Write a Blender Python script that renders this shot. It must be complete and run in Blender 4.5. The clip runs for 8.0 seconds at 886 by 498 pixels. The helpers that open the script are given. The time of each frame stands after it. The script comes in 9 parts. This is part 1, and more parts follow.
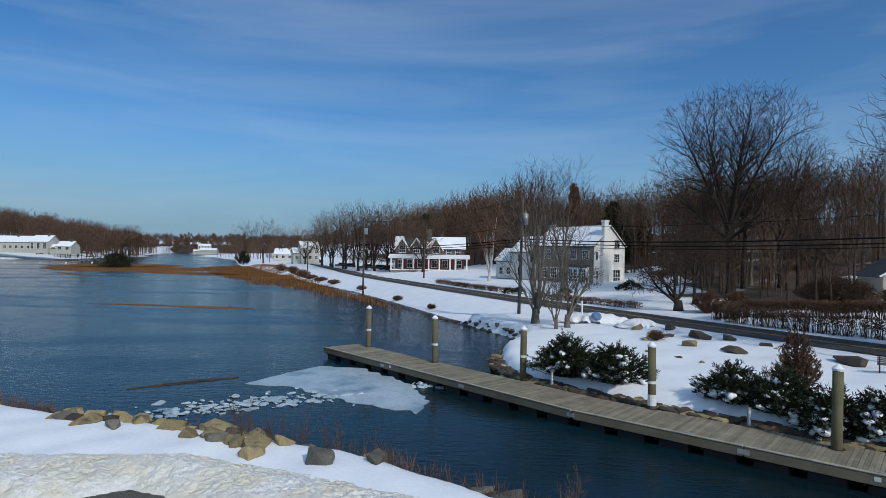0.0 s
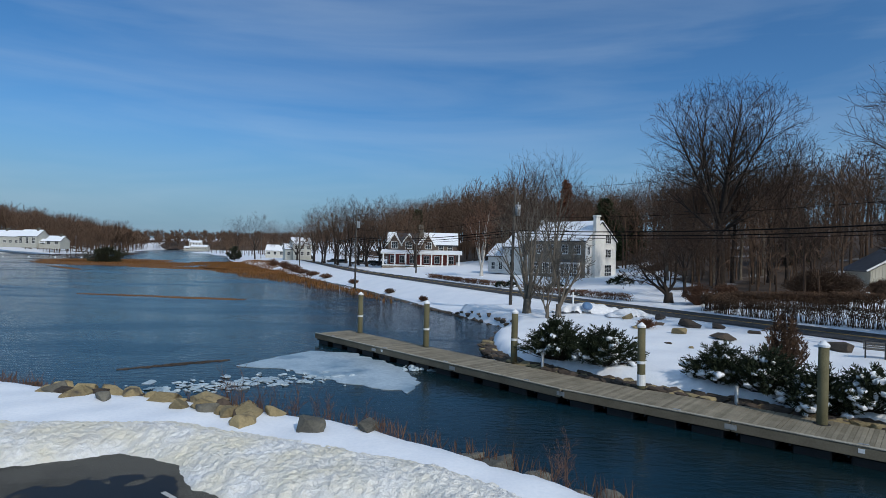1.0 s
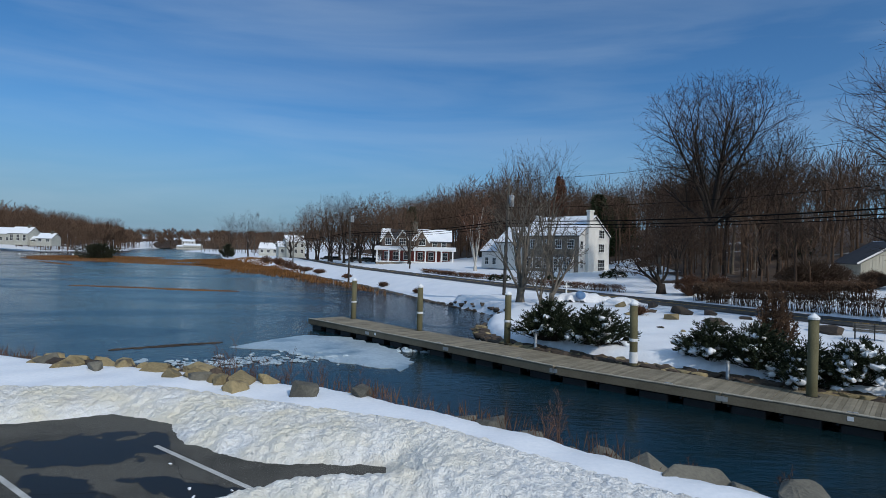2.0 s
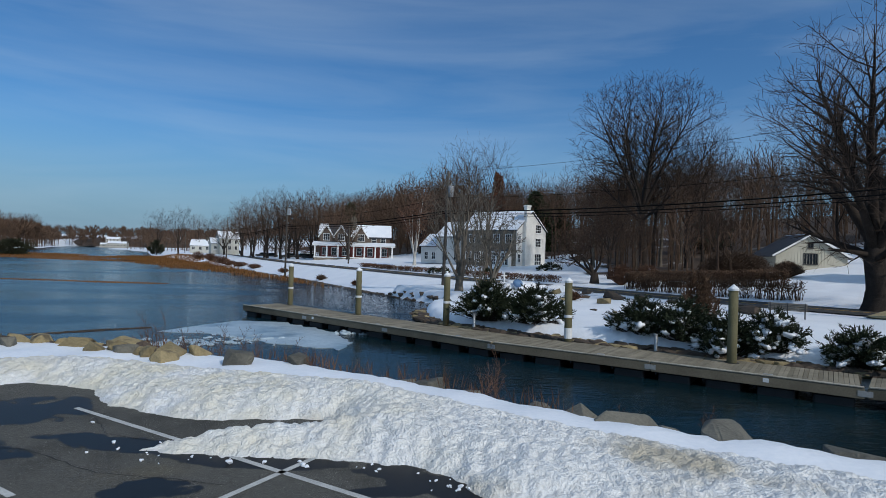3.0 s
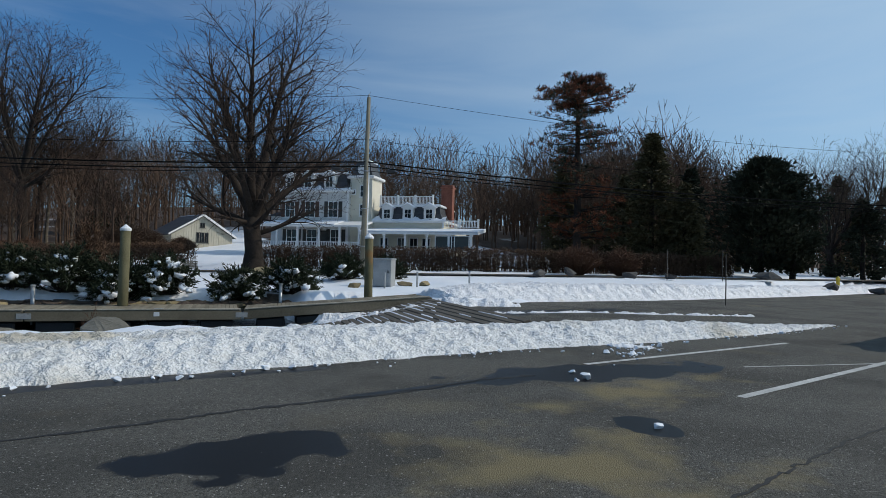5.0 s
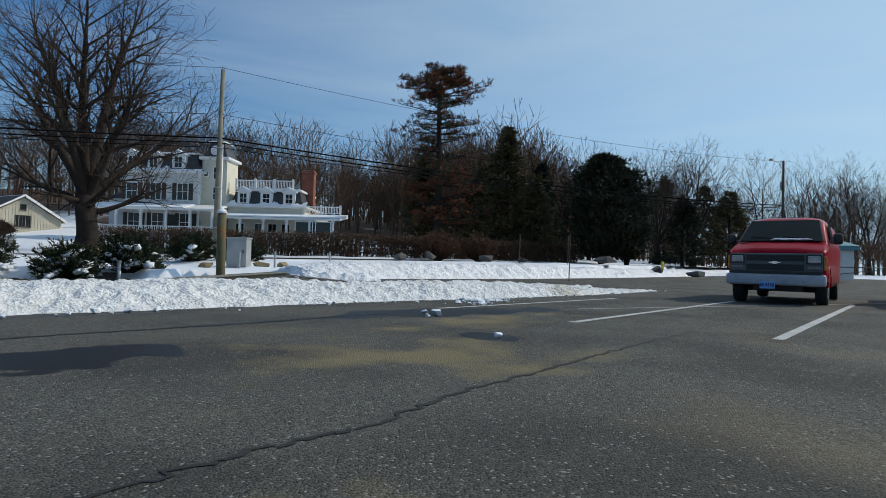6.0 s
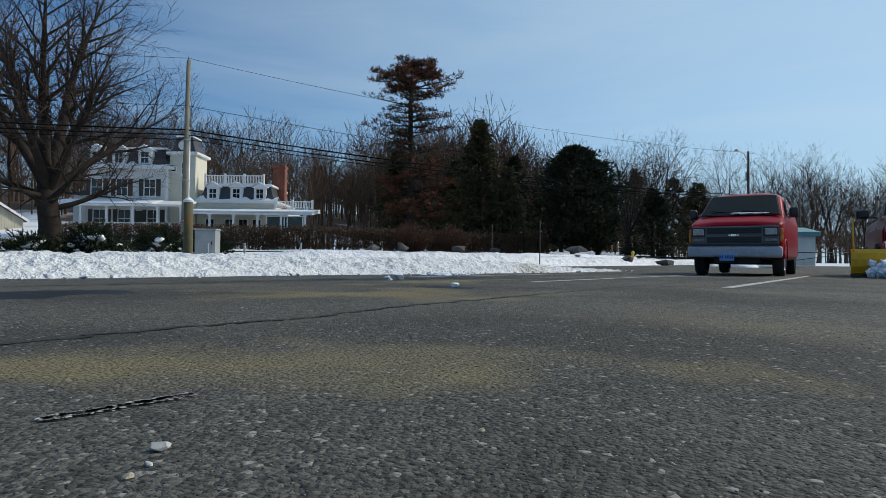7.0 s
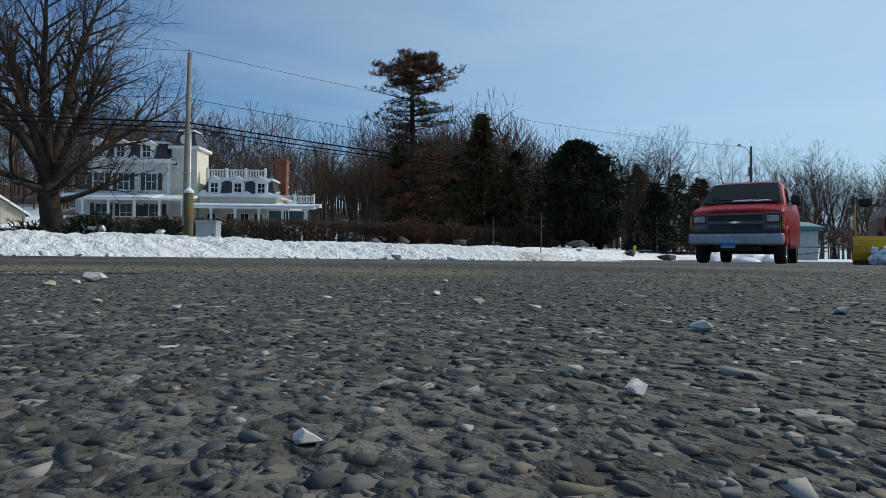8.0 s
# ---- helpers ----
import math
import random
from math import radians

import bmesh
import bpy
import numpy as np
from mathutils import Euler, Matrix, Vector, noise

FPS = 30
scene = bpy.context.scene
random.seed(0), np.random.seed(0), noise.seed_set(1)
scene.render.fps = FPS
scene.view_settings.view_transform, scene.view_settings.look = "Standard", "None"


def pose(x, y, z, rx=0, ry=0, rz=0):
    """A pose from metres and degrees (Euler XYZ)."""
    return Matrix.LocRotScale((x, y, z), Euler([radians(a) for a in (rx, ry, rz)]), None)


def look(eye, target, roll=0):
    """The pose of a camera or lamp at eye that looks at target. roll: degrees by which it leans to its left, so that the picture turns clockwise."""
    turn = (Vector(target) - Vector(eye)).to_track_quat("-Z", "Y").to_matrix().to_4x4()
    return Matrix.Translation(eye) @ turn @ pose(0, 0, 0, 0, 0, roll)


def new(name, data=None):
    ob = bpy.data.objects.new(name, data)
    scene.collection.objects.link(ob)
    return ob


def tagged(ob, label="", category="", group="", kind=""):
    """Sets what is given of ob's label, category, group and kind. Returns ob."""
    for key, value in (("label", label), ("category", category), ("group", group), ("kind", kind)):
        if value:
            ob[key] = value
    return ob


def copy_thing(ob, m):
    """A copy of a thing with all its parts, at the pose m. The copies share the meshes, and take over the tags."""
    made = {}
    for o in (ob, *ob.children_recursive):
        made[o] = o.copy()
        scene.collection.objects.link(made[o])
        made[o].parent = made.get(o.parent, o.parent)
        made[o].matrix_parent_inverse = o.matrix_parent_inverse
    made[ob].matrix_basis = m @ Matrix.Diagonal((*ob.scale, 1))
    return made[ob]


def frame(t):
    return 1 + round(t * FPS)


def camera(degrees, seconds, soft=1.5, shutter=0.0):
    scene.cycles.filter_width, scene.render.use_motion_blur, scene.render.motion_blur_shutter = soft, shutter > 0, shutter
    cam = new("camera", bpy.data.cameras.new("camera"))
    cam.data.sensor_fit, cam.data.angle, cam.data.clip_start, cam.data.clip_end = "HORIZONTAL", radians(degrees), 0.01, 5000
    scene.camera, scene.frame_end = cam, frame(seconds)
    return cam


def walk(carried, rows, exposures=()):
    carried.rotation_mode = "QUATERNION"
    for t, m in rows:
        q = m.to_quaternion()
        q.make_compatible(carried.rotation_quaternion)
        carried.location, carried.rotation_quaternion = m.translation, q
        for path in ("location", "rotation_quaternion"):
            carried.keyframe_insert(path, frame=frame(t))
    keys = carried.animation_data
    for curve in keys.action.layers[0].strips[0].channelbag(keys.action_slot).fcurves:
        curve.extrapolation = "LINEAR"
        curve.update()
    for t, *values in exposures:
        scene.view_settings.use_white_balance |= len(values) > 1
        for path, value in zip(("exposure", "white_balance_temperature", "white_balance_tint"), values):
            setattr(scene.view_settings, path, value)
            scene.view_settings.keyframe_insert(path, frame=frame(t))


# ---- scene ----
cam = camera(73.9, 8.0, soft=0.6)
PATH = [
    (0, (0.09, -0.114, 6.191), (-0.11, 1.876, 6.205), 1.0),
    (0.5, (0.103, -0.165, 5.762), (-0.084, 1.826, 5.774), 1.2),
    (1, (0.129, -0.206, 5.348), (-0.045, 1.786, 5.359), 1.4),
    (2.5, (0.181, -0.259, 3.835), (0.07, 1.738, 3.849), 1.8),
    (3, (0.198, -0.26, 3.374), (0.25, 1.74, 3.391), 1.7),
    (3.5, (0.256, -0.185, 2.944), (0.585, 1.788, 2.966), 1.7),
    (4, (0.4, -0.11, 2.475), (1.172, 1.735, 2.508), 1.4),
    (4.5, (0.504, 0.04, 1.983), (1.746, 1.608, 2.023), 1.3),
    (5, (0.668, 0.062, 1.373), (2.317, 1.192, 1.424), 1.4),
    (5.2, (0.684, 0.069, 1.19), (2.439, 1.026, 1.24), 1.1),
    (6.3, (0.654, -0.179, 0.550), (2.528, 0.517, 0.590), 1.2),
    (6.5, (0.657, -0.221, 0.467), (2.542, 0.447, 0.506), 0.8),
    (7, (0.686, -0.284, 0.254), (2.579, 0.359, 0.287), 0.6),
    (7.5, (0.755, -0.322, 0.051), (2.646, 0.329, 0.077), 0.5),
    (8, (0.760, -0.322, 0.037), (2.652, 0.328, 0.059), 0.7),
]
walk(cam, [(t, look(eye, target, roll)) for t, eye, target, roll in PATH],
     [(0, -0.06, 6500, 10), (2.5, -0.14, 6450, 10), (3.5, -0.17, 6450, 10), (4.5, -0.14, 6600, 9), (6.3, 0.04, 6900, 8), (8, 0.06, 6900, 8)])


# world: clear winter sky with thin streaks of cirrus
SUN_AZ, SUN_EL = -50.0, 37.0          # degrees: azimuth from +x towards +y, height
world = bpy.data.worlds.new("sky")
scene.world = world
world.use_nodes = True
wn, wl = world.node_tree.nodes, world.node_tree.links
wn.clear()
sky = wn.new("ShaderNodeTexSky")
sky.sky_type, sky.sun_disc = "NISHITA", False
sky.sun_elevation, sky.sun_rotation = radians(SUN_EL), radians(90 - SUN_AZ)
sky.air_density, sky.dust_density, sky.ozone_density = 1.0, 0.3, 5.0
coord = wn.new("ShaderNodeTexCoord")
stretch = wn.new("ShaderNodeMapping")
stretch.inputs["Scale"].default_value = (0.9, 1.5, 9.0)
stretch.inputs["Rotation"].default_value = (0.03, 0.05, 0.5)
streak = wn.new("ShaderNodeTexNoise")
streak.inputs["Scale"].default_value, streak.inputs["Detail"].default_value = 1.5, 9
streak.inputs["Roughness"].default_value, streak.inputs["Distortion"].default_value = 0.52, 0.5
veil = wn.new("ShaderNodeMapRange")
veil.inputs["From Min"].default_value, veil.inputs["From Max"].default_value = 0.4, 0.72
veil.inputs["To Min"].default_value, veil.inputs["To Max"].default_value = 0.05, 0.24
mixc = wn.new("ShaderNodeMix")
mixc.data_type = "RGBA"
mixc.inputs["B"].default_value = (5.9, 7.1, 8.2, 1)
back = wn.new("ShaderNodeBackground")
back.inputs["Strength"].default_value = 0.099
out = wn.new("ShaderNodeOutputWorld")
wl.new(coord.outputs["Generated"], stretch.inputs["Vector"])
wl.new(stretch.outputs["Vector"], streak.inputs["Vector"])
wl.new(streak.outputs["Fac"], veil.inputs["Value"])
wl.new(veil.outputs["Result"], mixc.inputs["Factor"])
# the clear blue of a cold dry day: deeper colour, and a pale blue rim instead of a yellow one
sat = wn.new("ShaderNodeHueSaturation")
sat.inputs["Hue"].default_value, sat.inputs["Saturation"].default_value = 0.503, 1.3
sepz, rim, rimmix = wn.new("ShaderNodeSeparateXYZ"), wn.new("ShaderNodeMapRange"), wn.new("ShaderNodeMix")
rim.inputs["From Min"].default_value, rim.inputs["From Max"].default_value = 0.0, 0.22
rim.inputs["To Min"].default_value, rim.inputs["To Max"].default_value = 0.85, 0.0
rim.interpolation_type = "SMOOTHSTEP"
rimmix.data_type = "RGBA"
rimmix.inputs["B"].default_value = (0.92, 2.45, 4.15, 1)
wl.new(sky.outputs["Color"], sat.inputs["Color"])
wl.new(coord.outputs["Generated"], sepz.inputs[0])
wl.new(sepz.outputs["Z"], rim.inputs["Value"])
wl.new(rim.outputs["Result"], rimmix.inputs["Factor"])
wl.new(sat.outputs["Color"], rimmix.inputs["A"])
# bright thin haze round the sun
glow, grange, gmix = wn.new("ShaderNodeVectorMath"), wn.new("ShaderNodeMapRange"), wn.new("ShaderNodeMix")
glow.operation = "DOT_PRODUCT"
sdir = Vector((math.cos(radians(SUN_EL)) * math.cos(radians(SUN_AZ)), math.cos(radians(SUN_EL)) * math.sin(radians(SUN_AZ)), math.sin(radians(SUN_EL))))
glow.inputs[1].default_value = sdir
grange.inputs["From Min"].default_value, grange.inputs["From Max"].default_value = -0.15, 1.0
grange.inputs["To Max"].default_value = 0.68
grange.interpolation_type = "SMOOTHSTEP"
gmix.data_type = "RGBA"
gmix.inputs["B"].default_value = (5.1, 7.3, 9.3, 1)
wl.new(coord.outputs["Generated"], glow.inputs[0])
wl.new(glow.outputs["Value"], grange.inputs["Value"])
wl.new(grange.outputs["Result"], gmix.inputs["Factor"])
wl.new(rimmix.outputs["Result"], gmix.inputs["A"])
wl.new(gmix.outputs["Result"], mixc.inputs["A"])
wl.new(mixc.outputs["Result"], back.inputs["Color"])
wl.new(back.outputs["Background"], out.inputs["Surface"])

sun = new("sun", bpy.data.lights.new("sun", "SUN"))
sun.data.energy, sun.data.angle, sun.data.color = 2.5, radians(0.5), (1.0, 0.94, 0.85)
sun.matrix_world = look(sdir * 60, (0, 0, 0))


# ---- materials ----
def surf(name, dark, light, scale=3.0, fine=40.0, rough=0.7, bump=0.3, depth=0.02, metal=0.0, stain=None, stain_scale=0.4, stain_at=0.55, per_piece=0.0, coat=0.0, lines=0.0, line_bump=0.6):
    """Two scales of mottling between two colours, fine relief, optional stains, board lines every `lines` metres in height."""
    m = bpy.data.materials.new(name)
    m.use_nodes = True
    n, k = m.node_tree.nodes, m.node_tree.links
    b = n["Principled BSDF"]
    b.inputs["Roughness"].default_value, b.inputs["Metallic"].default_value = rough, metal
    b.inputs["Coat Weight"].default_value = coat
    geo = n.new("ShaderNodeNewGeometry")
    a1, a2 = n.new("ShaderNodeTexNoise"), n.new("ShaderNodeTexNoise")
    a1.inputs["Scale"].default_value, a1.inputs["Detail"].default_value = scale, 6
    a2.inputs["Scale"].default_value, a2.inputs["Detail"].default_value = fine, 5
    for a in (a1, a2):
        k.new(geo.outputs["Position"], a.inputs["Vector"])
    add = n.new("ShaderNodeMath")
    add.operation = "ADD"
    k.new(a1.outputs["Fac"], add.inputs[0]), k.new(a2.outputs["Fac"], add.inputs[1])
    last = add.outputs[0]
    if per_piece:
        info, mad = n.new("ShaderNodeObjectInfo"), n.new("ShaderNodeMath")
        mad.operation = "MULTIPLY_ADD"
        mad.inputs[1].default_value = per_piece
        k.new(info.outputs["Random"], mad.inputs[0]), k.new(last, mad.inputs[2])
        last = mad.outputs[0]
    r = n.new("ShaderNodeMapRange")
    r.inputs["From Min"].default_value, r.inputs["From Max"].default_value = 0.7, 1.3 + per_piece
    k.new(last, r.inputs["Value"])
    mix = n.new("ShaderNodeMix")
    mix.data_type = "RGBA"
    mix.inputs["A"].default_value, mix.inputs["B"].default_value = (*dark, 1), (*light, 1)
    k.new(r.outputs["Result"], mix.inputs["Factor"])
    colour = mix.outputs["Result"]
    if stain:
        s, sr, sm = n.new("ShaderNodeTexNoise"), n.new("ShaderNodeMapRange"), n.new("ShaderNodeMix")
        s.inputs["Scale"].default_value, s.inputs["Detail"].default_value = stain_scale, 8
        k.new(geo.outputs["Position"], s.inputs["Vector"])
        sr.inputs["From Min"].default_value, sr.inputs["From Max"].default_value = stain_at, stain_at + 0.12
        sm.data_type = "RGBA"
        sm.inputs["B"].default_value = (*stain, 1)
        k.new(s.outputs["Fac"], sr.inputs["Value"]), k.new(sr.outputs["Result"], sm.inputs["Factor"])
        k.new(colour, sm.inputs["A"])
        colour = sm.outputs["Result"]
    k.new(colour, b.inputs["Base Color"])
    bp = n.new("ShaderNodeBump")
    bp.inputs["Strength"].default_value, bp.inputs["Distance"].default_value = bump, depth
    k.new(add.outputs[0], bp.inputs["Height"])
    normal = bp.outputs["Normal"]
    if lines:
        sep, md, b2 = n.new("ShaderNodeSeparateXYZ"), n.new("ShaderNodeMath"), n.new("ShaderNodeBump")
        k.new(geo.outputs["Position"], sep.inputs[0])
        dv = n.new("ShaderNodeMath")
        dv.operation, md.operation = "DIVIDE", "FRACT"
        dv.inputs[1].default_value = lines
        k.new(sep.outputs["Z"], dv.inputs[0]), k.new(dv.outputs[0], md.inputs[0])
        b2.inputs["Strength"].default_value, b2.inputs["Distance"].default_value = line_bump, 0.03
        b2.invert = True
        k.new(md.outputs[0], b2.inputs["Height"]), k.new(normal, b2.inputs["Normal"])
        normal = b2.outputs["Normal"]
    k.new(normal, b.inputs["Normal"])
    return m


SNOW = surf("snow", (0.74, 0.78, 0.84), (0.86, 0.88, 0.92), 0.5, 9, 0.55, 0.25, 0.04)
PLOWED = surf("plowed_snow", (0.66, 0.66, 0.65), (0.87, 0.88, 0.89), 9, 24, 0.6, 0.8, 0.08, stain=(0.52, 0.47, 0.38), stain_scale=0.35, stain_at=0.54)
CLEAN_BANK = surf("bank_snow", (0.68, 0.69, 0.72), (0.88, 0.89, 0.92), 5.0, 14, 0.6, 0.8, 0.09, stain=(0.58, 0.55, 0.48), stain_scale=0.8, stain_at=0.64)


def crusted(m):
    """Old dirty crust, tan with road sand, over one end of the plowed bank."""
    n, k = m.node_tree.nodes, m.node_tree.links
    inp = n["Principled BSDF"].inputs["Base Color"]
    src = inp.links[0].from_socket
    geo, sep, grad, nz, mul, mix = (n.new("ShaderNode" + q) for q in ("NewGeometry", "SeparateXYZ", "MapRange", "TexNoise", "Math", "Mix"))
    k.new(geo.outputs["Position"], sep.inputs[0]), k.new(sep.outputs["X"], grad.inputs["Value"])
    for key, v in (("From Min", -3.0), ("From Max", 2.0), ("To Min", 1.2), ("To Max", 0.0)):
        grad.inputs[key].default_value = v
    nz.inputs["Scale"].default_value, nz.inputs["Detail"].default_value = 0.9, 9
    k.new(geo.outputs["Position"], nz.inputs["Vector"])
    spread = n.new("ShaderNodeMapRange")
    spread.inputs["From Min"].default_value, spread.inputs["From Max"].default_value = 0.36, 0.7
    k.new(nz.outputs["Fac"], spread.inputs["Value"])
    mul.operation, mul.use_clamp = "MULTIPLY", True
    k.new(grad.outputs["Result"], mul.inputs[0]), k.new(spread.outputs["Result"], mul.inputs[1])
    mix.data_type = "RGBA"
    mix.inputs["B"].default_value = (0.74, 0.7, 0.59, 1)
    k.new(mul.outputs[0], mix.inputs["Factor"]), k.new(src, mix.inputs["A"]), k.new(mix.outputs["Result"], inp)


crusted(PLOWED)
ROCK = surf("rock", (0.1, 0.078, 0.04), (0.38, 0.3, 0.16), 1.6, 14, 0.85, 0.8, 0.05, per_piece=0.7, stain=(0.06, 0.05, 0.04), stain_scale=1.5, stain_at=0.58)
DARKROCK = surf("dark_rock", (0.025, 0.025, 0.026), (0.09, 0.085, 0.08), 1.8, 16, 0.85, 0.7, 0.04, per_piece=0.4)
GREYROCK = surf("grey_rock", (0.05, 0.048, 0.04), (0.17, 0.16, 0.13), 1.8, 16, 0.85, 0.7, 0.04, per_piece=0.4)
WALLROCK = surf("wall_rock", (0.025, 0.02, 0.016), (0.105, 0.075, 0.054), 1.4, 12, 0.85, 0.7, 0.04, per_piece=0.6)
PLANK = surf("weathered_plank", (0.1, 0.088, 0.064), (0.31, 0.275, 0.21), 1.5, 24, 0.8, 0.5, 0.01, per_piece=0.45)
BEAM = surf("dock_beam", (0.1, 0.085, 0.06), (0.21, 0.18, 0.13), 1.2, 20, 0.8, 0.5, 0.01, per_piece=0.3)
FLOATM = surf("dock_float", (0.008, 0.008, 0.009), (0.02, 0.02, 0.022), 2, 20, 0.6, 0.2)
PILE = surf("pile_wood", (0.065, 0.06, 0.032), (0.17, 0.155, 0.09), 1.2, 26, 0.8, 0.6, 0.015, per_piece=0.3, stain=(0.2, 0.1, 0.035), stain_scale=0.9, stain_at=0.6)
POLEWOOD = surf("pole_wood", (0.13, 0.12, 0.085), (0.27, 0.245, 0.19), 1.0, 24, 0.85, 0.5, 0.01)
OLDPOLE = surf("old_pole_wood", (0.04, 0.035, 0.03), (0.1, 0.085, 0.07), 1.0, 24, 0.85, 0.5, 0.01)
CAPM = surf("white_cap", (0.72, 0.74, 0.76), (0.85, 0.86, 0.87), 3, 20, 0.4, 0.05)
PLATEM = surf("white_plate", (0.6, 0.61, 0.62), (0.78, 0.79, 0.8), 6, 40, 0.5, 0.05)
PAINT = surf("road_paint", (0.3, 0.3, 0.29), (0.58, 0.58, 0.56), 2.5, 45, 0.75, 0.3, 0.004, stain=(0.1, 0.1, 0.1), stain_scale=3.0, stain_at=0.66)
YELLOW = surf("road_yellow", (0.4, 0.24, 0.03), (0.6, 0.38, 0.06), 2.5, 45, 0.75, 0.2, 0.004)
GREYBARK = surf("grey_bark", (0.08, 0.068, 0.055), (0.19, 0.165, 0.135), 2.0, 18, 0.9, 0.6, 0.03)
TRUNK = surf("bark", (0.018, 0.014, 0.012), (0.052, 0.041, 0.034), 2.0, 18, 0.9, 0.8, 0.03)
TWIG = surf("twigs", (0.034, 0.023, 0.017), (0.09, 0.06, 0.045), 0.4, 6, 0.9, 0.0)
BROWNTWIG = surf("brown_twigs", (0.056, 0.038, 0.026), (0.145, 0.09, 0.062), 0.15, 3, 0.9, 0.0)
BIRCH = surf("birch_bark", (0.3, 0.28, 0.25), (0.62, 0.6, 0.56), 2.0, 10, 0.8, 0.3, stain=(0.08, 0.07, 0.06), stain_scale=4, stain_at=0.62)
REDTWIG = surf("reddish_twigs", (0.09, 0.045, 0.026), (0.2, 0.1, 0.06), 0.4, 6, 0.9, 0.0)
YEW = surf("yew_needles", (0.009, 0.015, 0.008), (0.036, 0.046, 0.022), 2.5, 14, 0.7, 0.0)
BROWNG = surf("brownish_needles", (0.042, 0.038, 0.019), (0.125, 0.105, 0.052), 0.8, 8, 0.75, 0.0)
PINEG = surf("pine_needles", (0.012, 0.022, 0.01), (0.04, 0.06, 0.025), 1.0, 8, 0.7, 0.0)
DARKG = surf("dark_needles", (0.017, 0.021, 0.013), (0.05, 0.056, 0.033), 1.0, 8, 0.75, 0.0)
RUSTN = surf("rusty_needles", (0.075, 0.024, 0.012), (0.22, 0.075, 0.034), 0.8, 8, 0.75, 0.0)
REED = surf("reeds", (0.1, 0.042, 0.012), (0.23, 0.11, 0.038), 0.25, 5, 0.9, 0.3, 0.05)
DRYWEED = surf("dry_weeds", (0.06, 0.03, 0.02), (0.16, 0.085, 0.052), 0.6, 9, 0.9, 0.0)
HEDGE = surf("hedge_twigs", (0.045, 0.026, 0.016), (0.12, 0.072, 0.045), 0.7, 9, 0.9, 0.0)
WHITE = surf("white_siding", (0.58, 0.57, 0.54), (0.7, 0.69, 0.66), 0.8, 16, 0.6, 0.1, 0.004, lines=0.13)
CREAM = surf("cream_siding", (0.62, 0.58, 0.47), (0.74, 0.7, 0.58), 0.8, 16, 0.6, 0.1, 0.004, lines=0.13)
TRIM = surf("white_trim", (0.72, 0.72, 0.71), (0.82, 0.82, 0.81), 1.5, 20, 0.5, 0.05, 0.003)
STUCCO = surf("whitewashed_brick", (0.6, 0.59, 0.56), (0.8, 0.79, 0.76), 0.9, 10, 0.8, 0.4, 0.01, stain=(0.42, 0.36, 0.3), stain_scale=0.5, stain_at=0.66)
STONEWALL = surf("fieldstone", (0.1, 0.08, 0.06), (0.28, 0.24, 0.19), 2.2, 9, 0.85, 0.6, 0.03)
GREYSIDE = surf("grey_boards", (0.3, 0.29, 0.27), (0.42, 0.41, 0.38), 0.8, 18, 0.75, 0.2, 0.005)
SHINGLE = surf("brown_shingle", (0.07, 0.05, 0.04), (0.15, 0.115, 0.09), 0.9, 14, 0.85, 0.3, 0.01, lines=0.16)
SLATE = surf("slate_roof", (0.025, 0.028, 0.035), (0.06, 0.065, 0.075), 0.9, 14, 0.6, 0.3, 0.01, lines=0.2)
REDBRICK = surf("red_brick", (0.16, 0.05, 0.03), (0.3, 0.11, 0.07), 1.2, 18, 0.85, 0.4, 0.01, lines=0.075)
REDWALL = surf("red_board", (0.12, 0.025, 0.02), (0.2, 0.05, 0.04), 1.2, 18, 0.8, 0.2, 0.01)
SHUTTER = surf("shutter", (0.02, 0.022, 0.02), (0.05, 0.05, 0.045), 2, 20, 0.6, 0.1)
BRSHUTTER = surf("brown_shutter", (0.05, 0.025, 0.018), (0.1, 0.05, 0.035), 2, 20, 0.6, 0.1)
GREENSH = surf("pale_green_paint", (0.3, 0.42, 0.36), (0.42, 0.54, 0.47), 2, 20, 0.6, 0.1)
GREYMETAL = surf("grey_metal", (0.24, 0.25, 0.25), (0.36, 0.37, 0.37), 1.5, 22, 0.5, 0.08, 0.003, stain=(0.16, 0.14, 0.12), stain_scale=3, stain_at=0.66)
GALV = surf("galvanised", (0.3, 0.31, 0.32), (0.45, 0.46, 0.47), 3, 30, 0.4, 0.1, 0.003, metal=0.6)
BLACKM = surf("black_metal", (0.01, 0.01, 0.01), (0.025, 0.025, 0.025), 3, 30, 0.5, 0.1, 0.003)
CABLE = surf("cable", (0.008, 0.008, 0.009), (0.016, 0.016, 0.016), 3, 30, 0.6, 0.0)
CABLE.node_tree.nodes["Principled BSDF"].inputs["Specular IOR Level"].default_value = 0.0
RUBBER = surf("rubber", (0.008, 0.008, 0.008), (0.02, 0.02, 0.02), 4, 40, 0.85, 0.2, 0.004)
REDCAR = surf("red_car_paint", (0.26, 0.003, 0.012), (0.32, 0.005, 0.017), 0.8, 30, 0.3, 0.02, 0.001, stain=(0.2, 0.01, 0.014), stain_scale=1.6, stain_at=0.7)
REDCAR.node_tree.nodes["Principled BSDF"].inputs["Specular IOR Level"].default_value = 0.06
TRUCKRED = surf("dark_red_paint", (0.1, 0.006, 0.008), (0.16, 0.012, 0.012), 0.8, 30, 0.35, 0.02, 0.001)
TRUCKRED.node_tree.nodes["Principled BSDF"].inputs["Specular IOR Level"].default_value = 0.3
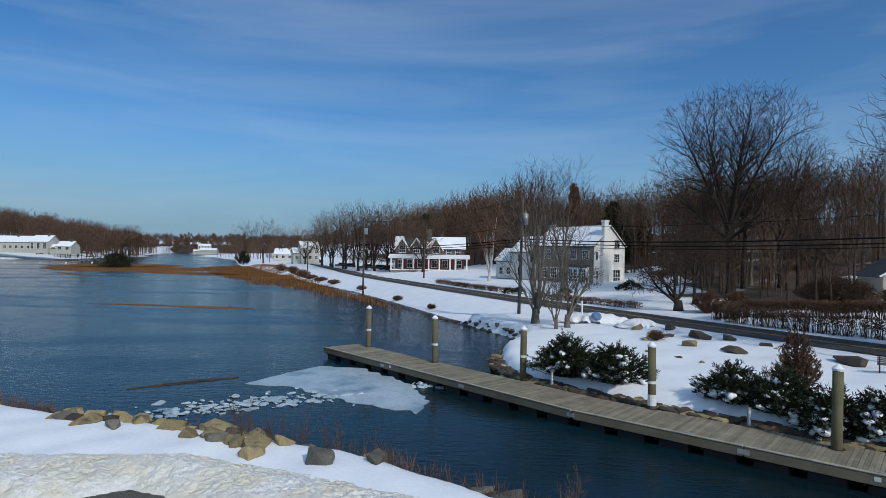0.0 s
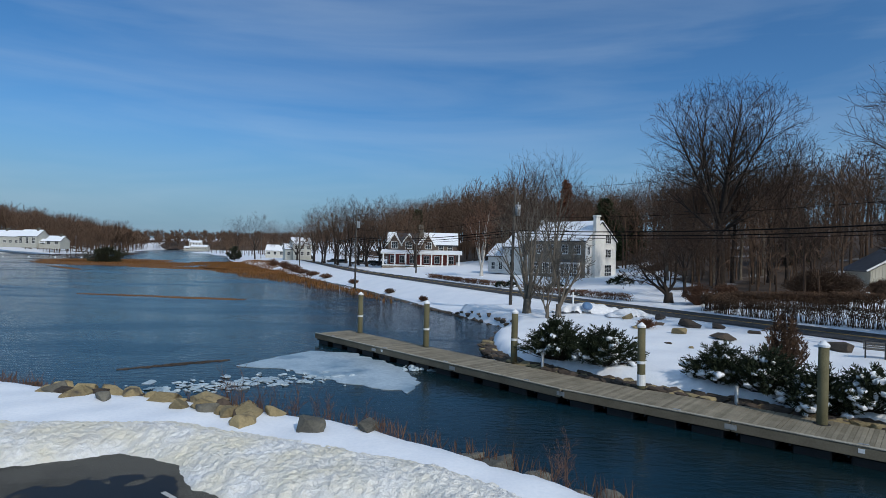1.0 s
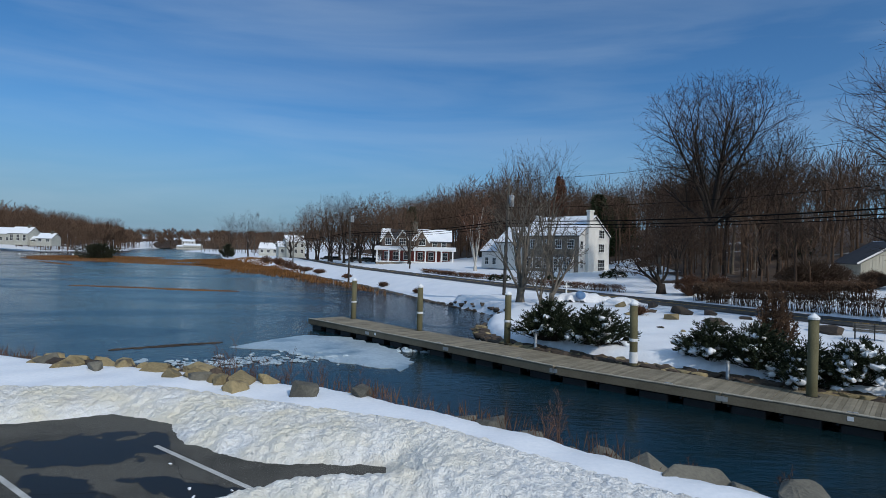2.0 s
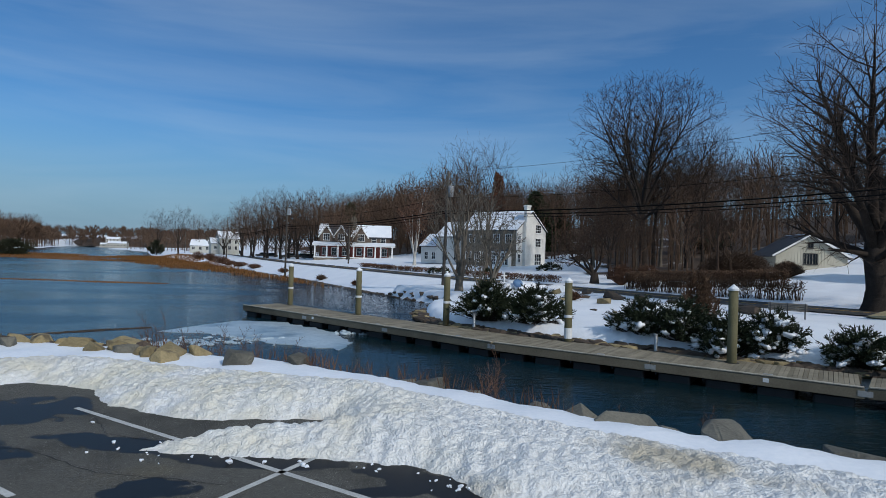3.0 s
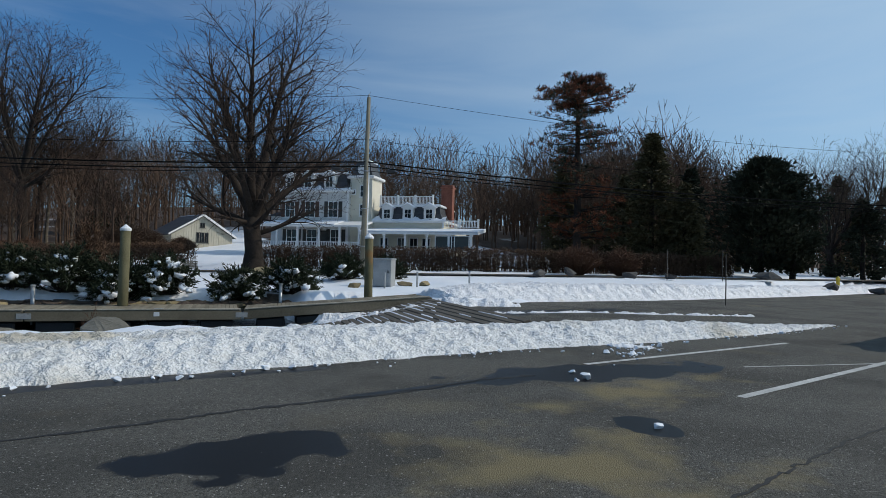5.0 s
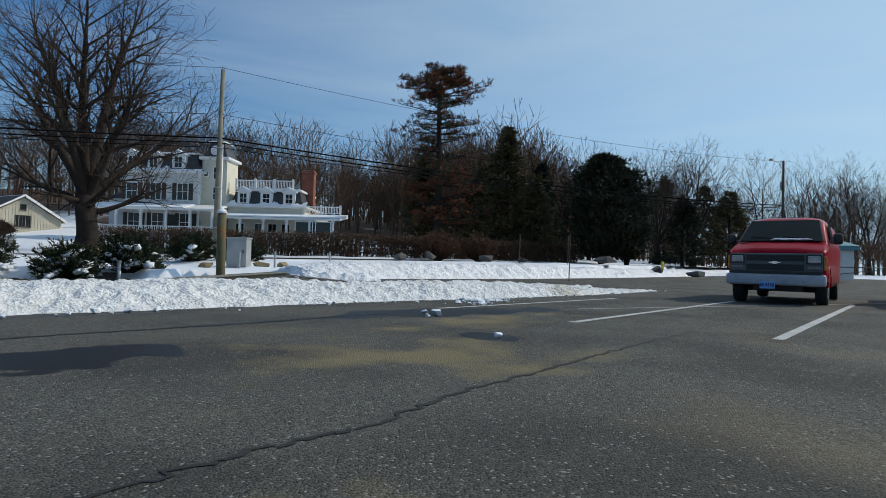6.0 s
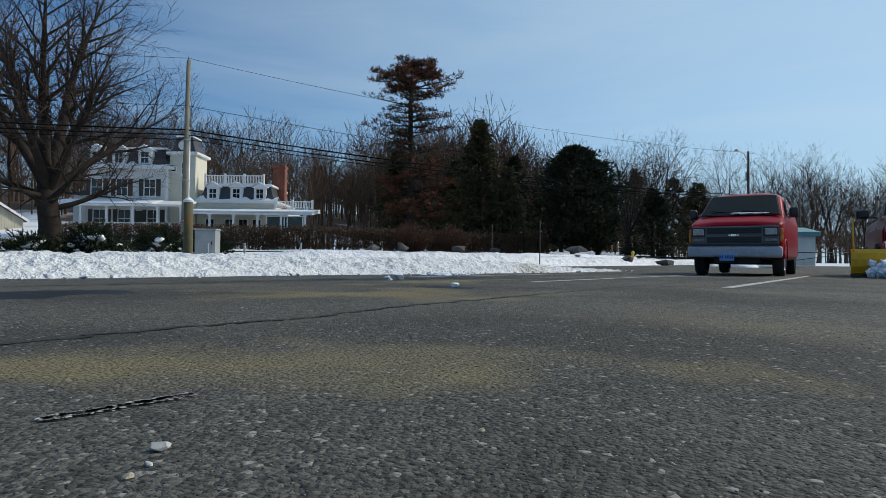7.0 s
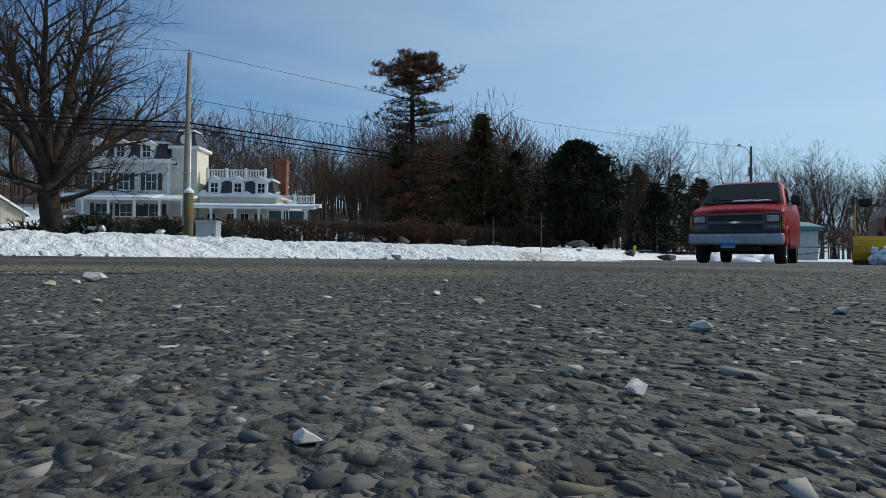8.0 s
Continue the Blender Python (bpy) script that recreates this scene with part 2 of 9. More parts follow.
GREYPLASTIC = surf("grey_plastic", (0.075, 0.075, 0.08), (0.12, 0.122, 0.128), 2, 40, 0.6, 0.1, 0.002)
BUMPERM = surf("painted_bumper", (0.24, 0.26, 0.3), (0.4, 0.42, 0.47), 3.5, 30, 0.4, 0.5, 0.012, stain=(0.12, 0.125, 0.14), stain_scale=4, stain_at=0.62)
CHROME = surf("chrome", (0.5, 0.5, 0.5), (0.7, 0.7, 0.7), 4, 40, 0.15, 0.0, metal=1.0)
LAMPGLASS = surf("lamp_glass", (0.16, 0.165, 0.17), (0.34, 0.34, 0.34), 14, 60, 0.12, 0.3, 0.003, coat=1.0)
DIMLENS = surf("dim_lens", (0.12, 0.12, 0.12), (0.22, 0.22, 0.21), 14, 60, 0.2, 0.3, 0.003)
AMBER = surf("amber_lens", (0.45, 0.12, 0.01), (0.6, 0.2, 0.02), 10, 60, 0.2, 0.2, 0.003)
PLATEBLUE = surf("blue_plate", (0.1, 0.28, 0.6), (0.2, 0.42, 0.72), 20, 90, 0.5, 0.0)
NAVY = surf("plate_bar", (0.02, 0.04, 0.15), (0.03, 0.06, 0.2), 10, 60, 0.5, 0.0)
PLOWY = surf("yellow_plow", (0.55, 0.27, 0.0), (0.72, 0.38, 0.01), 1.2, 14, 0.55, 0.2, 0.004, stain=(0.25, 0.2, 0.08), stain_scale=2, stain_at=0.62)
HYDRANT = surf("yellow_hydrant", (0.5, 0.36, 0.02), (0.68, 0.5, 0.05), 6, 40, 0.5, 0.1)
TEAL = surf("teal_roof", (0.06, 0.2, 0.24), (0.11, 0.3, 0.34), 1, 14, 0.5, 0.2, 0.01)
BLUEPL = surf("blue_plastic", (0.08, 0.17, 0.32), (0.16, 0.28, 0.46), 3, 30, 0.4, 0.1)
ICE = surf("floe_ice", (0.24, 0.32, 0.38), (0.46, 0.54, 0.59), 0.6, 5, 0.35, 0.3, 0.02, stain=(0.14, 0.22, 0.29), stain_scale=0.45, stain_at=0.55)
MUD = surf("shore_mud", (0.04, 0.03, 0.022), (0.11, 0.085, 0.06), 1.2, 12, 0.8, 0.6, 0.04)
CONCRETE = surf("ramp_concrete", (0.055, 0.045, 0.033), (0.14, 0.118, 0.09), 1.0, 16, 0.8, 0.3, 0.01, per_piece=0.3)
WICKER = surf("bench_wood", (0.1, 0.085, 0.07), (0.2, 0.18, 0.15), 2, 26, 0.8, 0.3, 0.01, per_piece=0.3)

for dull in (YEW, DARKG, BROWNG, PINEG, RUSTN, TWIG, BROWNTWIG, TRUNK, GREYBARK, HEDGE, PLANK, BEAM, PILE, DRYWEED, REED):
    dull.node_tree.nodes["Principled BSDF"].inputs["Specular IOR Level"].default_value = 0.18


def glass(name, tint, rough=0.05):
    m = bpy.data.materials.new(name)
    m.use_nodes = True
    b = m.node_tree.nodes["Principled BSDF"]
    b.inputs["Base Color"].default_value = (*tint, 1)
    b.inputs["Roughness"].default_value = rough
    b.inputs["Specular IOR Level"].default_value = 0.6
    return m


PANE = glass("window_pane", (0.018, 0.022, 0.026))
WINDSHIELD = glass("windshield", (0.006, 0.011, 0.012), 0.03)
WINDSHIELD.node_tree.nodes["Principled BSDF"].inputs["Specular IOR Level"].default_value = 0.1


def water_material():
    m = bpy.data.materials.new("cold_water")
    m.use_nodes = True
    n, k = m.node_tree.nodes, m.node_tree.links
    b = n["Principled BSDF"]
    b.inputs["IOR"].default_value = 1.33
    geo = n.new("ShaderNodeNewGeometry")
    mp = n.new("ShaderNodeMapping")
    mp.inputs["Scale"].default_value = (0.35, 1.0, 1.0)
    k.new(geo.outputs["Position"], mp.inputs["Vector"])
    film, fr = n.new("ShaderNodeTexNoise"), n.new("ShaderNodeMapRange")
    film.inputs["Scale"].default_value, film.inputs["Detail"].default_value = 0.09, 9
    film.inputs["Distortion"].default_value = 0.8
    k.new(mp.outputs["Vector"], film.inputs["Vector"])
    fr.inputs["From Min"].default_value, fr.inputs["From Max"].default_value = 0.5, 0.62
    k.new(film.outputs["Fac"], fr.inputs["Value"])
    mix = n.new("ShaderNodeMix")
    mix.data_type = "RGBA"
    mix.inputs["A"].default_value, mix.inputs["B"].default_value = (0.004, 0.014, 0.018, 1), (0.004, 0.028, 0.048, 1)
    k.new(fr.outputs["Result"], mix.inputs["Factor"]), k.new(mix.outputs["Result"], b.inputs["Base Color"])
    rr = n.new("ShaderNodeMapRange")
    rr.inputs["To Min"].default_value, rr.inputs["To Max"].default_value = 0.09, 0.24
    k.new(fr.outputs["Result"], rr.inputs["Value"]), k.new(rr.outputs["Result"], b.inputs["Roughness"])
    b.inputs["Specular IOR Level"].default_value = 0.22
    rip, bp = n.new("ShaderNodeTexNoise"), n.new("ShaderNodeBump")
    rip.inputs["Scale"].default_value, rip.inputs["Detail"].default_value = 4.0, 6
    k.new(mp.outputs["Vector"], rip.inputs["Vector"])
    bp.inputs["Strength"].default_value, bp.inputs["Distance"].default_value = 0.7, 0.05
    k.new(rip.outputs["Fac"], bp.inputs["Height"]), k.new(bp.outputs["Normal"], b.inputs["Normal"])
    return m


WATER = water_material()


def asphalt_material(name, dark, light, patches):
    """Worn asphalt: pale stone chips in a dark binder, dry grey film, damp dark patches and sandy drifts."""
    m = bpy.data.materials.new(name)
    m.use_nodes = True
    n, k = m.node_tree.nodes, m.node_tree.links
    b = n["Principled BSDF"]
    geo = n.new("ShaderNodeNewGeometry")

    def tex(kind, scale, detail=5):
        t = n.new(kind)
        t.inputs["Scale"].default_value = scale
        if kind == "ShaderNodeTexNoise":
            t.inputs["Detail"].default_value = detail
        k.new(geo.outputs["Position"], t.inputs["Vector"])
        return t

    def rng(src, lo, hi, a=0.0, z=1.0):
        r = n.new("ShaderNodeMapRange")
        for key, v in (("From Min", lo), ("From Max", hi), ("To Min", a), ("To Max", z)):
            r.inputs[key].default_value = v
        k.new(src, r.inputs["Value"])
        return r.outputs["Result"]

    def blend(fac, a, c):
        x = n.new("ShaderNodeMix")
        x.data_type = "RGBA"
        k.new(fac, x.inputs["Factor"])
        for key, v in (("A", a), ("B", c)):
            if isinstance(v, tuple):
                x.inputs[key].default_value = (*v, 1)
            else:
                k.new(v, x.inputs[key])
        return x.outputs["Result"]

    chips = tex("ShaderNodeTexVoronoi", 95)
    sepc = n.new("ShaderNodeSeparateColor")
    k.new(chips.outputs["Color"], sepc.inputs["Color"])
    stone = rng(sepc.outputs["Red"], 0.0, 1.0)
    base = blend(stone, dark, light)
    big = tex("ShaderNodeTexNoise", 0.55, 8)
    base = blend(rng(big.outputs["Fac"], 0.45, 0.62, 0, 0.55), base, tuple(v * 0.72 for v in dark))
    rare = rng(sepc.outputs["Green"], 0.975, 0.98)
    base = blend(rare, base, (0.26, 0.25, 0.23))
    wetfac = None
    if patches:
        sand = tex("ShaderNodeTexNoise", 0.42, 7)
        sep = n.new("ShaderNodeSeparateXYZ")
        k.new(geo.outputs["Position"], sep.inputs[0])
        # sand drifts near the middle of the lot
        drift = None
        for cx, cy, lx, ly, rot in ((4.75, 1.5, 1.35, 0.8, -60), (1.95, 0.45, 1.0, 0.34, -70), (1.7, 0.95, 0.35, 0.22, -70), (7.5, 2.0, 1.6, 0.5, -20)):
            mp, ln, ad = n.new("ShaderNodeMapping"), n.new("ShaderNodeVectorMath"), n.new("ShaderNodeMath")
            mp.vector_type, ln.operation, ad.operation = "TEXTURE", "LENGTH", "ADD"
            mp.inputs["Location"].default_value, mp.inputs["Rotation"].default_value = (cx, cy, 0), (0, 0, radians(rot))
            mp.inputs["Scale"].default_value = (lx, ly, 1)
            k.new(geo.outputs["Position"], mp.inputs["Vector"]), k.new(mp.outputs["Vector"], ln.inputs[0])
            k.new(ln.outputs["Value"], ad.inputs[0]), k.new(rng(tex("ShaderNodeTexNoise", 1.7, 9).outputs["Fac"], 0, 1, -1.9, 1.9), ad.inputs[1])
            one = rng(ad.outputs[0], 0.1, 1.1, 0.8, 0)
            if drift is None:
                drift = one
            else:
                mx = n.new("ShaderNodeMath")
                mx.operation = "MAXIMUM"
                k.new(drift, mx.inputs[0]), k.new(one, mx.inputs[1])
                drift = mx.outputs[0]
        base = blend(drift, base, (0.22, 0.178, 0.095))
        base = blend(rng(sand.outputs["Fac"], 0.58, 0.8, 0, 0.5), base, (0.2, 0.165, 0.1))
        # damp patches left by melting snow: middle, half length, half breadth, turn
        ragged_edge = rng(tex("ShaderNodeTexNoise", 1.6, 7).outputs["Fac"], 0, 1, -0.95, 0.95)
        for cx, cy, lx, ly, rot in DAMP:
            mp, ln, ad = n.new("ShaderNodeMapping"), n.new("ShaderNodeVectorMath"), n.new("ShaderNodeMath")
            mp.vector_type, ln.operation, ad.operation = "TEXTURE", "LENGTH", "ADD"
            mp.inputs["Location"].default_value, mp.inputs["Rotation"].default_value = (cx, cy, 0), (0, 0, radians(rot))
            mp.inputs["Scale"].default_value = (lx, ly, 1)
            k.new(geo.outputs["Position"], mp.inputs["Vector"]), k.new(mp.outputs["Vector"], ln.inputs[0])
            k.new(ln.outputs["Value"], ad.inputs[0]), k.new(ragged_edge, ad.inputs[1])
            one = rng(ad.outputs[0], 0.94, 1.04, 1, 0)
            if wetfac is None:
                wetfac = one
            else:
                mx = n.new("ShaderNodeMath")
                mx.operation = "MAXIMUM"
                k.new(wetfac, mx.inputs[0]), k.new(one, mx.inputs[1])
                wetfac = mx.outputs[0]
        base = blend(wetfac, base, (0.012, 0.0115, 0.011))
        k.new(rng(wetfac, 0, 1, 0.22, 0.16), b.inputs["Specular IOR Level"])
    k.new(base, b.inputs["Base Color"])
    if wetfac:
        k.new(rng(wetfac, 0, 1, 0.85, 0.42), b.inputs["Roughness"])
    else:
        b.inputs["Roughness"].default_value = 0.85
    grit = tex("ShaderNodeTexNoise", 160, 4)
    s = n.new("ShaderNodeMath")
    s.operation = "SUBTRACT"
    k.new(grit.outputs["Fac"], s.inputs[0]), k.new(chips.outputs["Distance"], s.inputs[1])
    bp = n.new("ShaderNodeBump")
    bp.inputs["Strength"].default_value, bp.inputs["Distance"].default_value = 0.8, 0.008
    if wetfac:
        k.new(rng(wetfac, 0, 1, 0.8, 0.06), bp.inputs["Strength"])
    k.new(s.outputs[0], bp.inputs["Height"]), k.new(bp.outputs["Normal"], b.inputs["Normal"])
    return m


DAMP = [(3.35, 3.55, 0.75, 0.48, -19), (1.2, 6.0, 0.6, 0.35, -30), (0.57, 7.5, 0.75, 0.35, -10), (-0.2, 8.1, 0.6, 0.2, 0), (-3.6, 8.1, 0.5, 0.3, 20), (6.05, 1.46, 0.35, 0.22, 60), (8.5, 2.85, 2.1, 0.55, -33), (6.4, 3.85, 1.6, 0.1, -18), (-8.2, 11.6, 1.7, 1.0, 20), (-7.2, 9.6, 1.2, 0.45, -25), (-4.9, 9.9, 1.3, 0.4, -10), (-2.6, 9.2, 1.6, 0.3, -5), (0.6, 8.3, 1.6, 0.42, -28), (-0.6, 7.4, 0.7, 0.3, -20), (-3.7, 7.9, 0.7, 0.25, 10), (3.5, 6.9, 3.2, 0.18, -24), (18, 8.2, 5.0, 0.7, -20)]
ASPHALT = asphalt_material("asphalt", (0.045, 0.043, 0.038), (0.148, 0.142, 0.124), True)
ROADM = asphalt_material("road_asphalt", (0.022, 0.022, 0.025), (0.05, 0.05, 0.052), False)


# ---- small tools ----
def mesh_from(name, bm, material):
    me = bpy.data.meshes.new(name)
    bm.to_mesh(me)
    bm.free()
    me.materials.append(material)
    return me


def part(name, bm, material, parent=None, label="", smooth=False):
    """Links a bmesh as one mesh object, under its thing if one is given."""
    me = mesh_from(name, bm, material)
    if smooth:
        me.polygons.foreach_set("use_smooth", [True] * len(me.polygons))
    ob = new(name, me)
    ob.parent = parent
    return tagged(ob, label) if label else ob


def shared(name, me, m, parent=None):
    """One more object on a mesh that exists already."""
    ob = new(name, me)
    ob.parent = parent
    ob.matrix_basis = m
    return ob


def empty(name, m, label, category, group="", kind=""):
    ob = new(name)
    ob.matrix_basis = m
    return tagged(ob, label, category, group, kind)


def box(bm, x0, x1, y0, y1, z0, z1, m=None):
    v = [bm.verts.new(p) for p in ((x0, y0, z0), (x1, y0, z0), (x1, y1, z0), (x0, y1, z0), (x0, y0, z1), (x1, y0, z1), (x1, y1, z1), (x0, y1, z1))]
    for f in ((0, 3, 2, 1), (4, 5, 6, 7), (0, 1, 5, 4), (1, 2, 6, 5), (2, 3, 7, 6), (3, 0, 4, 7)):
        bm.faces.new([v[i] for i in f])
    if m:
        bmesh.ops.transform(bm, matrix=m, verts=v)
    return v


def boxes(*dims):
    bm = bmesh.new()
    for d in dims:
        box(bm, *d)
    return bm


def bevelled(*dims, w=0.02, seg=1):
    bm = boxes(*dims)
    bmesh.ops.bevel(bm, geom=bm.edges[:], offset=w, segments=seg, affect="EDGES", profile=0.5)
    return bm


def tube(bm, pts, radii, sides=8, cap=True):
    """A round bar along points with a radius at each."""
    rings = []
    for i, p in enumerate(pts):
        p = Vector(p)
        d = (Vector(pts[min(i + 1, len(pts) - 1)]) - Vector(pts[max(i - 1, 0)])).normalized()
        a = d.orthogonal().normalized() if abs(d.z) < 0.95 else Vector((1, 0, 0))
        a = (a - d * a.dot(d)).normalized()
        b = d.cross(a)
        rings.append([bm.verts.new(p + (a * math.cos(t) + b * math.sin(t)) * radii[i]) for t in (2 * math.pi * j / sides for j in range(sides))])
    for r0, r1 in zip(rings, rings[1:]):
        for j in range(sides):
            bm.faces.new((r0[j], r0[(j + 1) % sides], r1[(j + 1) % sides], r1[j]))
    if cap:
        bm.faces.new(rings[0][::-1]), bm.faces.new(rings[-1])
    return bm


def bar(pts, radii, sides=8):
    return tube(bmesh.new(), pts, radii if isinstance(radii, (list, tuple)) else [radii] * len(pts), sides)


def prism(bm, outline, y0, y1):
    """An outline in x and z, drawn out from y0 to y1."""
    a = [bm.verts.new((x, y0, z)) for x, z in outline]
    b = [bm.verts.new((x, y1, z)) for x, z in outline]
    n = len(a)
    for i in range(n):
        bm.faces.new((a[i], a[(i + 1) % n], b[(i + 1) % n], b[i]))
    bm.faces.new(a[::-1]), bm.faces.new(b)
    bmesh.ops.recalc_face_normals(bm, faces=bm.faces[:])
    return bm


def slab(corners, thick):
    """A flat plate under four corners."""
    bm = bmesh.new()
    c = [Vector(p) for p in corners]
    n = (c[1] - c[0]).cross(c[2] - c[0]).normalized() * thick
    a, b = [bm.verts.new(p) for p in c], [bm.verts.new(p - n) for p in c]
    k = len(c)
    bm.faces.new(a), bm.faces.new(b[::-1])
    for i in range(k):
        bm.faces.new((a[i], b[i], b[(i + 1) % k], a[(i + 1) % k]))
    bmesh.ops.recalc_face_normals(bm, faces=bm.faces[:])
    return bm


def stone(seed, sx, sy, sz, pts=14, rough=0.17):
    """A worn, blunt-edged boulder about its own middle."""
    bm = bmesh.new()
    rnd = random.Random(seed * 7 + 1)
    for i in range(pts):
        d = Vector((rnd.gauss(0, 1), rnd.gauss(0, 1), rnd.gauss(0, 0.8))).normalized() * rnd.uniform(0.82, 1.06)
        bm.verts.new((max(-0.88, min(0.88, d.x)), max(-0.88, min(0.88, d.y)), max(-0.7, min(0.75, d.z))))
    hull = bmesh.ops.convex_hull(bm, input=bm.verts[:])
    bmesh.ops.delete(bm, geom=list({v for v in hull["geom_interior"] + hull["geom_unused"] if isinstance(v, bmesh.types.BMVert)}), context="VERTS")
    bmesh.ops.dissolve_limit(bm, angle_limit=radians(14), verts=bm.verts[:], edges=bm.edges[:])
    bmesh.ops.bevel(bm, geom=bm.edges[:], offset=0.065, segments=2, affect="EDGES", profile=0.5)
    bmesh.ops.triangulate(bm, faces=bm.faces[:])
    for v in bm.verts:
        v.co *= 1 + rough * (noise.noise(v.co * 2.3 + Vector((seed * 3.1, 0, 0))) + 0.5 * noise.noise(v.co * 6 + Vector((seed, 5, 0))))
        v.co = Vector((v.co.x * sx, v.co.y * sy, v.co.z * sz))
    return bm


def poly_dist(px, py, line, closed=False):
    """Distance of many points to a polyline."""
    best = np.full(px.shape, 1e9)
    pts = line + line[:1] if closed else line
    for (ax, ay), (bx, by) in zip(pts, pts[1:]):
        dx, dy = bx - ax, by - ay
        t = np.clip(((px - ax) * dx + (py - ay) * dy) / (dx * dx + dy * dy), 0, 1)
        best = np.minimum(best, np.hypot(px - ax - t * dx, py - ay - t * dy))
    return best


def inside(px, py, poly):
    r = np.zeros(px.shape, bool)
    for (ax, ay), (bx, by) in zip(poly, poly[1:] + poly[:1]):
        if ay == by:
            continue
        r ^= ((ay > py) != (by > py)) & (px < (bx - ax) * (py - ay) / (by - ay) + ax)
    return r


def side(px, py, line):
    """Signed distance to a polyline, positive on its right."""
    best, sign = np.full(px.shape, 1e9), np.zeros(px.shape)
    for (ax, ay), (bx, by) in zip(line, line[1:]):
        dx, dy = bx - ax, by - ay
        t = np.clip(((px - ax) * dx + (py - ay) * dy) / (dx * dx + dy * dy), 0, 1)
        d = np.hypot(px - ax - t * dx, py - ay - t * dy)
        s = np.sign((px - ax) * dy - (py - ay) * dx)
        sign = np.where(d < best, s, sign)
        best = np.minimum(best, d)
    return best * sign


def waves(px, py, size, seed=0):
    """Smooth noise over many points, about -1 to 1."""
    rs = np.random.RandomState(seed)
    total = np.zeros(px.shape)
    for i in range(7):
        a, f = rs.uniform(0, 6.283), 6.283 / size * rs.uniform(0.5, 1.6)
        total += np.sin((px * math.cos(a) + py * math.sin(a)) * f + rs.uniform(0, 6.283))
    return total / 3.2


def smooth01(v, lo, hi):
    t = np.clip((v - lo) / (hi - lo), 0, 1)
    return t * t * (3 - 2 * t)


def grid_mesh(name, xs, ys, zs, material, keep=None, label="", category="", kind="", smooth=True):
    """A sheet over the lines xs, ys with heights zs[y][x]; keep masks its cells."""
    nx, ny = len(xs), len(ys)
    gx, gy = np.meshgrid(xs, ys)
    verts = np.stack([gx, gy, zs], -1).reshape(-1, 3)
    i, j = np.meshgrid(np.arange(nx - 1), np.arange(ny - 1))
    q = (j * nx + i).ravel()
    if keep is not None:
        q = q[keep.ravel()]
    faces = np.stack([q, q + 1, q + nx + 1, q + nx], -1)
    used, inv = np.unique(faces, return_inverse=True)
    me = bpy.data.meshes.new(name)
    me.from_pydata(verts[used].tolist(), [], inv.reshape(faces.shape).tolist())
    me.materials.append(material)
    if smooth:
        me.polygons.foreach_set("use_smooth", [True] * len(me.polygons))
    return tagged(new(name, me), label, category, "", kind)


# ---- the ground, the water, the road ----
WATER_Z = -1.1
OUR_SHORE = [(-900, -200), (-120, 10), (-60, 22), (-30, 24.3), (-22, 23.6), (-16, 22.0), (-13, 21.4), (-8.4, 20.6), (-4, 19.4), (0, 17.2), (2.5, 15.4), (5.5, 13.2), (8.5, 11.6), (11.5, 11.2)]
RAMP_LINE = [(12.6, 12.2), (15.6, 16.2), (17.6, 19.9)]
PARK_SHORE = [(16.3, 20.7), (12.9, 22.7), (10.0, 24.9), (7.7, 26.5), (5.0, 28.6), (2.2, 31.0), (0.4, 33.2), (-0.3, 37), (-0.2, 42), (1.2, 47), (1.6, 50.5), (-1.6, 56.5), (-6.5, 64.7), (-14.5, 80.5), (-27, 104), (-39, 122), (-60, 157.6), (-121, 260), (-190, 400), (-300, 570), (-415, 870)]
FAR_SHORE = [(-517, 850), (-300, 470), (-249, 330), (-264, 287), (-420, 240), (-900, 150)]
WATER_POLY = OUR_SHORE + RAMP_LINE + PARK_SHORE + FAR_SHORE
ROAD = [(-420, 1000), (-196, 500), (-80, 248), (-31.5, 136), (-7.8, 93.4), (4.0, 73), (14, 57), (21, 46.2), (25, 40), (30.5, 32), (35.5, 24.8), (42, 17.2), (51, 9.5), (63, 3), (82, -4), (120, -15), (400, -80), (1400, -300)]
LOT = [(-70, -70), (-70, 11), (-16, 12.6), (-9.5, 15.4), (-6.2, 14.4), (-1.5, 12.6), (3, 9.6), (8, 7.4), (9.5, 9.7), (14.06, 6.48), (18.5, 12.4), (22.7, 11.0), (25, 10.5), (36, 6.2), (60, -1.6), (80, -7.2), (86, -30), (86, -90), (40, -90)]


def lot_z(x, y):
    """The lot is level where the camera comes down and falls gently away from there."""
    return -0.0055 * np.clip(0.945 * (np.asarray(x, float) - 0.7) + 0.327 * (np.asarray(y, float) + 0.3) - 2.5, 0, 28)


def road_z(x):
    return 0.42 + 0.3 * smooth01(x, 22, 45)


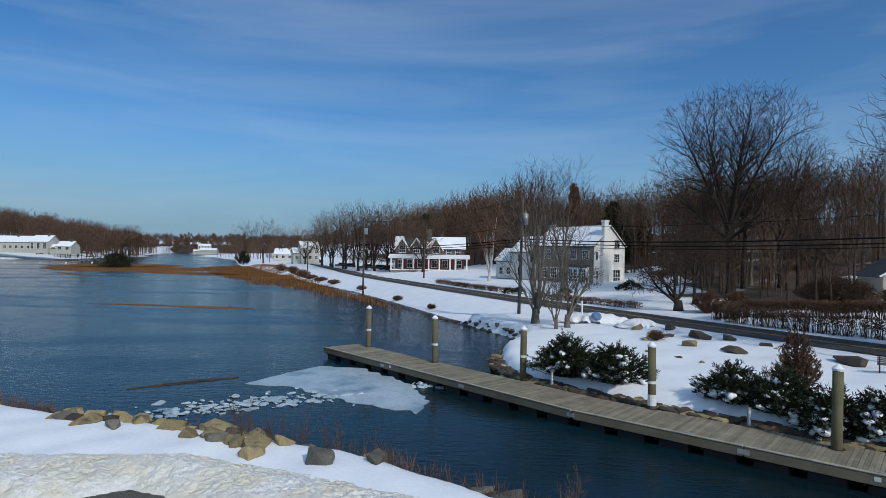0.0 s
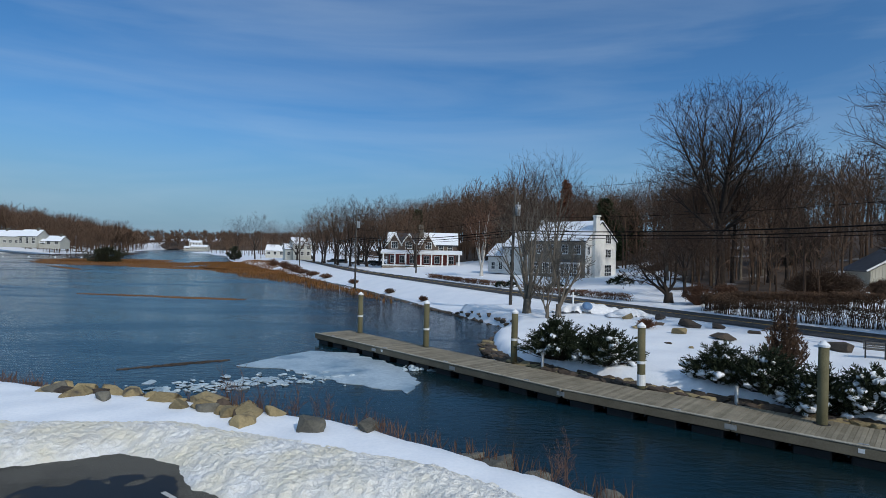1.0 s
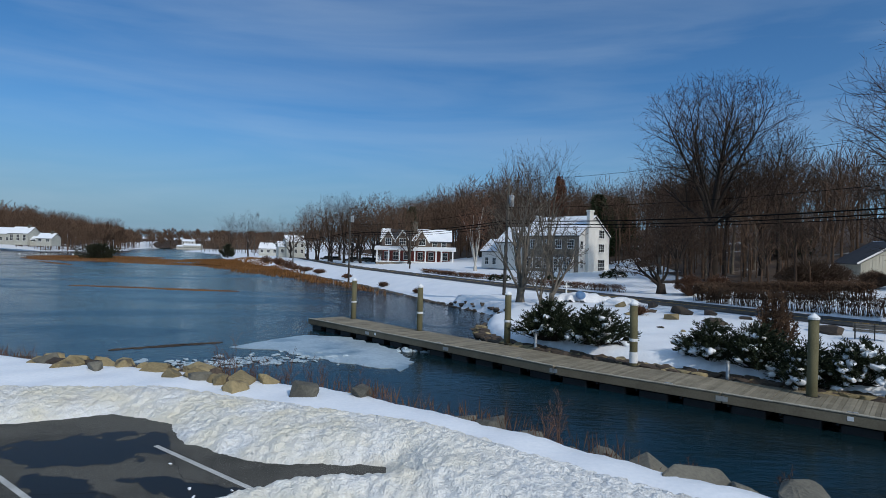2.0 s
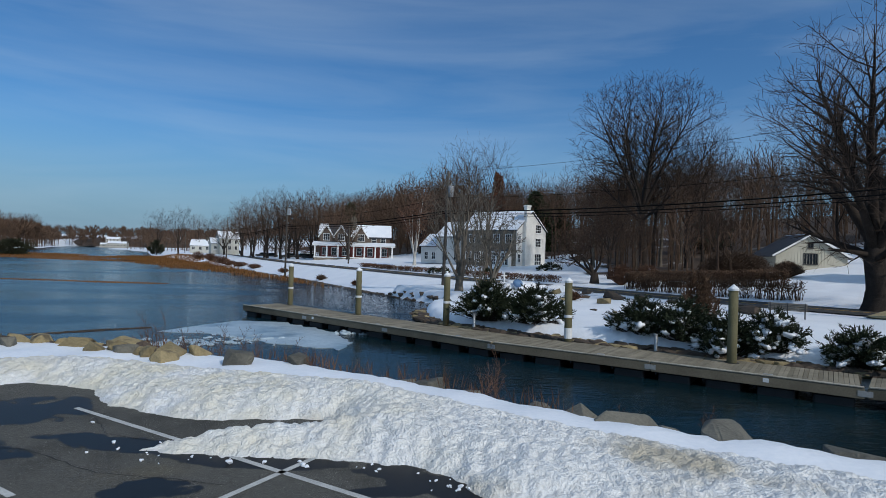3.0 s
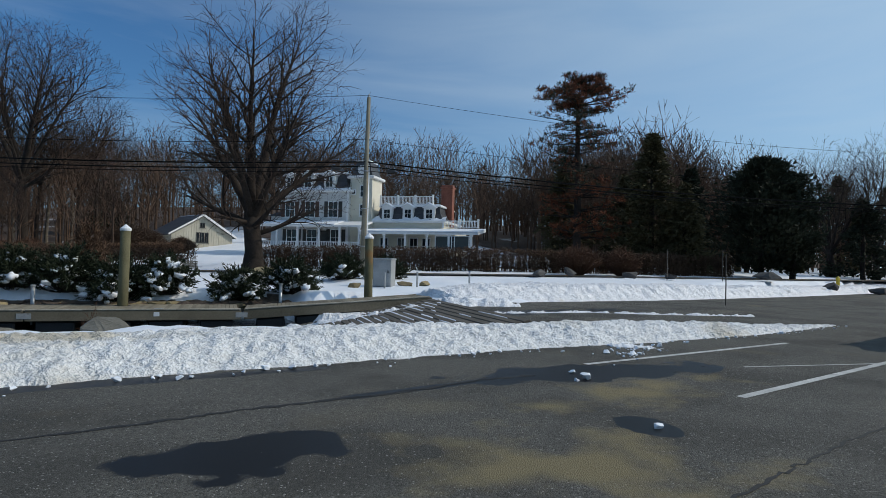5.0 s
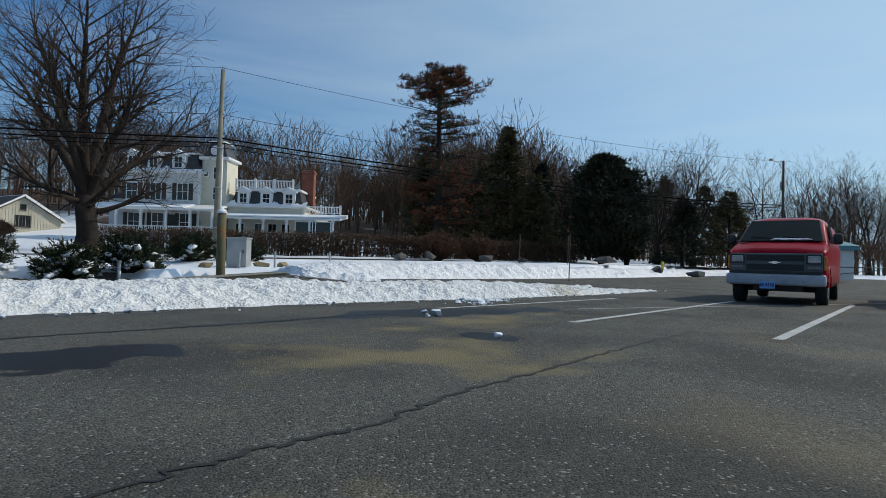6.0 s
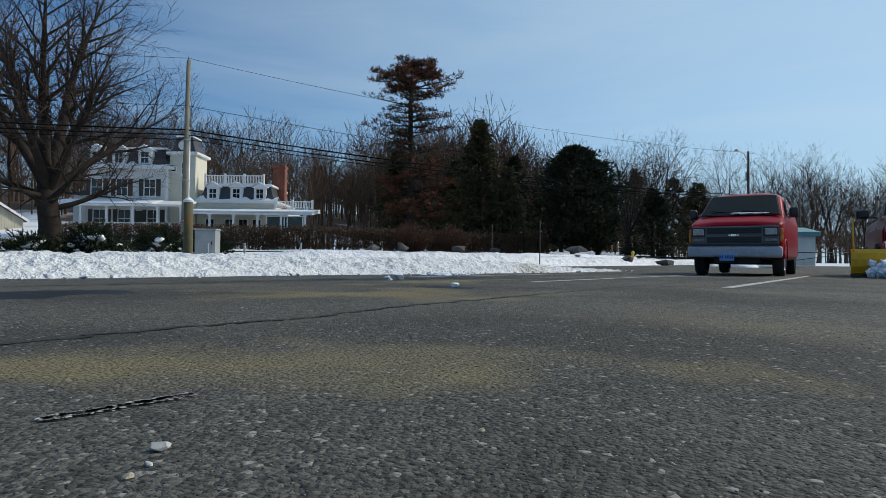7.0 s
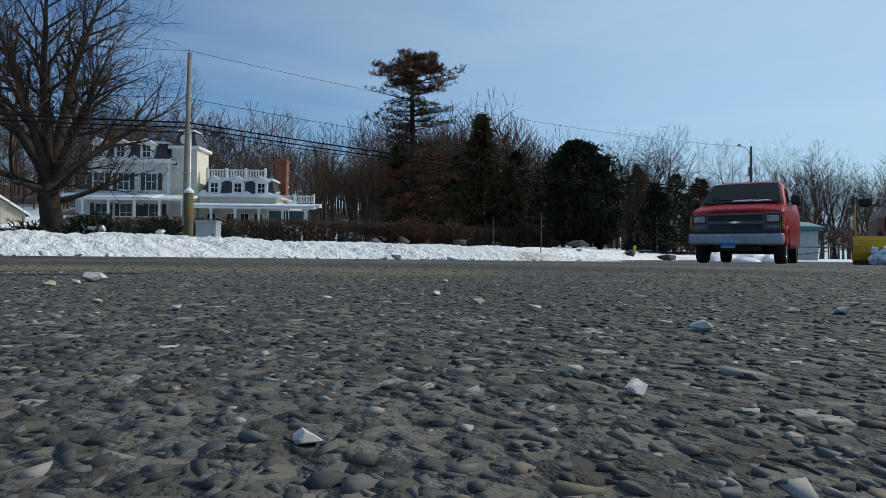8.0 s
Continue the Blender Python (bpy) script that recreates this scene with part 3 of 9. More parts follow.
def ground_z(px, py):
    px, py = np.asarray(px, float), np.asarray(py, float)
    dr = -side(px, py, ROAD)
    zr = road_z(px)
    wood = np.clip(dr - 35, 0, None)
    hill = zr + 0.05 + 0.06 * np.clip(dr - 3, 0, 32) + 17 * (1 - np.exp(-wood / 80)) + waves(px, py, 60, 3) * np.clip(wood / 60, 0, 1) * 1.2
    shore = zr - 0.36 * smooth01(-dr, 3, 15)
    land = np.where(dr > 3, hill, np.where(dr > -3, zr - 0.03, shore))
    land = land + 0.05 * waves(px, py, 4, 8) * (np.abs(dr) > 4)
    far = px < -185 - np.clip(py - 290, 0, None) * 0.509
    dw = poly_dist(px, py, WATER_POLY, True)
    wet = inside(px, py, WATER_POLY)
    far_hill = -0.5 + 21 * (1 - np.exp(-np.clip(dw - 22, 0, None) / 100)) + 0.02 * np.clip(dw, 0, 25) + waves(px, py, 120, 5) * np.clip(dw / 100, 0, 1)
    land = np.where(far | (py > 900), far_hill, land)
    ours = (py < 26) & (side(px, py, [(-900, -170), (-60, 24), (-10, 24), (6, 17), (14, 11.5), (19, 12.4), (22, 13), (40, 6.6), (95, -9), (140, -18), (400, -70)]) > 0)
    land = np.where(ours, 0.12 + 0.05 * waves(px, py, 3, 4), land)
    lot = inside(px, py, LOT)
    dl = poly_dist(px, py, LOT, True)
    land = np.where(lot, -0.08 + lot_z(px, py), land * smooth01(dl, 0, 2.0) + 0.02 * (1 - smooth01(dl, 0, 2.0)))
    width = np.where(ours, 2.2, np.where(py > 60, 7.0, np.where(far, 4.0, 0.9)))
    bank = smooth01(dw, 0, width)
    z = np.where(wet, WATER_Z - 0.1 - np.clip(dw * 0.4, 0, 1.6), (WATER_Z - 0.1) * (1 - bank) + land * bank)
    # the ramp runs down into the water
    u = ((px - 14.1) * 0.8 + (py - 14.2) * -0.6)
    v = ((px - 14.1) * 0.6 + (py - 14.2) * 0.8)
    ramp = (u > -4) & (u < 4.9) & (np.abs(v + 2.5) < 3.9)
    # the shore is cut back under the gangway
    gu, gv = (px - 14.1) * 0.767 + (py - 17.85) * -0.641, (px - 14.1) * 0.641 + (py - 17.85) * 0.767
    z = np.where((gu > -3) & (gu < 6.9) & (gv > -2.6) & (gv < 2.6), np.minimum(z, -0.8 + 0.07 * np.clip(gu, 0, 7)), z)
    return np.where(ramp, np.minimum(z, WATER_Z - 0.14 + (u + 1.2) * 0.19), z)


def gz(x, y):
    return float(ground_z(np.array([x]), np.array([y]))[0])


def graded(lo, hi, step, reach, grow=1.075):
    mid = list(np.arange(lo, hi + step / 2, step))
    s, a = step, []
    left, right = mid[0], mid[-1]
    while right < reach:
        s *= grow
        left, right = left - s, right + s
        mid.append(right)
        a.append(left)
    return np.array(a[::-1] + mid)


gxs, gys = graded(-28, 36, 0.4, 1900), graded(-4, 62, 0.4, 1900)
ggx, ggy = np.meshgrid(gxs, gys)
grid_mesh("ground", gxs, gys, ground_z(ggx, ggy), SNOW, label="snow-covered ground rising to a wooded hillside", category="ground", kind="structure")

wbm = bmesh.new()
wbm.faces.new([wbm.verts.new(p) for p in ((-1600, -700, WATER_Z), (30, -700, WATER_Z), (30, 1500, WATER_Z), (-1600, 1500, WATER_Z))])
tagged(part("water", wbm, WATER), "dark blue cold inlet water, partly skimmed with ice", "water", "", "structure")

lbm = bmesh.new()
lot_top = [lbm.verts.new((x, y, 0)) for x, y in LOT]
lot_low = [lbm.verts.new((x, y, -0.12)) for x, y in LOT]
lbm.faces.new(lot_top), lbm.faces.new(lot_low[::-1])
for i in range(len(LOT)):
    lbm.faces.new((lot_top[i], lot_low[i], lot_low[(i + 1) % len(LOT)], lot_top[(i + 1) % len(LOT)]))
bmesh.ops.recalc_face_normals(lbm, faces=lbm.faces[:])
bmesh.ops.triangulate(lbm, faces=lbm.faces[:])
for fall in (2.5, 30.5):
    bmesh.ops.bisect_plane(lbm, geom=lbm.verts[:] + lbm.edges[:] + lbm.faces[:], plane_co=(0.7 + 0.945 * fall, -0.3 + 0.327 * fall, 0), plane_no=(0.945, 0.327, 0))
for v in lbm.verts:
    v.co.z += float(lot_z(v.co.x, v.co.y))
tagged(part("pavement", lbm, ASPHALT), "worn grey asphalt parking lot, damp and sandy in places", "parking lot", "", "structure")


def ribbon(name, line, offset, width, lift, material, step=1.5, thick=0.0):
    """A flat strip beside a line, following the road's height."""
    pts = []
    for (ax, ay), (bx, by) in zip(line, line[1:]):
        n = max(1, int(math.hypot(bx - ax, by - ay) / step / (1 + math.hypot(ax, ay) / 40)))
        pts += [(ax + (bx - ax) * i / n, ay + (by - ay) * i / n) for i in range(n)]
    pts.append(line[-1])
    for _ in range(6):
        pts = [pts[0]] + [tuple((a + 2 * b + c) / 4 for a, b, c in zip(p, q, r)) for p, q, r in zip(pts, pts[1:], pts[2:])] + [pts[-1]]
    bm = bmesh.new()
    rows = []
    for i, (x, y) in enumerate(pts):
        (ax, ay), (bx, by) = pts[max(i - 1, 0)], pts[min(i + 1, len(pts) - 1)]
        d = math.hypot(bx - ax, by - ay)
        nx, ny = -(by - ay) / d, (bx - ax) / d
        z = float(road_z(np.array([x]))[0]) + lift
        rows.append([bm.verts.new((x + nx * o, y + ny * o, z)) for o in (offset - width / 2, offset + width / 2)])
    for a, b in zip(rows, rows[1:]):
        bm.faces.new((a[0], b[0], b[1], a[1]))
    bmesh.ops.recalc_face_normals(bm, faces=bm.faces[:])
    return part(name, bm, material)


tagged(ribbon("road", ROAD, 0, 5.6, 0.03, ROADM), "dark wet two-lane asphalt road between snow verges", "road", "", "structure")
for o in (-0.12, 0.12):
    tagged(ribbon("road_marking", ROAD, o, 0.11, 0.036, YELLOW), "double yellow centre line on the road", "road marking", "", "structure")

# parking stall lines on the asphalt
def stripe(x0, y0, x1, y1, w=0.11):
    d = Vector((x1 - x0, y1 - y0, 0))
    n = Vector((-d.y, d.x, 0)).normalized() * w / 2
    a, b = Vector((x0, y0, 0)), Vector((x1, y1, 0))
    m = max(2, int(d.length / 0.4))
    bm = bmesh.new()
    rows = [[bm.verts.new((q.x, q.y, 0.005 + float(lot_z(q.x, q.y)))) for q in (a.lerp(b, i / m) - n, a.lerp(b, i / m) + n)] for i in range(m + 1)]
    for r0, r1 in zip(rows, rows[1:]):
        bm.faces.new((r0[0], r1[0], r1[1], r0[1]))
    bmesh.ops.recalc_face_normals(bm, faces=bm.faces[:])
    tagged(part("stall_line", bm, PAINT), "worn white painted stall line on asphalt", "road marking", "stall lines", "structure")


for s in ((-6.9, 12.02, 2.49, 5.85), (-2.9, 7.0, -1.3, 9.8), (-9.4, 10.4, -5.2, 7.7), (7.98, 1.02, 15.6, -1.45), (8.95, 3.18, 14.5, 1.05), (7.41, -1.11, 16.2, -3.9)):
    stripe(*s)
stripe(10.4, 1.3, 20, -6.8, 0.05)

# plowed banks
def ragged(px, py, k=1.0):
    return px + k * (0.10 * waves(px, py, 1.3, 11) + 0.05 * waves(px, py, 0.4, 12)), py + k * (0.10 * waves(px, py, 1.1, 13) + 0.05 * waves(px, py, 0.35, 14))


def cells(px, py, size, seed):
    """Height of broken lumps: one rounded block to each cell of a jittered lattice, 0 to 1."""
    gx, gy = px / size, py / size
    ix, iy = np.floor(gx), np.floor(gy)
    best = np.zeros(px.shape)
    for dx in (-1, 0, 1):
        for dy in (-1, 0, 1):
            cx, cy = ix + dx, iy + dy
            h = np.sin(cx * 127.1 + cy * 311.7 + seed * 17.3) * 43758.5453
            k = np.sin(cx * 269.5 + cy * 183.3 + seed * 9.1) * 24634.6345
            h, k = h - np.floor(h), k - np.floor(k)
            r = 0.35 + 0.45 * (h * 7.3 - np.floor(h * 7.3))
            d = np.hypot(gx - cx - h, gy - cy - k) / r
            best = np.maximum(best, np.sqrt(np.clip(1 - d * d, 0, 1)) * r / 0.8)
    return best


def clods(px, py, seed):
    """Broken lumps of plowed snow, three sizes."""
    wx, wy = px + 0.05 * waves(px, py, 0.5, seed), py + 0.05 * waves(px, py, 0.45, seed + 1)
    return 0.16 * cells(wx, wy, 0.5, seed) + 0.34 * cells(wx, wy, 0.23, seed + 3) + 0.36 * cells(px, py, 0.13, seed + 5)


def snow_bank(name, front, rear, height, rise, fall, area, step, material, label, lump=0.15):
    xs, ys = np.arange(area[0], area[1], step), np.arange(area[2], area[3], step)
    px, py = np.meshgrid(xs, ys)
    qx, qy = ragged(px, py, 0.55)
    poly = front + rear[::-1]
    ins = inside(qx, qy, poly)
    f, r = poly_dist(qx, qy, front), poly_dist(qx, qy, rear)
    swell = 1 + 0.1 * waves(px, py, 5, 21)
    z = -0.03 + height(px, py) * swell * smooth01(f, 0, rise) ** 0.7 * smooth01(r, 0, fall) + clods(px, py, 40) * lump * smooth01(f, 0, 0.25) * smooth01(r, 0, 0.6)
    z = np.where(ins, z, -0.1) + lot_z(px, py)
    keep = ins[:-1, :-1] | ins[1:, :-1] | ins[:-1, 1:] | ins[1:, 1:]
    return grid_mesh(name, xs, ys, z, material, keep, label, "snow bank", "stuff", smooth=True)


FRONT_1 = [(-30, 11.8), (-14, 11.7), (-10.8, 12.9), (-9.2, 14.1), (-7.6, 13.6), (-6.4, 12.2), (-4.4, 11.3), (-1.8, 11.45), (-1.7, 11.1), (-3.2, 10.7), (-4.7, 9.5), (-3, 9.3), (-1.4, 9.25), (0.1, 8.95), (0.8, 8.4), (1.1, 7.75), (2.5, 7.35), (4, 6.8), (5.2, 6.3), (6.6, 5.7), (8.5, 5.0), (10.6, 4.1), (12, 3.2), (16, 1.6), (20.8, 0.1)]
REAR_1 = [(-30, 15.5), (-14, 16.2), (-9, 17.0), (-5, 16.0), (-1, 14.6), (2.5, 12.2), (5, 10.6), (8, 9.0), (10.5, 7.6), (13, 6.0), (16.5, 3.6), (20.9, 0.6)]
snow_bank("snow_bank", FRONT_1, REAR_1, lambda x, y: 0.27 + 0.15 * np.exp(-((x + 1.5) / 4) ** 2) + 0.08 * smooth01(-x, 5, 9) - 0.08 * smooth01(x, 12, 20), 1.3, 1.6, (-18, 21.4, -0.4, 17.4), 0.05, PLOWED, "long plowed snow bank, dirty tan crust at one end and clean white beyond")
FRONT_2 = [(20.0, 12.5), (21.2, 11.7), (24.5, 10.2), (30, 7.8), (35.3, 5.7), (45, 2.4), (62, -2.6), (80, -7.6), (110, -14.5)]
REAR_2 = [(20.3, 15.4), (21.8, 15.6), (26.5, 14.2), (32, 11.6), (38, 9.0), (47, 5.4), (64, 0.4), (82, -4.6), (111, -12)]
snow_bank("snow_bank", FRONT_2, REAR_2, lambda x, y: 0.28 + 0.3 * smooth01(x, 19, 23) - 0.12 * smooth01(x, 34, 48), 1.1, 1.6, (15, 112, -15.5, 15.8), 0.12, CLEAN_BANK, "lumpy plowed snow bank along the lot's far edge", 0.3)

RIDGE = [(14.5, 15.9), (15.3, 14.6), (16.3, 13.6), (17.4, 12.8), (18.2, 12.3), (18.9, 11.3), (19.8, 10.4)]


def ridge(line, half, h, seed, label):
    """A low crumbly ridge of snow along a line, lying on what is below it."""
    xs, ys = np.arange(min(p[0] for p in line) - 1, max(p[0] for p in line) + 1, 0.07), np.arange(min(p[1] for p in line) - 1, max(p[1] for p in line) + 1, 0.07)
    px, py = np.meshgrid(xs, ys)
    w = half * (1 + 0.5 * waves(px, py, 1.1, seed) + 0.3 * waves(px, py, 0.3, seed + 1))
    d = poly_dist(px, py, line) / np.maximum(w, 0.03)
    base = np.where(inside(px, py, LOT), lot_z(px, py), np.maximum(ground_z(px, py), WATER_Z))
    z = base - 0.03 + (h + 0.25 * h * waves(px, py, 0.8, seed + 2)) * np.clip(1 - d, 0, 1) ** 0.6 + clods(px, py, seed) * 0.14 * np.clip(1 - d, 0, 1)
    keep = (d < 1.0)[:-1, :-1] | (d < 1.0)[1:, 1:]
    return grid_mesh("snow_ridge", xs, ys, z, CLEAN_BANK, keep, label, "snow bank", "stuff", smooth=True)


ridge(RIDGE, 0.5, 0.24, 51, "crumbly ridge of plowed snow beside the ramp")
ridge([(15.8, 9.3), (16.9, 8.5), (18.0, 7.9), (19.3, 7.1), (20.4, 5.2), (22.5, 2.6)], 0.12, 0.03, 52, "thin broken line of snow on the asphalt")


# ---- the floating dock ----
DECK_Z = -0.44
RAILM = surf("worn_rail", (0.2, 0.18, 0.14), (0.4, 0.37, 0.31), 2, 20, 0.8, 0.4, 0.01)
dock = empty("dock", pose(-12.0, 39.5, DECK_Z, 0, 0, -42.65), "weathered grey plank floating dock on black floats", "dock")
dock_2 = empty("dock", pose(3.2, 25.5, DECK_Z, 0, 0, -35.2), "inner length of the weathered plank floating dock", "dock")
L1, L2, DW = 20.6, 13.25, 2.75


def dock_run(parent, joints):
    for a, b in zip(joints, joints[1:]):
        part("beam", bevelled((a + 0.02, b - 0.02, -0.06, 0.0, -0.34, -0.012), w=0.012), BEAM, parent)
        part("kerb", bevelled((a + 0.03, b - 0.03, -0.075, 0.075, 0.003, 0.05), w=0.012), RAILM, parent, "pale worn timber strip along the edge")
        part("beam", bevelled((a + 0.02, b - 0.02, DW, DW + 0.06, -0.34, -0.012), w=0.012), BEAM, parent)
        part("joint_plate", boxes((b - 0.2, b + 0.2, -0.072, -0.063, -0.26, -0.08)), GREYMETAL, parent, "steel hinge plate at the joint")
        n = max(1, round((b - a) / 1.7))
        for i in range(n):
            c = a + (b - a) * (i + 0.5) / n
            part("float", bevelled((c - 0.56, c + 0.56, 0.08, DW - 0.08, -0.86, -0.36), w=0.05), FLOATM, parent, "black plastic float")
            part("bracket", boxes((c - 0.66, c - 0.6, 0.02, DW - 0.02, -0.45, -0.345)), BLACKM, parent)


dock_run(dock, [0, 6.9, 13.8, L1])
dock_run(dock_2, [0, 6.7, L2])
for d_, places in ((dock, (1.9, 7.6, 12.9, 18.4)), (dock_2, (4.6, 10.4))):
    for x in places:
        part("cleat", bevelled((x, x + 0.3, 0.12, 0.19, 0.002, 0.06), w=0.012), GALV, d_, "galvanised mooring cleat")
        if x in (7.6, 10.4):
            part("plate", boxes((x + 0.02, x + 0.2, -0.07, -0.064, -0.2, -0.06)), PLATEM, d_, "small white plate")

gang = empty("gangway", pose(14.1, 17.85, DECK_Z + 0.004, 0, -4.2, -39.9), "short sloping plank gangway from dock to ramp head", "gangway")
GL, GW = 6.9, 2.25
part("beam", bevelled((0, GL, -0.06, 0.0, -0.34, -0.012), w=0.012), BEAM, gang)
part("beam", bevelled((0, GL, GW + 0.02, GW + 0.08, -0.34, -0.012), w=0.012), BEAM, gang)
part("end_beam", bevelled((GL, GL + 0.06, -0.06, GW + 0.08, -0.34, -0.012), w=0.012), BEAM, gang)
part("kerb", bevelled((0.03, GL - 0.03, -0.075, 0.075, 0.003, 0.05), w=0.012), RAILM, gang, "pale worn timber strip along the edge")
for i in range(3):
    part("float", bevelled((0.4 + i * 1.4, 1.4 + i * 1.4, 0.08, GW - 0.08, -0.8, -0.36), w=0.05), FLOATM, gang, "black plastic float")

# the boat ramp of ribbed concrete planks
ramp = empty("boat_ramp", pose(13.14, 14.92, WATER_Z + 0.01, 0, -10.75, -36.87), "ribbed concrete-plank boat ramp running down into water", "boat ramp")

# pilings
def piling(x, y, z0, top, lean=0.0, signs=()):
    p = empty("piling", pose(x, y, z0, lean, lean * 0.6, 0), "round greenish timber mooring piling with white cone cap", "piling", "dock pilings")
    h = top - z0
    r = 0.175
    part("shaft", bar([(0, 0, 0), (0, 0, h * 0.5), (0, 0, h - 0.2)], [r * 1.06, r, r * 0.97], 14), PILE, p, smooth=True)
    bm = bmesh.new()
    tube(bm, [(0, 0, h - 0.24), (0, 0, h - 0.17), (0, 0, h - 0.16), (0, 0, h)], [r * 1.08, r * 1.12, r * 1.12, 0.012], 14)
    part("cap", bm, CAPM, p, "white plastic cone cap")
    for zz, hh, mat, lab in signs:
        bm = bmesh.new()
        tube(bm, [(0, 0, zz), (0, 0, zz + hh)], [r * 1.075, r * 1.06], 14)
        part("band", bm, mat, p, lab)
    bm = bmesh.new()
    for k in range(14):
        a, b = k * math.tau / 14, (k + 1) * math.tau / 14
        ring = [bm.verts.new((rr * math.cos(t), rr * math.sin(t), DECK_Z + 0.012 - z0)) for rr, t in ((r + 0.02, a), (r + 0.1, a), (r + 0.1, b), (r + 0.02, b))]
        bm.faces.new(ring)
    part("collar", bm, RUBBER, p, "black rubber guide collar")
    return p


W1, W2 = (1.9, 0.1, PLATEM, "narrow white band"), (1.15, 0.48, PLATEM, "white notice plate wrapped round the timber")
for x, y, top, lean, signs in ((-9.12, 40.46, 2.45, 0.2, ((2.6, 0.1, PLATEM, "narrow white band"),)), (-3.87, 35.43, 2.43, -0.4, ((2.5, 0.12, PLATEM, "narrow white band"),)), (1.3, 31.6, 2.41, 0.3, ((2.62, 0.12, PLATEM, "narrow white band"),)),
                               (6.73, 26.45, 2.48, -0.9, ((2.55, 0.12, PLATEM, "narrow white band"), (1.6, 0.48, PLATEM, "white notice plate wrapped round the timber"))), (11.88, 21.9, 2.55, 0.3, ()), (19.35, 16.6, 2.6, -0.3, ())):
    piling(x, y, -1.9, top, lean, signs)

# grey service posts at the dock's landward edge
for x, y, z in ((2.7, 30.1, 0.4), (9.98, 24.5, 0.3), (17.4, 19.8, 0.42)):
    post = empty("service_post", pose(x, y, -1.2), "short grey galvanised pipe post at the dock edge", "post", "service posts")
    part("pipe", bar([(0, 0, 0), (0, 0, z + 1.1)], 0.075, 10), GALV, post, smooth=True)
    part("cap", bar([(0, 0, z + 1.1), (0, 0, z + 1.16)], [0.1, 0.09], 10), GREYMETAL, post)


# ---- houses ----
def window(parent, x, y, z, w, h, out=-1, cols=2, rows=2, shutters=None, frame_mat=TRIM, axis="y", sill=True):
    """A sash window on a wall in the x-z plane (axis y, looking along out) or the y-z plane (axis x)."""
    def put(bm):
        if axis == "x":
            bmesh.ops.rotate(bm, verts=bm.verts[:], cent=(0, 0, 0), matrix=Matrix.Rotation(radians(90), 3, "Z"))
        bmesh.ops.translate(bm, verts=bm.verts[:], vec=(x, y, z))
        return bm
    o = out if axis == "y" else -out
    t = 0.09
    fr = boxes(*[(a, b, min(0, o * 0.07), max(0, o * 0.07), c, d) for a, b, c, d in ((-w / 2 - t, -w / 2, 0, h), (w / 2, w / 2 + t, 0, h), (-w / 2 - t, w / 2 + t, h, h + t), (-w / 2 - t, w / 2 + t, -t, 0))])
    win = part("window", put(fr), frame_mat, parent)
    part("pane", put(boxes((-w / 2, w / 2, min(o * 0.01, o * 0.03), max(o * 0.01, o * 0.03), 0, h))), PANE, win, "dark glass pane")
    bm = bmesh.new()
    for i in range(1, cols):
        c = -w / 2 + w * i / cols
        box(bm, c - 0.02, c + 0.02, min(o * 0.03, o * 0.05), max(o * 0.03, o * 0.05), 0, h)
    for j in range(1, rows):
        c = h * j / rows
        box(bm, -w / 2, w / 2, min(o * 0.032, o * 0.056), max(o * 0.032, o * 0.056), c - 0.025, c + 0.025)
    if cols > 1 or rows > 1:
        part("glazing_bar", put(bm), frame_mat, win)
    else:
        bm.free()
    if sill:
        part("sill", put(boxes((-w / 2 - 0.14, w / 2 + 0.14, min(0, o * 0.13), max(0, o * 0.13), -t - 0.05, -t))), frame_mat, win)
    if shutters:
        for s in (-1, 1):
            c = s * (w / 2 + t + 0.24)
            part("shutter", put(boxes((c - 0.22, c + 0.22, min(0, o * 0.05), max(0, o * 0.05), -0.03, h + 0.05))), shutters, parent)
    return win


def snow_on(parent, corners, thick=0.12):
    part("roof_snow", slab([Vector(c) + Vector((0, 0, thick)) for c in corners], thick * 0.8), SNOW, parent, "white snow lying on the roof")


def drift(parent, x0, x1, y0, y1, z, h, seed):
    """A ragged ridge of snow along a ledge."""
    bm = bmesh.new()
    n = 24
    rows = []
    for i in range(n + 1):
        x = x0 + (x1 - x0) * i / n
        k = h * (0.35 + 0.65 * abs(noise.noise(Vector((x * 0.9, seed, 0)))) * 1.8)
        rows.append([bm.verts.new((x, y0, z)), bm.verts.new((x, y0 + (y1 - y0) * 0.25, z + k * 0.8)), bm.verts.new((x, y0 + (y1 - y0) * 0.6, z + k)), bm.verts.new((x, y1, z + k * 1.5))])
    for a, b in zip(rows, rows[1:]):
        for j in range(3):
            bm.faces.new((a[j], b[j], b[j + 1], a[j + 1]))
    part("roof_snow", bm, SNOW, parent, "drift of snow along the roof edge", smooth=True)


def balustrade(parent, x0, x1, y, z, h=0.85, gap=0.16, posts=()):
    part("rail", boxes((x0, x1, y - 0.05, y + 0.05, z + h - 0.09, z + h)), TRIM, parent)
    part("rail", boxes((x0, x1, y - 0.04, y + 0.04, z + 0.08, z + 0.14)), TRIM, parent)
    for p in posts:
        part("post", boxes((p - 0.1, p + 0.1, y - 0.1, y + 0.1, z, z + h + 0.15)), TRIM, parent)
    me = mesh_from("baluster", boxes((-0.025, 0.025, -0.025, 0.025, 0.14, h - 0.09)), TRIM)
    n = int((x1 - x0) / gap)
    for i in range(n):
        shared("baluster", me, pose(x0 + (x1 - x0) * (i + 0.5) / n, y, z), parent)


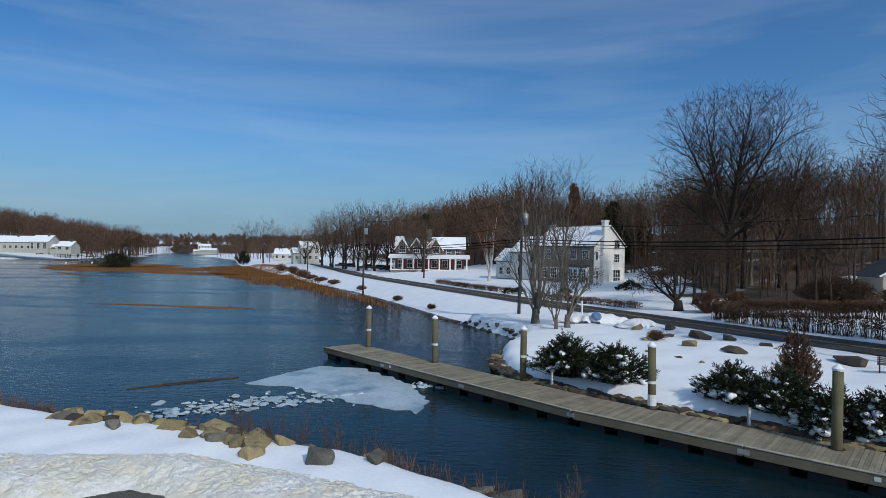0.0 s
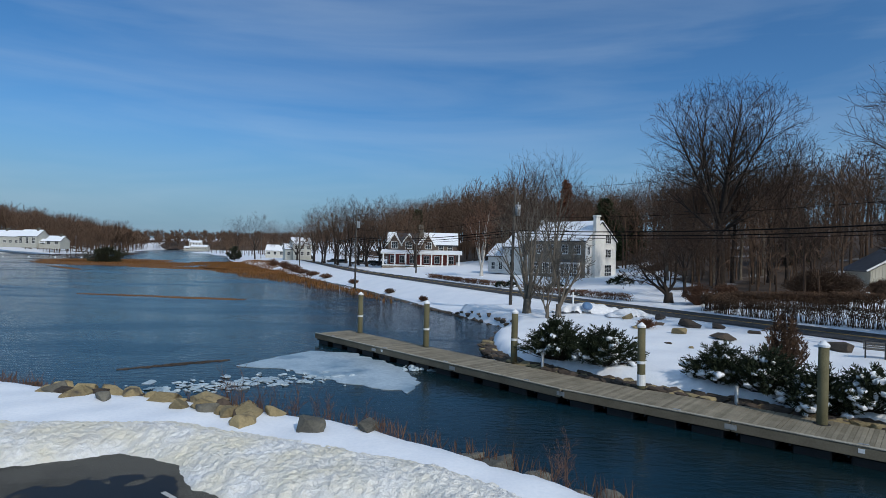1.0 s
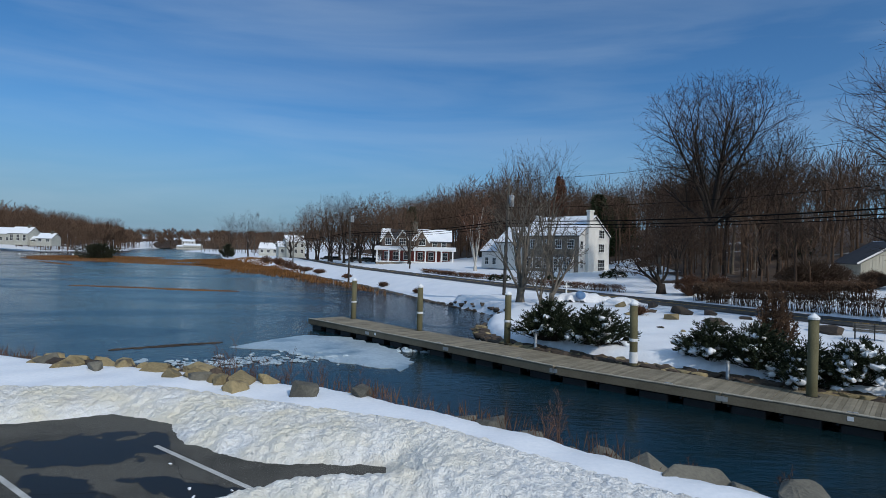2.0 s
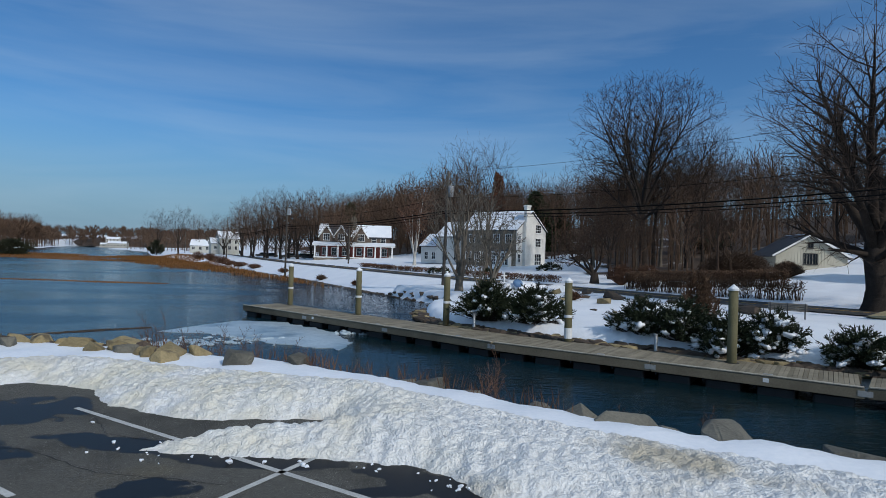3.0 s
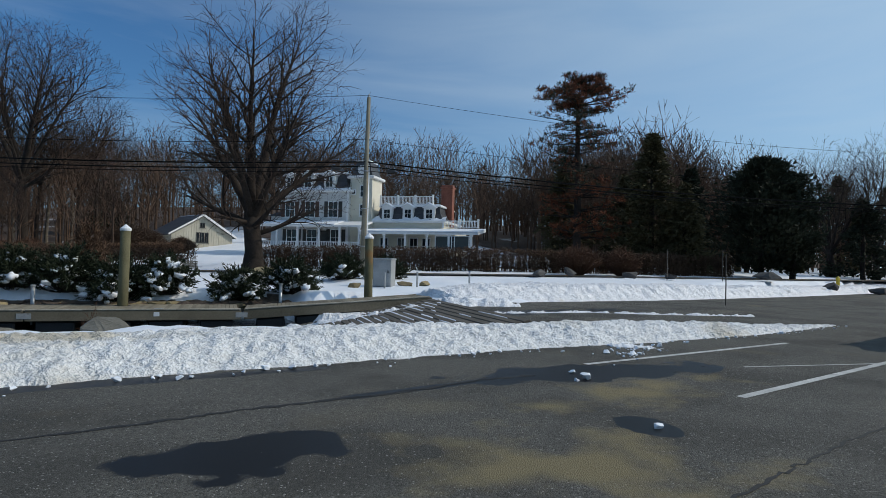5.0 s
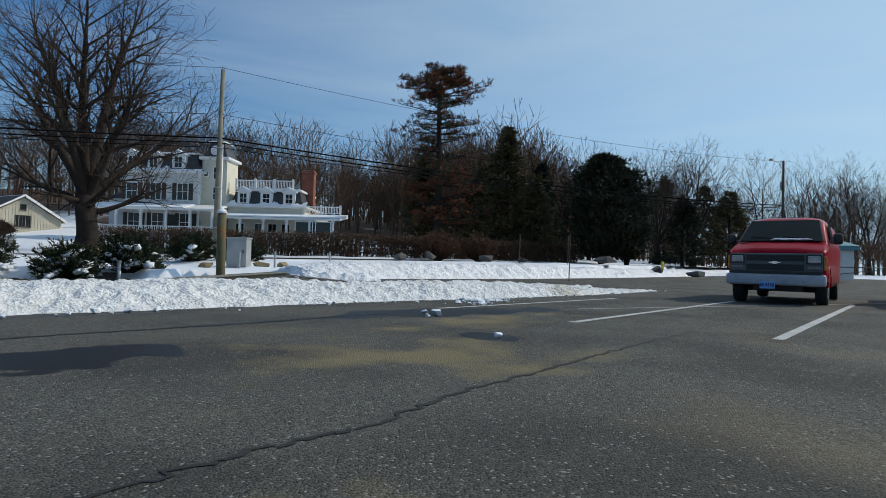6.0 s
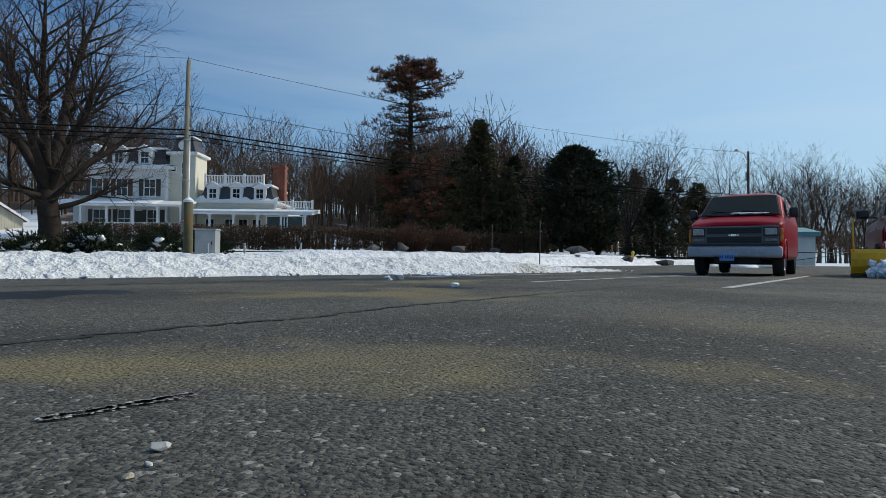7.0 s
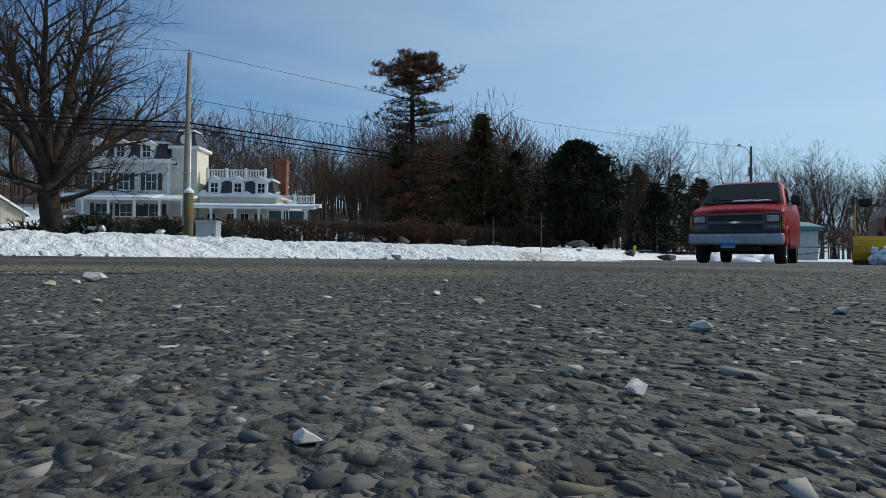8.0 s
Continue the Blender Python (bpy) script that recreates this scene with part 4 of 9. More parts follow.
def column(parent, x, y, z0, z1, w=0.2):
    bm = boxes((x - w / 2, x + w / 2, y - w / 2, y + w / 2, z0, z1), (x - w * 0.8, x + w * 0.8, y - w * 0.8, y + w * 0.8, z1 - 0.14, z1), (x - w * 0.7, x + w * 0.7, y - w * 0.7, y + w * 0.7, z0, z0 + 0.16))
    part("porch_column", bm, TRIM, parent)


def mansard(parent, x0, x1, y0, y1, z0, z1, inset, mat=SLATE, name="roof"):
    bm = bmesh.new()
    a = [bm.verts.new(p) for p in ((x0, y0, z0), (x1, y0, z0), (x1, y1, z0), (x0, y1, z0))]
    mid = [bm.verts.new(p) for p in ((x0 + inset * 0.75, y0 + inset * 0.75, z0 + (z1 - z0) * 0.5), (x1 - inset * 0.75, y0 + inset * 0.75, z0 + (z1 - z0) * 0.5), (x1 - inset * 0.75, y1 - inset * 0.75, z0 + (z1 - z0) * 0.5), (x0 + inset * 0.75, y1 - inset * 0.75, z0 + (z1 - z0) * 0.5))]
    b = [bm.verts.new(p) for p in ((x0 + inset, y0 + inset, z1), (x1 - inset, y0 + inset, z1), (x1 - inset, y1 - inset, z1), (x0 + inset, y1 - inset, z1))]
    for p, q in ((a, mid), (mid, b)):
        for i in range(4):
            bm.faces.new((p[i], p[(i + 1) % 4], q[(i + 1) % 4], q[i]))
    bm.faces.new(b), bm.faces.new(a[::-1])
    return part(name, bm, mat, parent, "dark slate mansard roof")


def dormer(parent, x, y, z, w=1.0, h=1.25, deep=1.3):
    d = part("dormer", boxes((x - w / 2 - 0.14, x + w / 2 + 0.14, y, y + deep, z - 0.1, z + h + 0.1)), TRIM, parent, "white dormer with small gable")
    window(d, x, y, z, w * 0.72, h - 0.12, cols=2, rows=2, sill=False)
    bm = prism(bmesh.new(), ((x - w / 2 - 0.32, z + h + 0.05), (x + w / 2 + 0.32, z + h + 0.05), (x + 0.1, z + h + 0.5), (x - 0.1, z + h + 0.5)), y - 0.16, y + deep)
    part("dormer_roof", bm, TRIM, d)
    for s in (-1, 1):
        part("roof_snow", slab(((x, y - 0.2, z + h + 0.6), (x + s * (w / 2 + 0.36), y - 0.2, z + h + 0.14), (x + s * (w / 2 + 0.36), y + deep, z + h + 0.14), (x, y + deep, z + h + 0.6)), 0.07), SNOW, d, "thin white snow")


def mansion():
    # local: x along the facade, y into the house, z from the world's zero; facade at y = 2.6, porch before it
    m = empty("mansion", pose(42.3, 53.5, 0, 0, 0, -70.4), "white clapboard mansion with slate mansards, tower and porch", "house")
    # main block
    part("wall", boxes((1.5, 9.7, 2.6, 11, 1.0, 9.05)), WHITE, m)
    part("cornice", bevelled((1.1, 10.1, 2.2, 11.4, 9.05, 9.3), w=0.05), TRIM, m)
    part("corner_board", boxes((9.5, 9.73, 2.55, 2.6, 2.6, 9.05)), TRIM, m)
    mansard(m, 1.3, 9.9, 2.4, 11.2, 9.3, 11.1, 0.9)
    part("roof_edge", bevelled((1.9, 9.3, 3.0, 10.5, 11.1, 11.28), w=0.04), TRIM, m)
    drift(m, 1.2, 10, 2.25, 2.75, 9.3, 0.4, 3)
    for x in (2.6, 4.8, 7.4):
        dormer(m, x, 2.5, 9.62, 1.05, 1.2)
    for x, s in ((2.6, BRSHUTTER), (5.1, BRSHUTTER), (7.9, SHUTTER)):
        window(m, x, 2.6, 6.3, 1.05, 1.65, shutters=s)
    for x in (2.9, 5.4, 8.3):
        window(m, x, 2.6, 3.1, 1.15, 1.75, shutters=SHUTTER)
    # tower
    part("wall", boxes((9.6, 12.2, 3.2, 6.2, 1.0, 10.6)), CREAM, m, "cream clapboard tower wall")
    part("cornice", bevelled((9.3, 12.5, 2.9, 6.5, 10.6, 10.9), w=0.06), TRIM, m)
    mansard(m, 9.6, 12.2, 3.2, 6.2, 10.9, 12.5, 0.5, name="tower_roof")
    part("roof_edge", bevelled((10.0, 11.8, 3.6, 5.8, 12.5, 12.66), w=0.04), TRIM, m)
    arch = bmesh.new()
    bmesh.ops.create_circle(arch, cap_ends=True, segments=20, radius=0.52)
    bmesh.ops.rotate(arch, verts=arch.verts[:], cent=(0, 0, 0), matrix=Matrix.Rotation(radians(90), 3, "X"))
    bmesh.ops.translate(arch, verts=arch.verts[:], vec=(10.9, 3.3, 11.6))
    ext = bmesh.ops.extrude_face_region(arch, geom=arch.faces[:])
    bmesh.ops.translate(arch, verts=[v for v in ext["geom"] if isinstance(v, bmesh.types.BMVert)], vec=(0, 0.5, 0))
    bmesh.ops.recalc_face_normals(arch, faces=arch.faces[:])
    part("round_dormer", arch, TRIM, m, "white round-headed tower dormer")
    for z in (4.6, 6.5, 8.6):
        window(m, 11.2, 3.2, z, 0.7, 1.2, frame_mat=TRIM)
    window(m, 10.0, 3.2, 8.9, 0.4, 0.4, cols=1, rows=1)
    # right wing
    part("wall", boxes((12.3, 20.2, 3.6, 10.5, 1.0, 5.75)), CREAM, m, "cream clapboard wing wall")
    part("cornice", bevelled((12.2, 20.6, 3.2, 10.9, 5.75, 5.98), w=0.05), TRIM, m)
    mansard(m, 12.3, 20.3, 3.4, 10.7, 5.98, 7.5, 0.6)
    part("roof_edge", bevelled((12.8, 19.9, 3.85, 10.2, 7.5, 7.68), w=0.04), TRIM, m)
    part("roof_snow", bevelled((12.9, 19.8, 3.9, 10.1, 7.68, 7.78), w=0.04), SNOW, m, "white snow on flat roof")
    drift(m, 12.2, 20.6, 3.25, 3.75, 5.98, 0.4, 9)
    for x in (13.9, 16.3, 18.7):
        dormer(m, x, 3.5, 6.25, 0.95, 1.05)
    balustrade(m, 12.9, 18.9, 4.1, 7.75, 0.95, posts=(12.9, 14.9, 16.9, 18.9))
    part("chimney", bevelled((19.2, 20.5, 6.4, 7.4, 5.5, 10.2), (19.1, 20.6, 6.3, 7.5, 9.8, 10.0), w=0.03), REDBRICK, m, "red brick chimney stack")
    # left porch
    part("porch_floor", boxes((-0.2, 12.4, 0, 2.6, 2.35, 2.6)), TRIM, m)
    part("porch_base", boxes((-0.1, 12.3, 0.15, 2.6, 0.9, 2.35)), WHITE, m)
    part("porch_roof", slab(((-0.5, -0.35, 5.2), (12.6, -0.35, 5.2), (12.6, 2.6, 5.8), (-0.5, 2.6, 5.8)), 0.2), TRIM, m)
    snow_on(m, ((-0.5, -0.3, 5.2), (9.4, -0.3, 5.2), (9.4, 2.6, 5.8), (-0.5, 2.6, 5.8)), 0.12)
    for x in (0.0, 2.5, 5.0, 7.5, 9.9, 12.1):
        column(m, x, 0.1, 2.6, 5.05)
    balustrade(m, 0, 12.2, 0.1, 2.62, 0.85, 0.2)
    part("front_door", boxes((6.2, 7.2, 2.54, 2.598, 2.6, 4.75)), SHUTTER, m, "dark front door")
    # right porch
    part("porch_floor", boxes((12.4, 24.2, 0, 3.6, 1.75, 2.0)), TRIM, m)
    part("porch_base", boxes((12.5, 24.1, 0.15, 3.6, 0.7, 1.75)), WHITE, m)
    part("porch_roof", slab(((12.2, -0.45, 4.5), (24.9, -0.45, 4.5), (24.9, 3.6, 5.0), (12.2, 3.6, 5.0)), 0.2), TRIM, m)
    snow_on(m, ((12.2, -0.42, 4.5), (24.9, -0.42, 4.5), (24.9, 3.6, 5.0), (12.2, 3.6, 5.0)), 0.16)
    for x in (12.6, 14.9, 17.2, 19.5, 21.8, 24.1):
        column(m, x, 0.1, 2.0, 4.32)
    balustrade(m, 12.5, 24.1, 0.1, 2.02, 0.8, 0.2)
    for x in (13.6, 15.6, 17.0, 18.4):
        window(m, x, 3.6, 2.35, 0.8, 1.7)
    part("wall", boxes((20.2, 21.6, 3.6, 9, 1.0, 5.1)), CREAM, m, "cream clapboard sunroom wall")
    for x in (21.4, 23.0):
        window(m, x, 0.12, 2.85, 1.9 if x < 22 else 1.7, 1.3, cols=1, rows=1, sill=False)
    balustrade(m, 20.3, 24.1, 3.4, 5.2, 0.8, 0.16, posts=(20.3, 22.1, 24.1))
    # rear mass closes the house
    part("wall", boxes((-1.5, 1.5, 5.5, 11, 1.0, 6.6)), WHITE, m)
    part("roof", prism(bmesh.new(), ((-1.9, 6.6), (1.5, 6.6), (1.5, 7.6)), 5.2, 11.2), SLATE, m)


mansion()


def gable_block(parent, x0, x1, y0, y1, z0, eave, ridge, wall_mat, roof_mat=SLATE, over=0.3, snow=True, along="x"):
    """Walls with gable ends and a two-slope roof; the ridge runs along x or y."""
    if along == "x":
        ym = (y0 + y1) / 2
        bm = bmesh.new()
        prof = ((y0, z0), (y1, z0), (y1, eave), (ym, ridge), (y0, eave))
        a, b = [bm.verts.new((x0, p, q)) for p, q in prof], [bm.verts.new((x1, p, q)) for p, q in prof]
        for i in range(5):
            bm.faces.new((a[i], a[(i + 1) % 5], b[(i + 1) % 5], b[i]))
        bm.faces.new(a[::-1]), bm.faces.new(b)
        bmesh.ops.recalc_face_normals(bm, faces=bm.faces[:])
        part("wall", bm, wall_mat, parent)
        k = (ridge - eave) / (ym - y0)
        for s, ye in ((-1, y0 - over), (1, y1 + over)):
            ze = eave - over * k + 0.12
            c = [(x0 - over, ye, ze), (x1 + over, ye, ze), (x1 + over, ym, ridge + 0.12), (x0 - over, ym, ridge + 0.12)]
            if s > 0:
                c = c[::-1]
            part("roof", slab(c, 0.14), roof_mat, parent)
            if snow:
                snow_on(parent, c if s < 0 else c, 0.13)
    else:
        hold = empty_part(parent, pose(x0, y1, 0, 0, 0, -90))
        gable_block(hold, 0, y1 - y0, 0, x1 - x0, z0, eave, ridge, wall_mat, roof_mat, over, snow)


def empty_part(parent, m):
    ob = new("wing")
    ob.parent = parent
    ob.matrix_basis = m
    return ob


def white_house():
    # local x along the long stone front (its right end is the white gable), y into the house
    z = gz(14.9, 98.7)
    h = empty("house", pose(15.1, 98.8, 1.55, 0, 0, -45), "white gabled house with fieldstone front and big chimney", "house")
    gable_block(h, -12.5, 0, 0, 8.6, 0, 6.3, 9.6, STONEWALL)
    part("gable_wall", prism(bmesh.new(), ((-0.02, 0),), 0, 0.1) if False else boxes((0.0, 0.06, 0, 8.6, 0, 6.3)), STUCCO, h, "whitewashed brick gable wall")
    bm = bmesh.new()
    a = [bm.verts.new((x, y, q)) for x in (0.0, 0.06) for y, q in ((0, 6.3), (8.6, 6.3), (4.3, 9.55))]
    bm.faces.new(a[:3]), bm.faces.new(a[3:][::-1])
    for i in range(3):
        bm.faces.new((a[i], a[(i + 1) % 3], a[3 + (i + 1) % 3], a[3 + i]))
    bmesh.ops.recalc_face_normals(bm, faces=bm.faces[:])
    part("gable_wall", bm, STUCCO, h, "whitewashed brick gable peak")
    part("chimney", bevelled((0.05, 0.75, 1.6, 3.3, 0, 7.6), (0.05, 0.7, 1.9, 3.0, 7.6, 10.6), (-0.02, 0.8, 1.8, 3.1, 10.3, 10.6), w=0.04), STUCCO, h, "whitewashed chimney on the gable")
    for zz in (0.8, 3.6, 6.0):
        window(h, 0.06, 6.3, zz if zz > 1 else 0.35, 1.5 if zz > 1 else 1.9, 1.35 if zz > 1 else 1.9, out=1, axis="x", cols=3, rows=3)
    for zz in (0.8, 4.0):
        window(h, 0.06, 0.75, zz, 0.6, 1.3, out=1, axis="x")
    for x in (-1.6, -4.2, -7.0, -9.8):
        window(h, x, 0, 4.1, 1.2, 1.4, cols=3, rows=3)
    bay = part("bay_window", boxes((-4.6, -0.9, -0.9, 0.0, 0, 2.7)), TRIM, h, "white bay with tall windows")
    for x in (-4.0, -3.0, -2.0, -1.3):
        window(bay, x, -0.9, 0.3, 0.65, 2.0, cols=2, rows=4, sill=False)
    part("bay_roof", slab(((-4.8, -1.1, 2.72), (-0.7, -1.1, 2.72), (-0.7, 0.0, 3.05), (-4.8, 0.0, 3.05)), 0.1), SLATE, h)
    for x in (-6.6, -8.4, -10.6):
        window(h, x, 0, 0.7, 1.2, 1.7, cols=3, rows=3)
    # lower white wings
    gable_block(h, -19.5, -12.5, 0.8, 7.6, 0, 5.2, 7.9, WHITE)
    gable_block(h, -24.5, -19.5, 1.6, 7.0, 0, 3.4, 5.6, WHITE)
    for x in (-14.2, -17.2):
        window(h, x, 0.8, 3.3, 1.0, 1.3)
        window(h, x, 0.8, 0.7, 1.2, 1.6, cols=3)
    for x in (-21, -23):
        window(h, x, 1.6, 0.8, 0.9, 1.3)
    dormer(h, -15.8, 2.0, 5.5, 1.0, 1.1)
    part("chimney", bevelled((-12.9, -12.0, 3.8, 4.8, 7, 10.2), w=0.03), STUCCO, h)
    part("gutter_pipe", bar([(0.12, 8.5, 0), (0.12, 8.5, 6.2)], 0.06, 6), TRIM, h)


white_house()


def porch_house():
    x0, y0 = -28.6, 152.5
    h = empty("house", pose(x0, y0, 1.2, 0, 0, 5), "brown shingled house with white porch and gables", "house")
    part("wall", boxes((0.5, 19.0, 3.0, 12, 0, 6.0)), SHINGLE, h)
    part("wall", boxes((0.9, 18.6, 2.95, 2.99, 0.6, 3.4)), REDWALL, h, "dark red porch wall")
    part("roof", prism(bmesh.new(), ((3.0, 6.0), (12.0, 6.0), (7.5, 9.4)), -0.2, 0.2) if False else slab(((0.1, 2.6, 5.9), (19.4, 2.6, 5.9), (19.4, 7.5, 9.2), (0.1, 7.5, 9.2)), 0.2), SLATE, h)
    part("roof", slab(((0.1, 12.4, 5.9), (0.1, 7.5, 9.2), (19.4, 7.5, 9.2), (19.4, 12.4, 5.9)), 0.2), SLATE, h)
    snow_on(h, ((8.6, 2.6, 6.0), (19.4, 2.6, 6.0), (19.4, 7.5, 9.3), (8.6, 7.5, 9.3)))
    snow_on(h, ((0.1, 3.4, 6.55), (2.6, 3.4, 6.55), (2.6, 7.5, 9.3), (0.1, 7.5, 9.3)))
    for x in (2.4, 6.2, 11.4):
        g = empty_part(h, pose(x, 2.5, 0))
        bm = prism(bmesh.new(), ((-1.7, 4.6), (1.7, 4.6), (1.7, 6.0), (0.0, 8.6), (-1.7, 6.0)), 0, 4.6)
        part("gable", bm, SHINGLE, g)
        for s in (-1, 1):
            part("bargeboard", slab(((0, -0.2, 8.85), (s * 2.1, -0.2, 5.6), (s * 2.1, 0.1, 5.6), (0, 0.1, 8.85)), 0.22), TRIM, g)
            part("roof_snow", slab(((0, 0.1, 8.95), (s * 2.1, 0.1, 5.7), (s * 2.1, 4.6, 5.7), (0, 4.6, 8.95)), 0.12), SNOW, g, "white snow on the gable roof")
        window(g, 0, 0, 5.0, 1.6, 1.6, cols=3, rows=2)
    for x in (8.7, 14.8, 17.2):
        window(h, x, 3.0, 4.6, 1.1, 1.2)
    part("porch_floor", boxes((-0.6, 20, 0, 3.0, 0.35, 0.6)), TRIM, h)
    part("porch_base", boxes((-0.5, 19.9, 0.1, 3.0, -0.6, 0.35)), STONEWALL, h)
    part("porch_roof", slab(((-1, -0.4, 3.7), (20.4, -0.4, 3.7), (20.4, 3.0, 4.4), (-1, 3.0, 4.4)), 0.26), TRIM, h)
    snow_on(h, ((-1, -0.4, 3.72), (20.4, -0.4, 3.72), (20.4, 3.0, 4.42), (-1, 3.0, 4.42)), 0.16)
    for x in (-0.3, 2.7, 5.6, 8.4, 9.6, 12.4, 15.2, 16.6, 19.6):
        column(h, x, 0.15, 0.6, 3.5, 0.34)
    for x in (2.0, 4.4, 7.2, 11.0, 13.8, 17.6):
        window(h, x, 2.95, 1.1, 1.3, 1.9)
    part("chimney", bevelled((8.6, 10.0, 5.4, 6.6, 8, 11.4), w=0.04), GREYROCK, h)


porch_house()


SHEDWALL = surf("shed_boards", (0.4, 0.375, 0.3), (0.52, 0.49, 0.4), 0.8, 18, 0.75, 0.2, 0.005)


def shed():
    s = empty("shed", pose(43.3, 71.6, 1.3, 0, 0, -9), "cream board-and-batten shed with snowy gable roof", "shed")
    bm = prism(bmesh.new(), ((0, 0), (8.2, 0), (8.2, 3.1), (4.1, 5.6), (0, 3.1)), 0, 7)
    part("wall", bm, SHEDWALL, s)
    part("side_wall", boxes((8.2, 8.26, 0, 7, 0, 3.1)), CREAM, s, "cream boarded side wall")
    me = mesh_from("batten", boxes((-0.03, 0.03, -0.03, 0, 0, 1)), SHEDWALL)
    for i in range(24):
        x = 0.2 + i * 0.34
        hgt = 3.1 + 2.5 * (1 - abs(x - 4.1) / 4.1)
        o = shared("batten", me, pose(x, 0, 0), s)
        o.scale = (1, 1, hgt - 0.05)
    for sgn in (-1, 1):
        xe = 4.1 + sgn * 4.6
        part("roof", slab(((4.1, -0.4, 5.75), (xe, -0.4, 2.95), (xe, 7.3, 2.95), (4.1, 7.3, 5.75)), 0.14), SLATE, s)
        part("bargeboard", slab(((4.1, -0.5, 5.8), (xe, -0.5, 3.0), (xe, -0.42, 3.0), (4.1, -0.42, 5.8)), 0.2), TRIM, s)
    part("roof_snow", slab(((4.1, -0.35, 5.95), (8.7, -0.35, 3.12), (8.7, 7.2, 3.12), (4.1, 7.2, 5.95)), 0.12), SNOW, s, "white snow on one roof slope")
    window(s, 4.0, 0, 2.2, 1.5, 1.2, cols=1, rows=1, frame_mat=SHUTTER)
    window(s, 4.0, 0, 4.2, 0.5, 0.5, cols=1, rows=1, frame_mat=SHUTTER)
    window(s, 8.26, 2.5, 1.0, 0.8, 1.2, out=1, axis="x")
    part("door", boxes((0.9, 2.2, -0.06, -0.01, 0, 2.1)), GREYSIDE, s)


shed()


def far_house(x, y, z, rz, w, d, eave, ridge, mat, label, wins, wing=None):
    h = empty("house", pose(x, y, z, 0, 0, rz), label, "house", "distant houses")
    gable_block(h, 0, w, 0, d, -1.5, eave, ridge, mat)
    for i in range(wins):
        c = w * (i + 0.5) / wins
        for zz in ([0.9] if eave < 4.5 else [0.9, eave - 2.1]):
            window(h, c, 0, zz, w / wins * 0.42, 1.5, cols=2, rows=2)
    if wing:
        gable_block(h, -wing, 0, d * 0.2, d * 0.8, -1.5, eave * 0.62, ridge * 0.66, mat)
        window(h, -wing / 2, d * 0.2, 0.9, wing * 0.4, 1.4, cols=3)
    part("chimney", bevelled((w * 0.7, w * 0.7 + 1, d * 0.4, d * 0.55, eave, ridge + 1.4), w=0.04), GREYROCK, h)
    return h


ESTATE = surf("grey_shingle", (0.4, 0.4, 0.36), (0.54, 0.53, 0.48), 0.8, 14, 0.8, 0.2, 0.01)
far_house(-88, 252, 1.6, 30, 8, 10, 5.6, 8.6, ESTATE, "white two-storey house by the far road", 3, 3)
far_house(-122, 306, 1.0, 10, 10, 8, 3.0, 6.0, ESTATE, "low house with snowy roof by the shore", 3)
far_house(-290, 293, 3.9, 8, 34, 11, 4.2, 7.6, ESTATE, "large pale estate house with snowy roofs across the water", 11)
far_house(-257, 297.2, 3.9, 8, 10, 12, 4.6, 8.2, ESTATE, "gambrel wing of the pale house across the water", 3)
far_house(-243, 299.5, 3.6, 8, 8, 9, 2.6, 5.4, ESTATE, "small pale outbuilding across the water", 2, 5)
far_house(-442, 824, 0.2, 10, 24, 12, 4.4, 7.2, ESTATE, "white house at the inlet's far end", 6, 10)
far_house(-470, 872, 6.0, 10, 18, 10, 5.0, 8.0, WHITE, "white house on the distant slope", 4)


def hut():
    h = empty("booth", pose(52.6, -11.0, 0.0, 0, 0, -70), "small white attendant's booth with teal roof", "booth")
    part("wall", boxes((0, 2.1, 0, 2.0, 0, 2.3)), WHITE, h)
    part("fascia", bevelled((-0.25, 2.35, -0.25, 2.25, 2.3, 2.62), w=0.03), TEAL, h, "teal painted fascia")
    bm = bmesh.new()
    a = [bm.verts.new(p) for p in ((-0.3, -0.3, 2.62), (2.4, -0.3, 2.62), (2.4, 2.3, 2.62), (-0.3, 2.3, 2.62))]
    b = [bm.verts.new(p) for p in ((0.5, 0.6, 3.0), (1.6, 0.6, 3.0), (1.6, 1.4, 3.0), (0.5, 1.4, 3.0))]
    for i in range(4):
        bm.faces.new((a[i], a[(i + 1) % 4], b[(i + 1) % 4], b[i]))
    bm.faces.new(b), bm.faces.new(a[::-1])
    part("roof", bm, TEAL, h, "teal hipped roof")
    part("door", boxes((1.2, 1.9, -0.03, 0, 0.05, 2.05)), WHITE, h, "plain white door")
    g = empty("gate", pose(50.6, -10.6, 0, 0, 0, -75), "low black pipe gate beside the booth", "gate")
    part("rail", bar([(0, 0, 1.0), (4.4, 0, 1.0)], 0.04, 6), BLACKM, g)
    part("brace", bar([(0, 0, 0.35), (4.4, 0, 0.95)], 0.03, 6), BLACKM, g)
    for x in (0.0, 4.4):
        part("post", bar([(x, 0, 0), (x, 0, 1.2)], 0.06, 8), BLACKM, g)


hut()


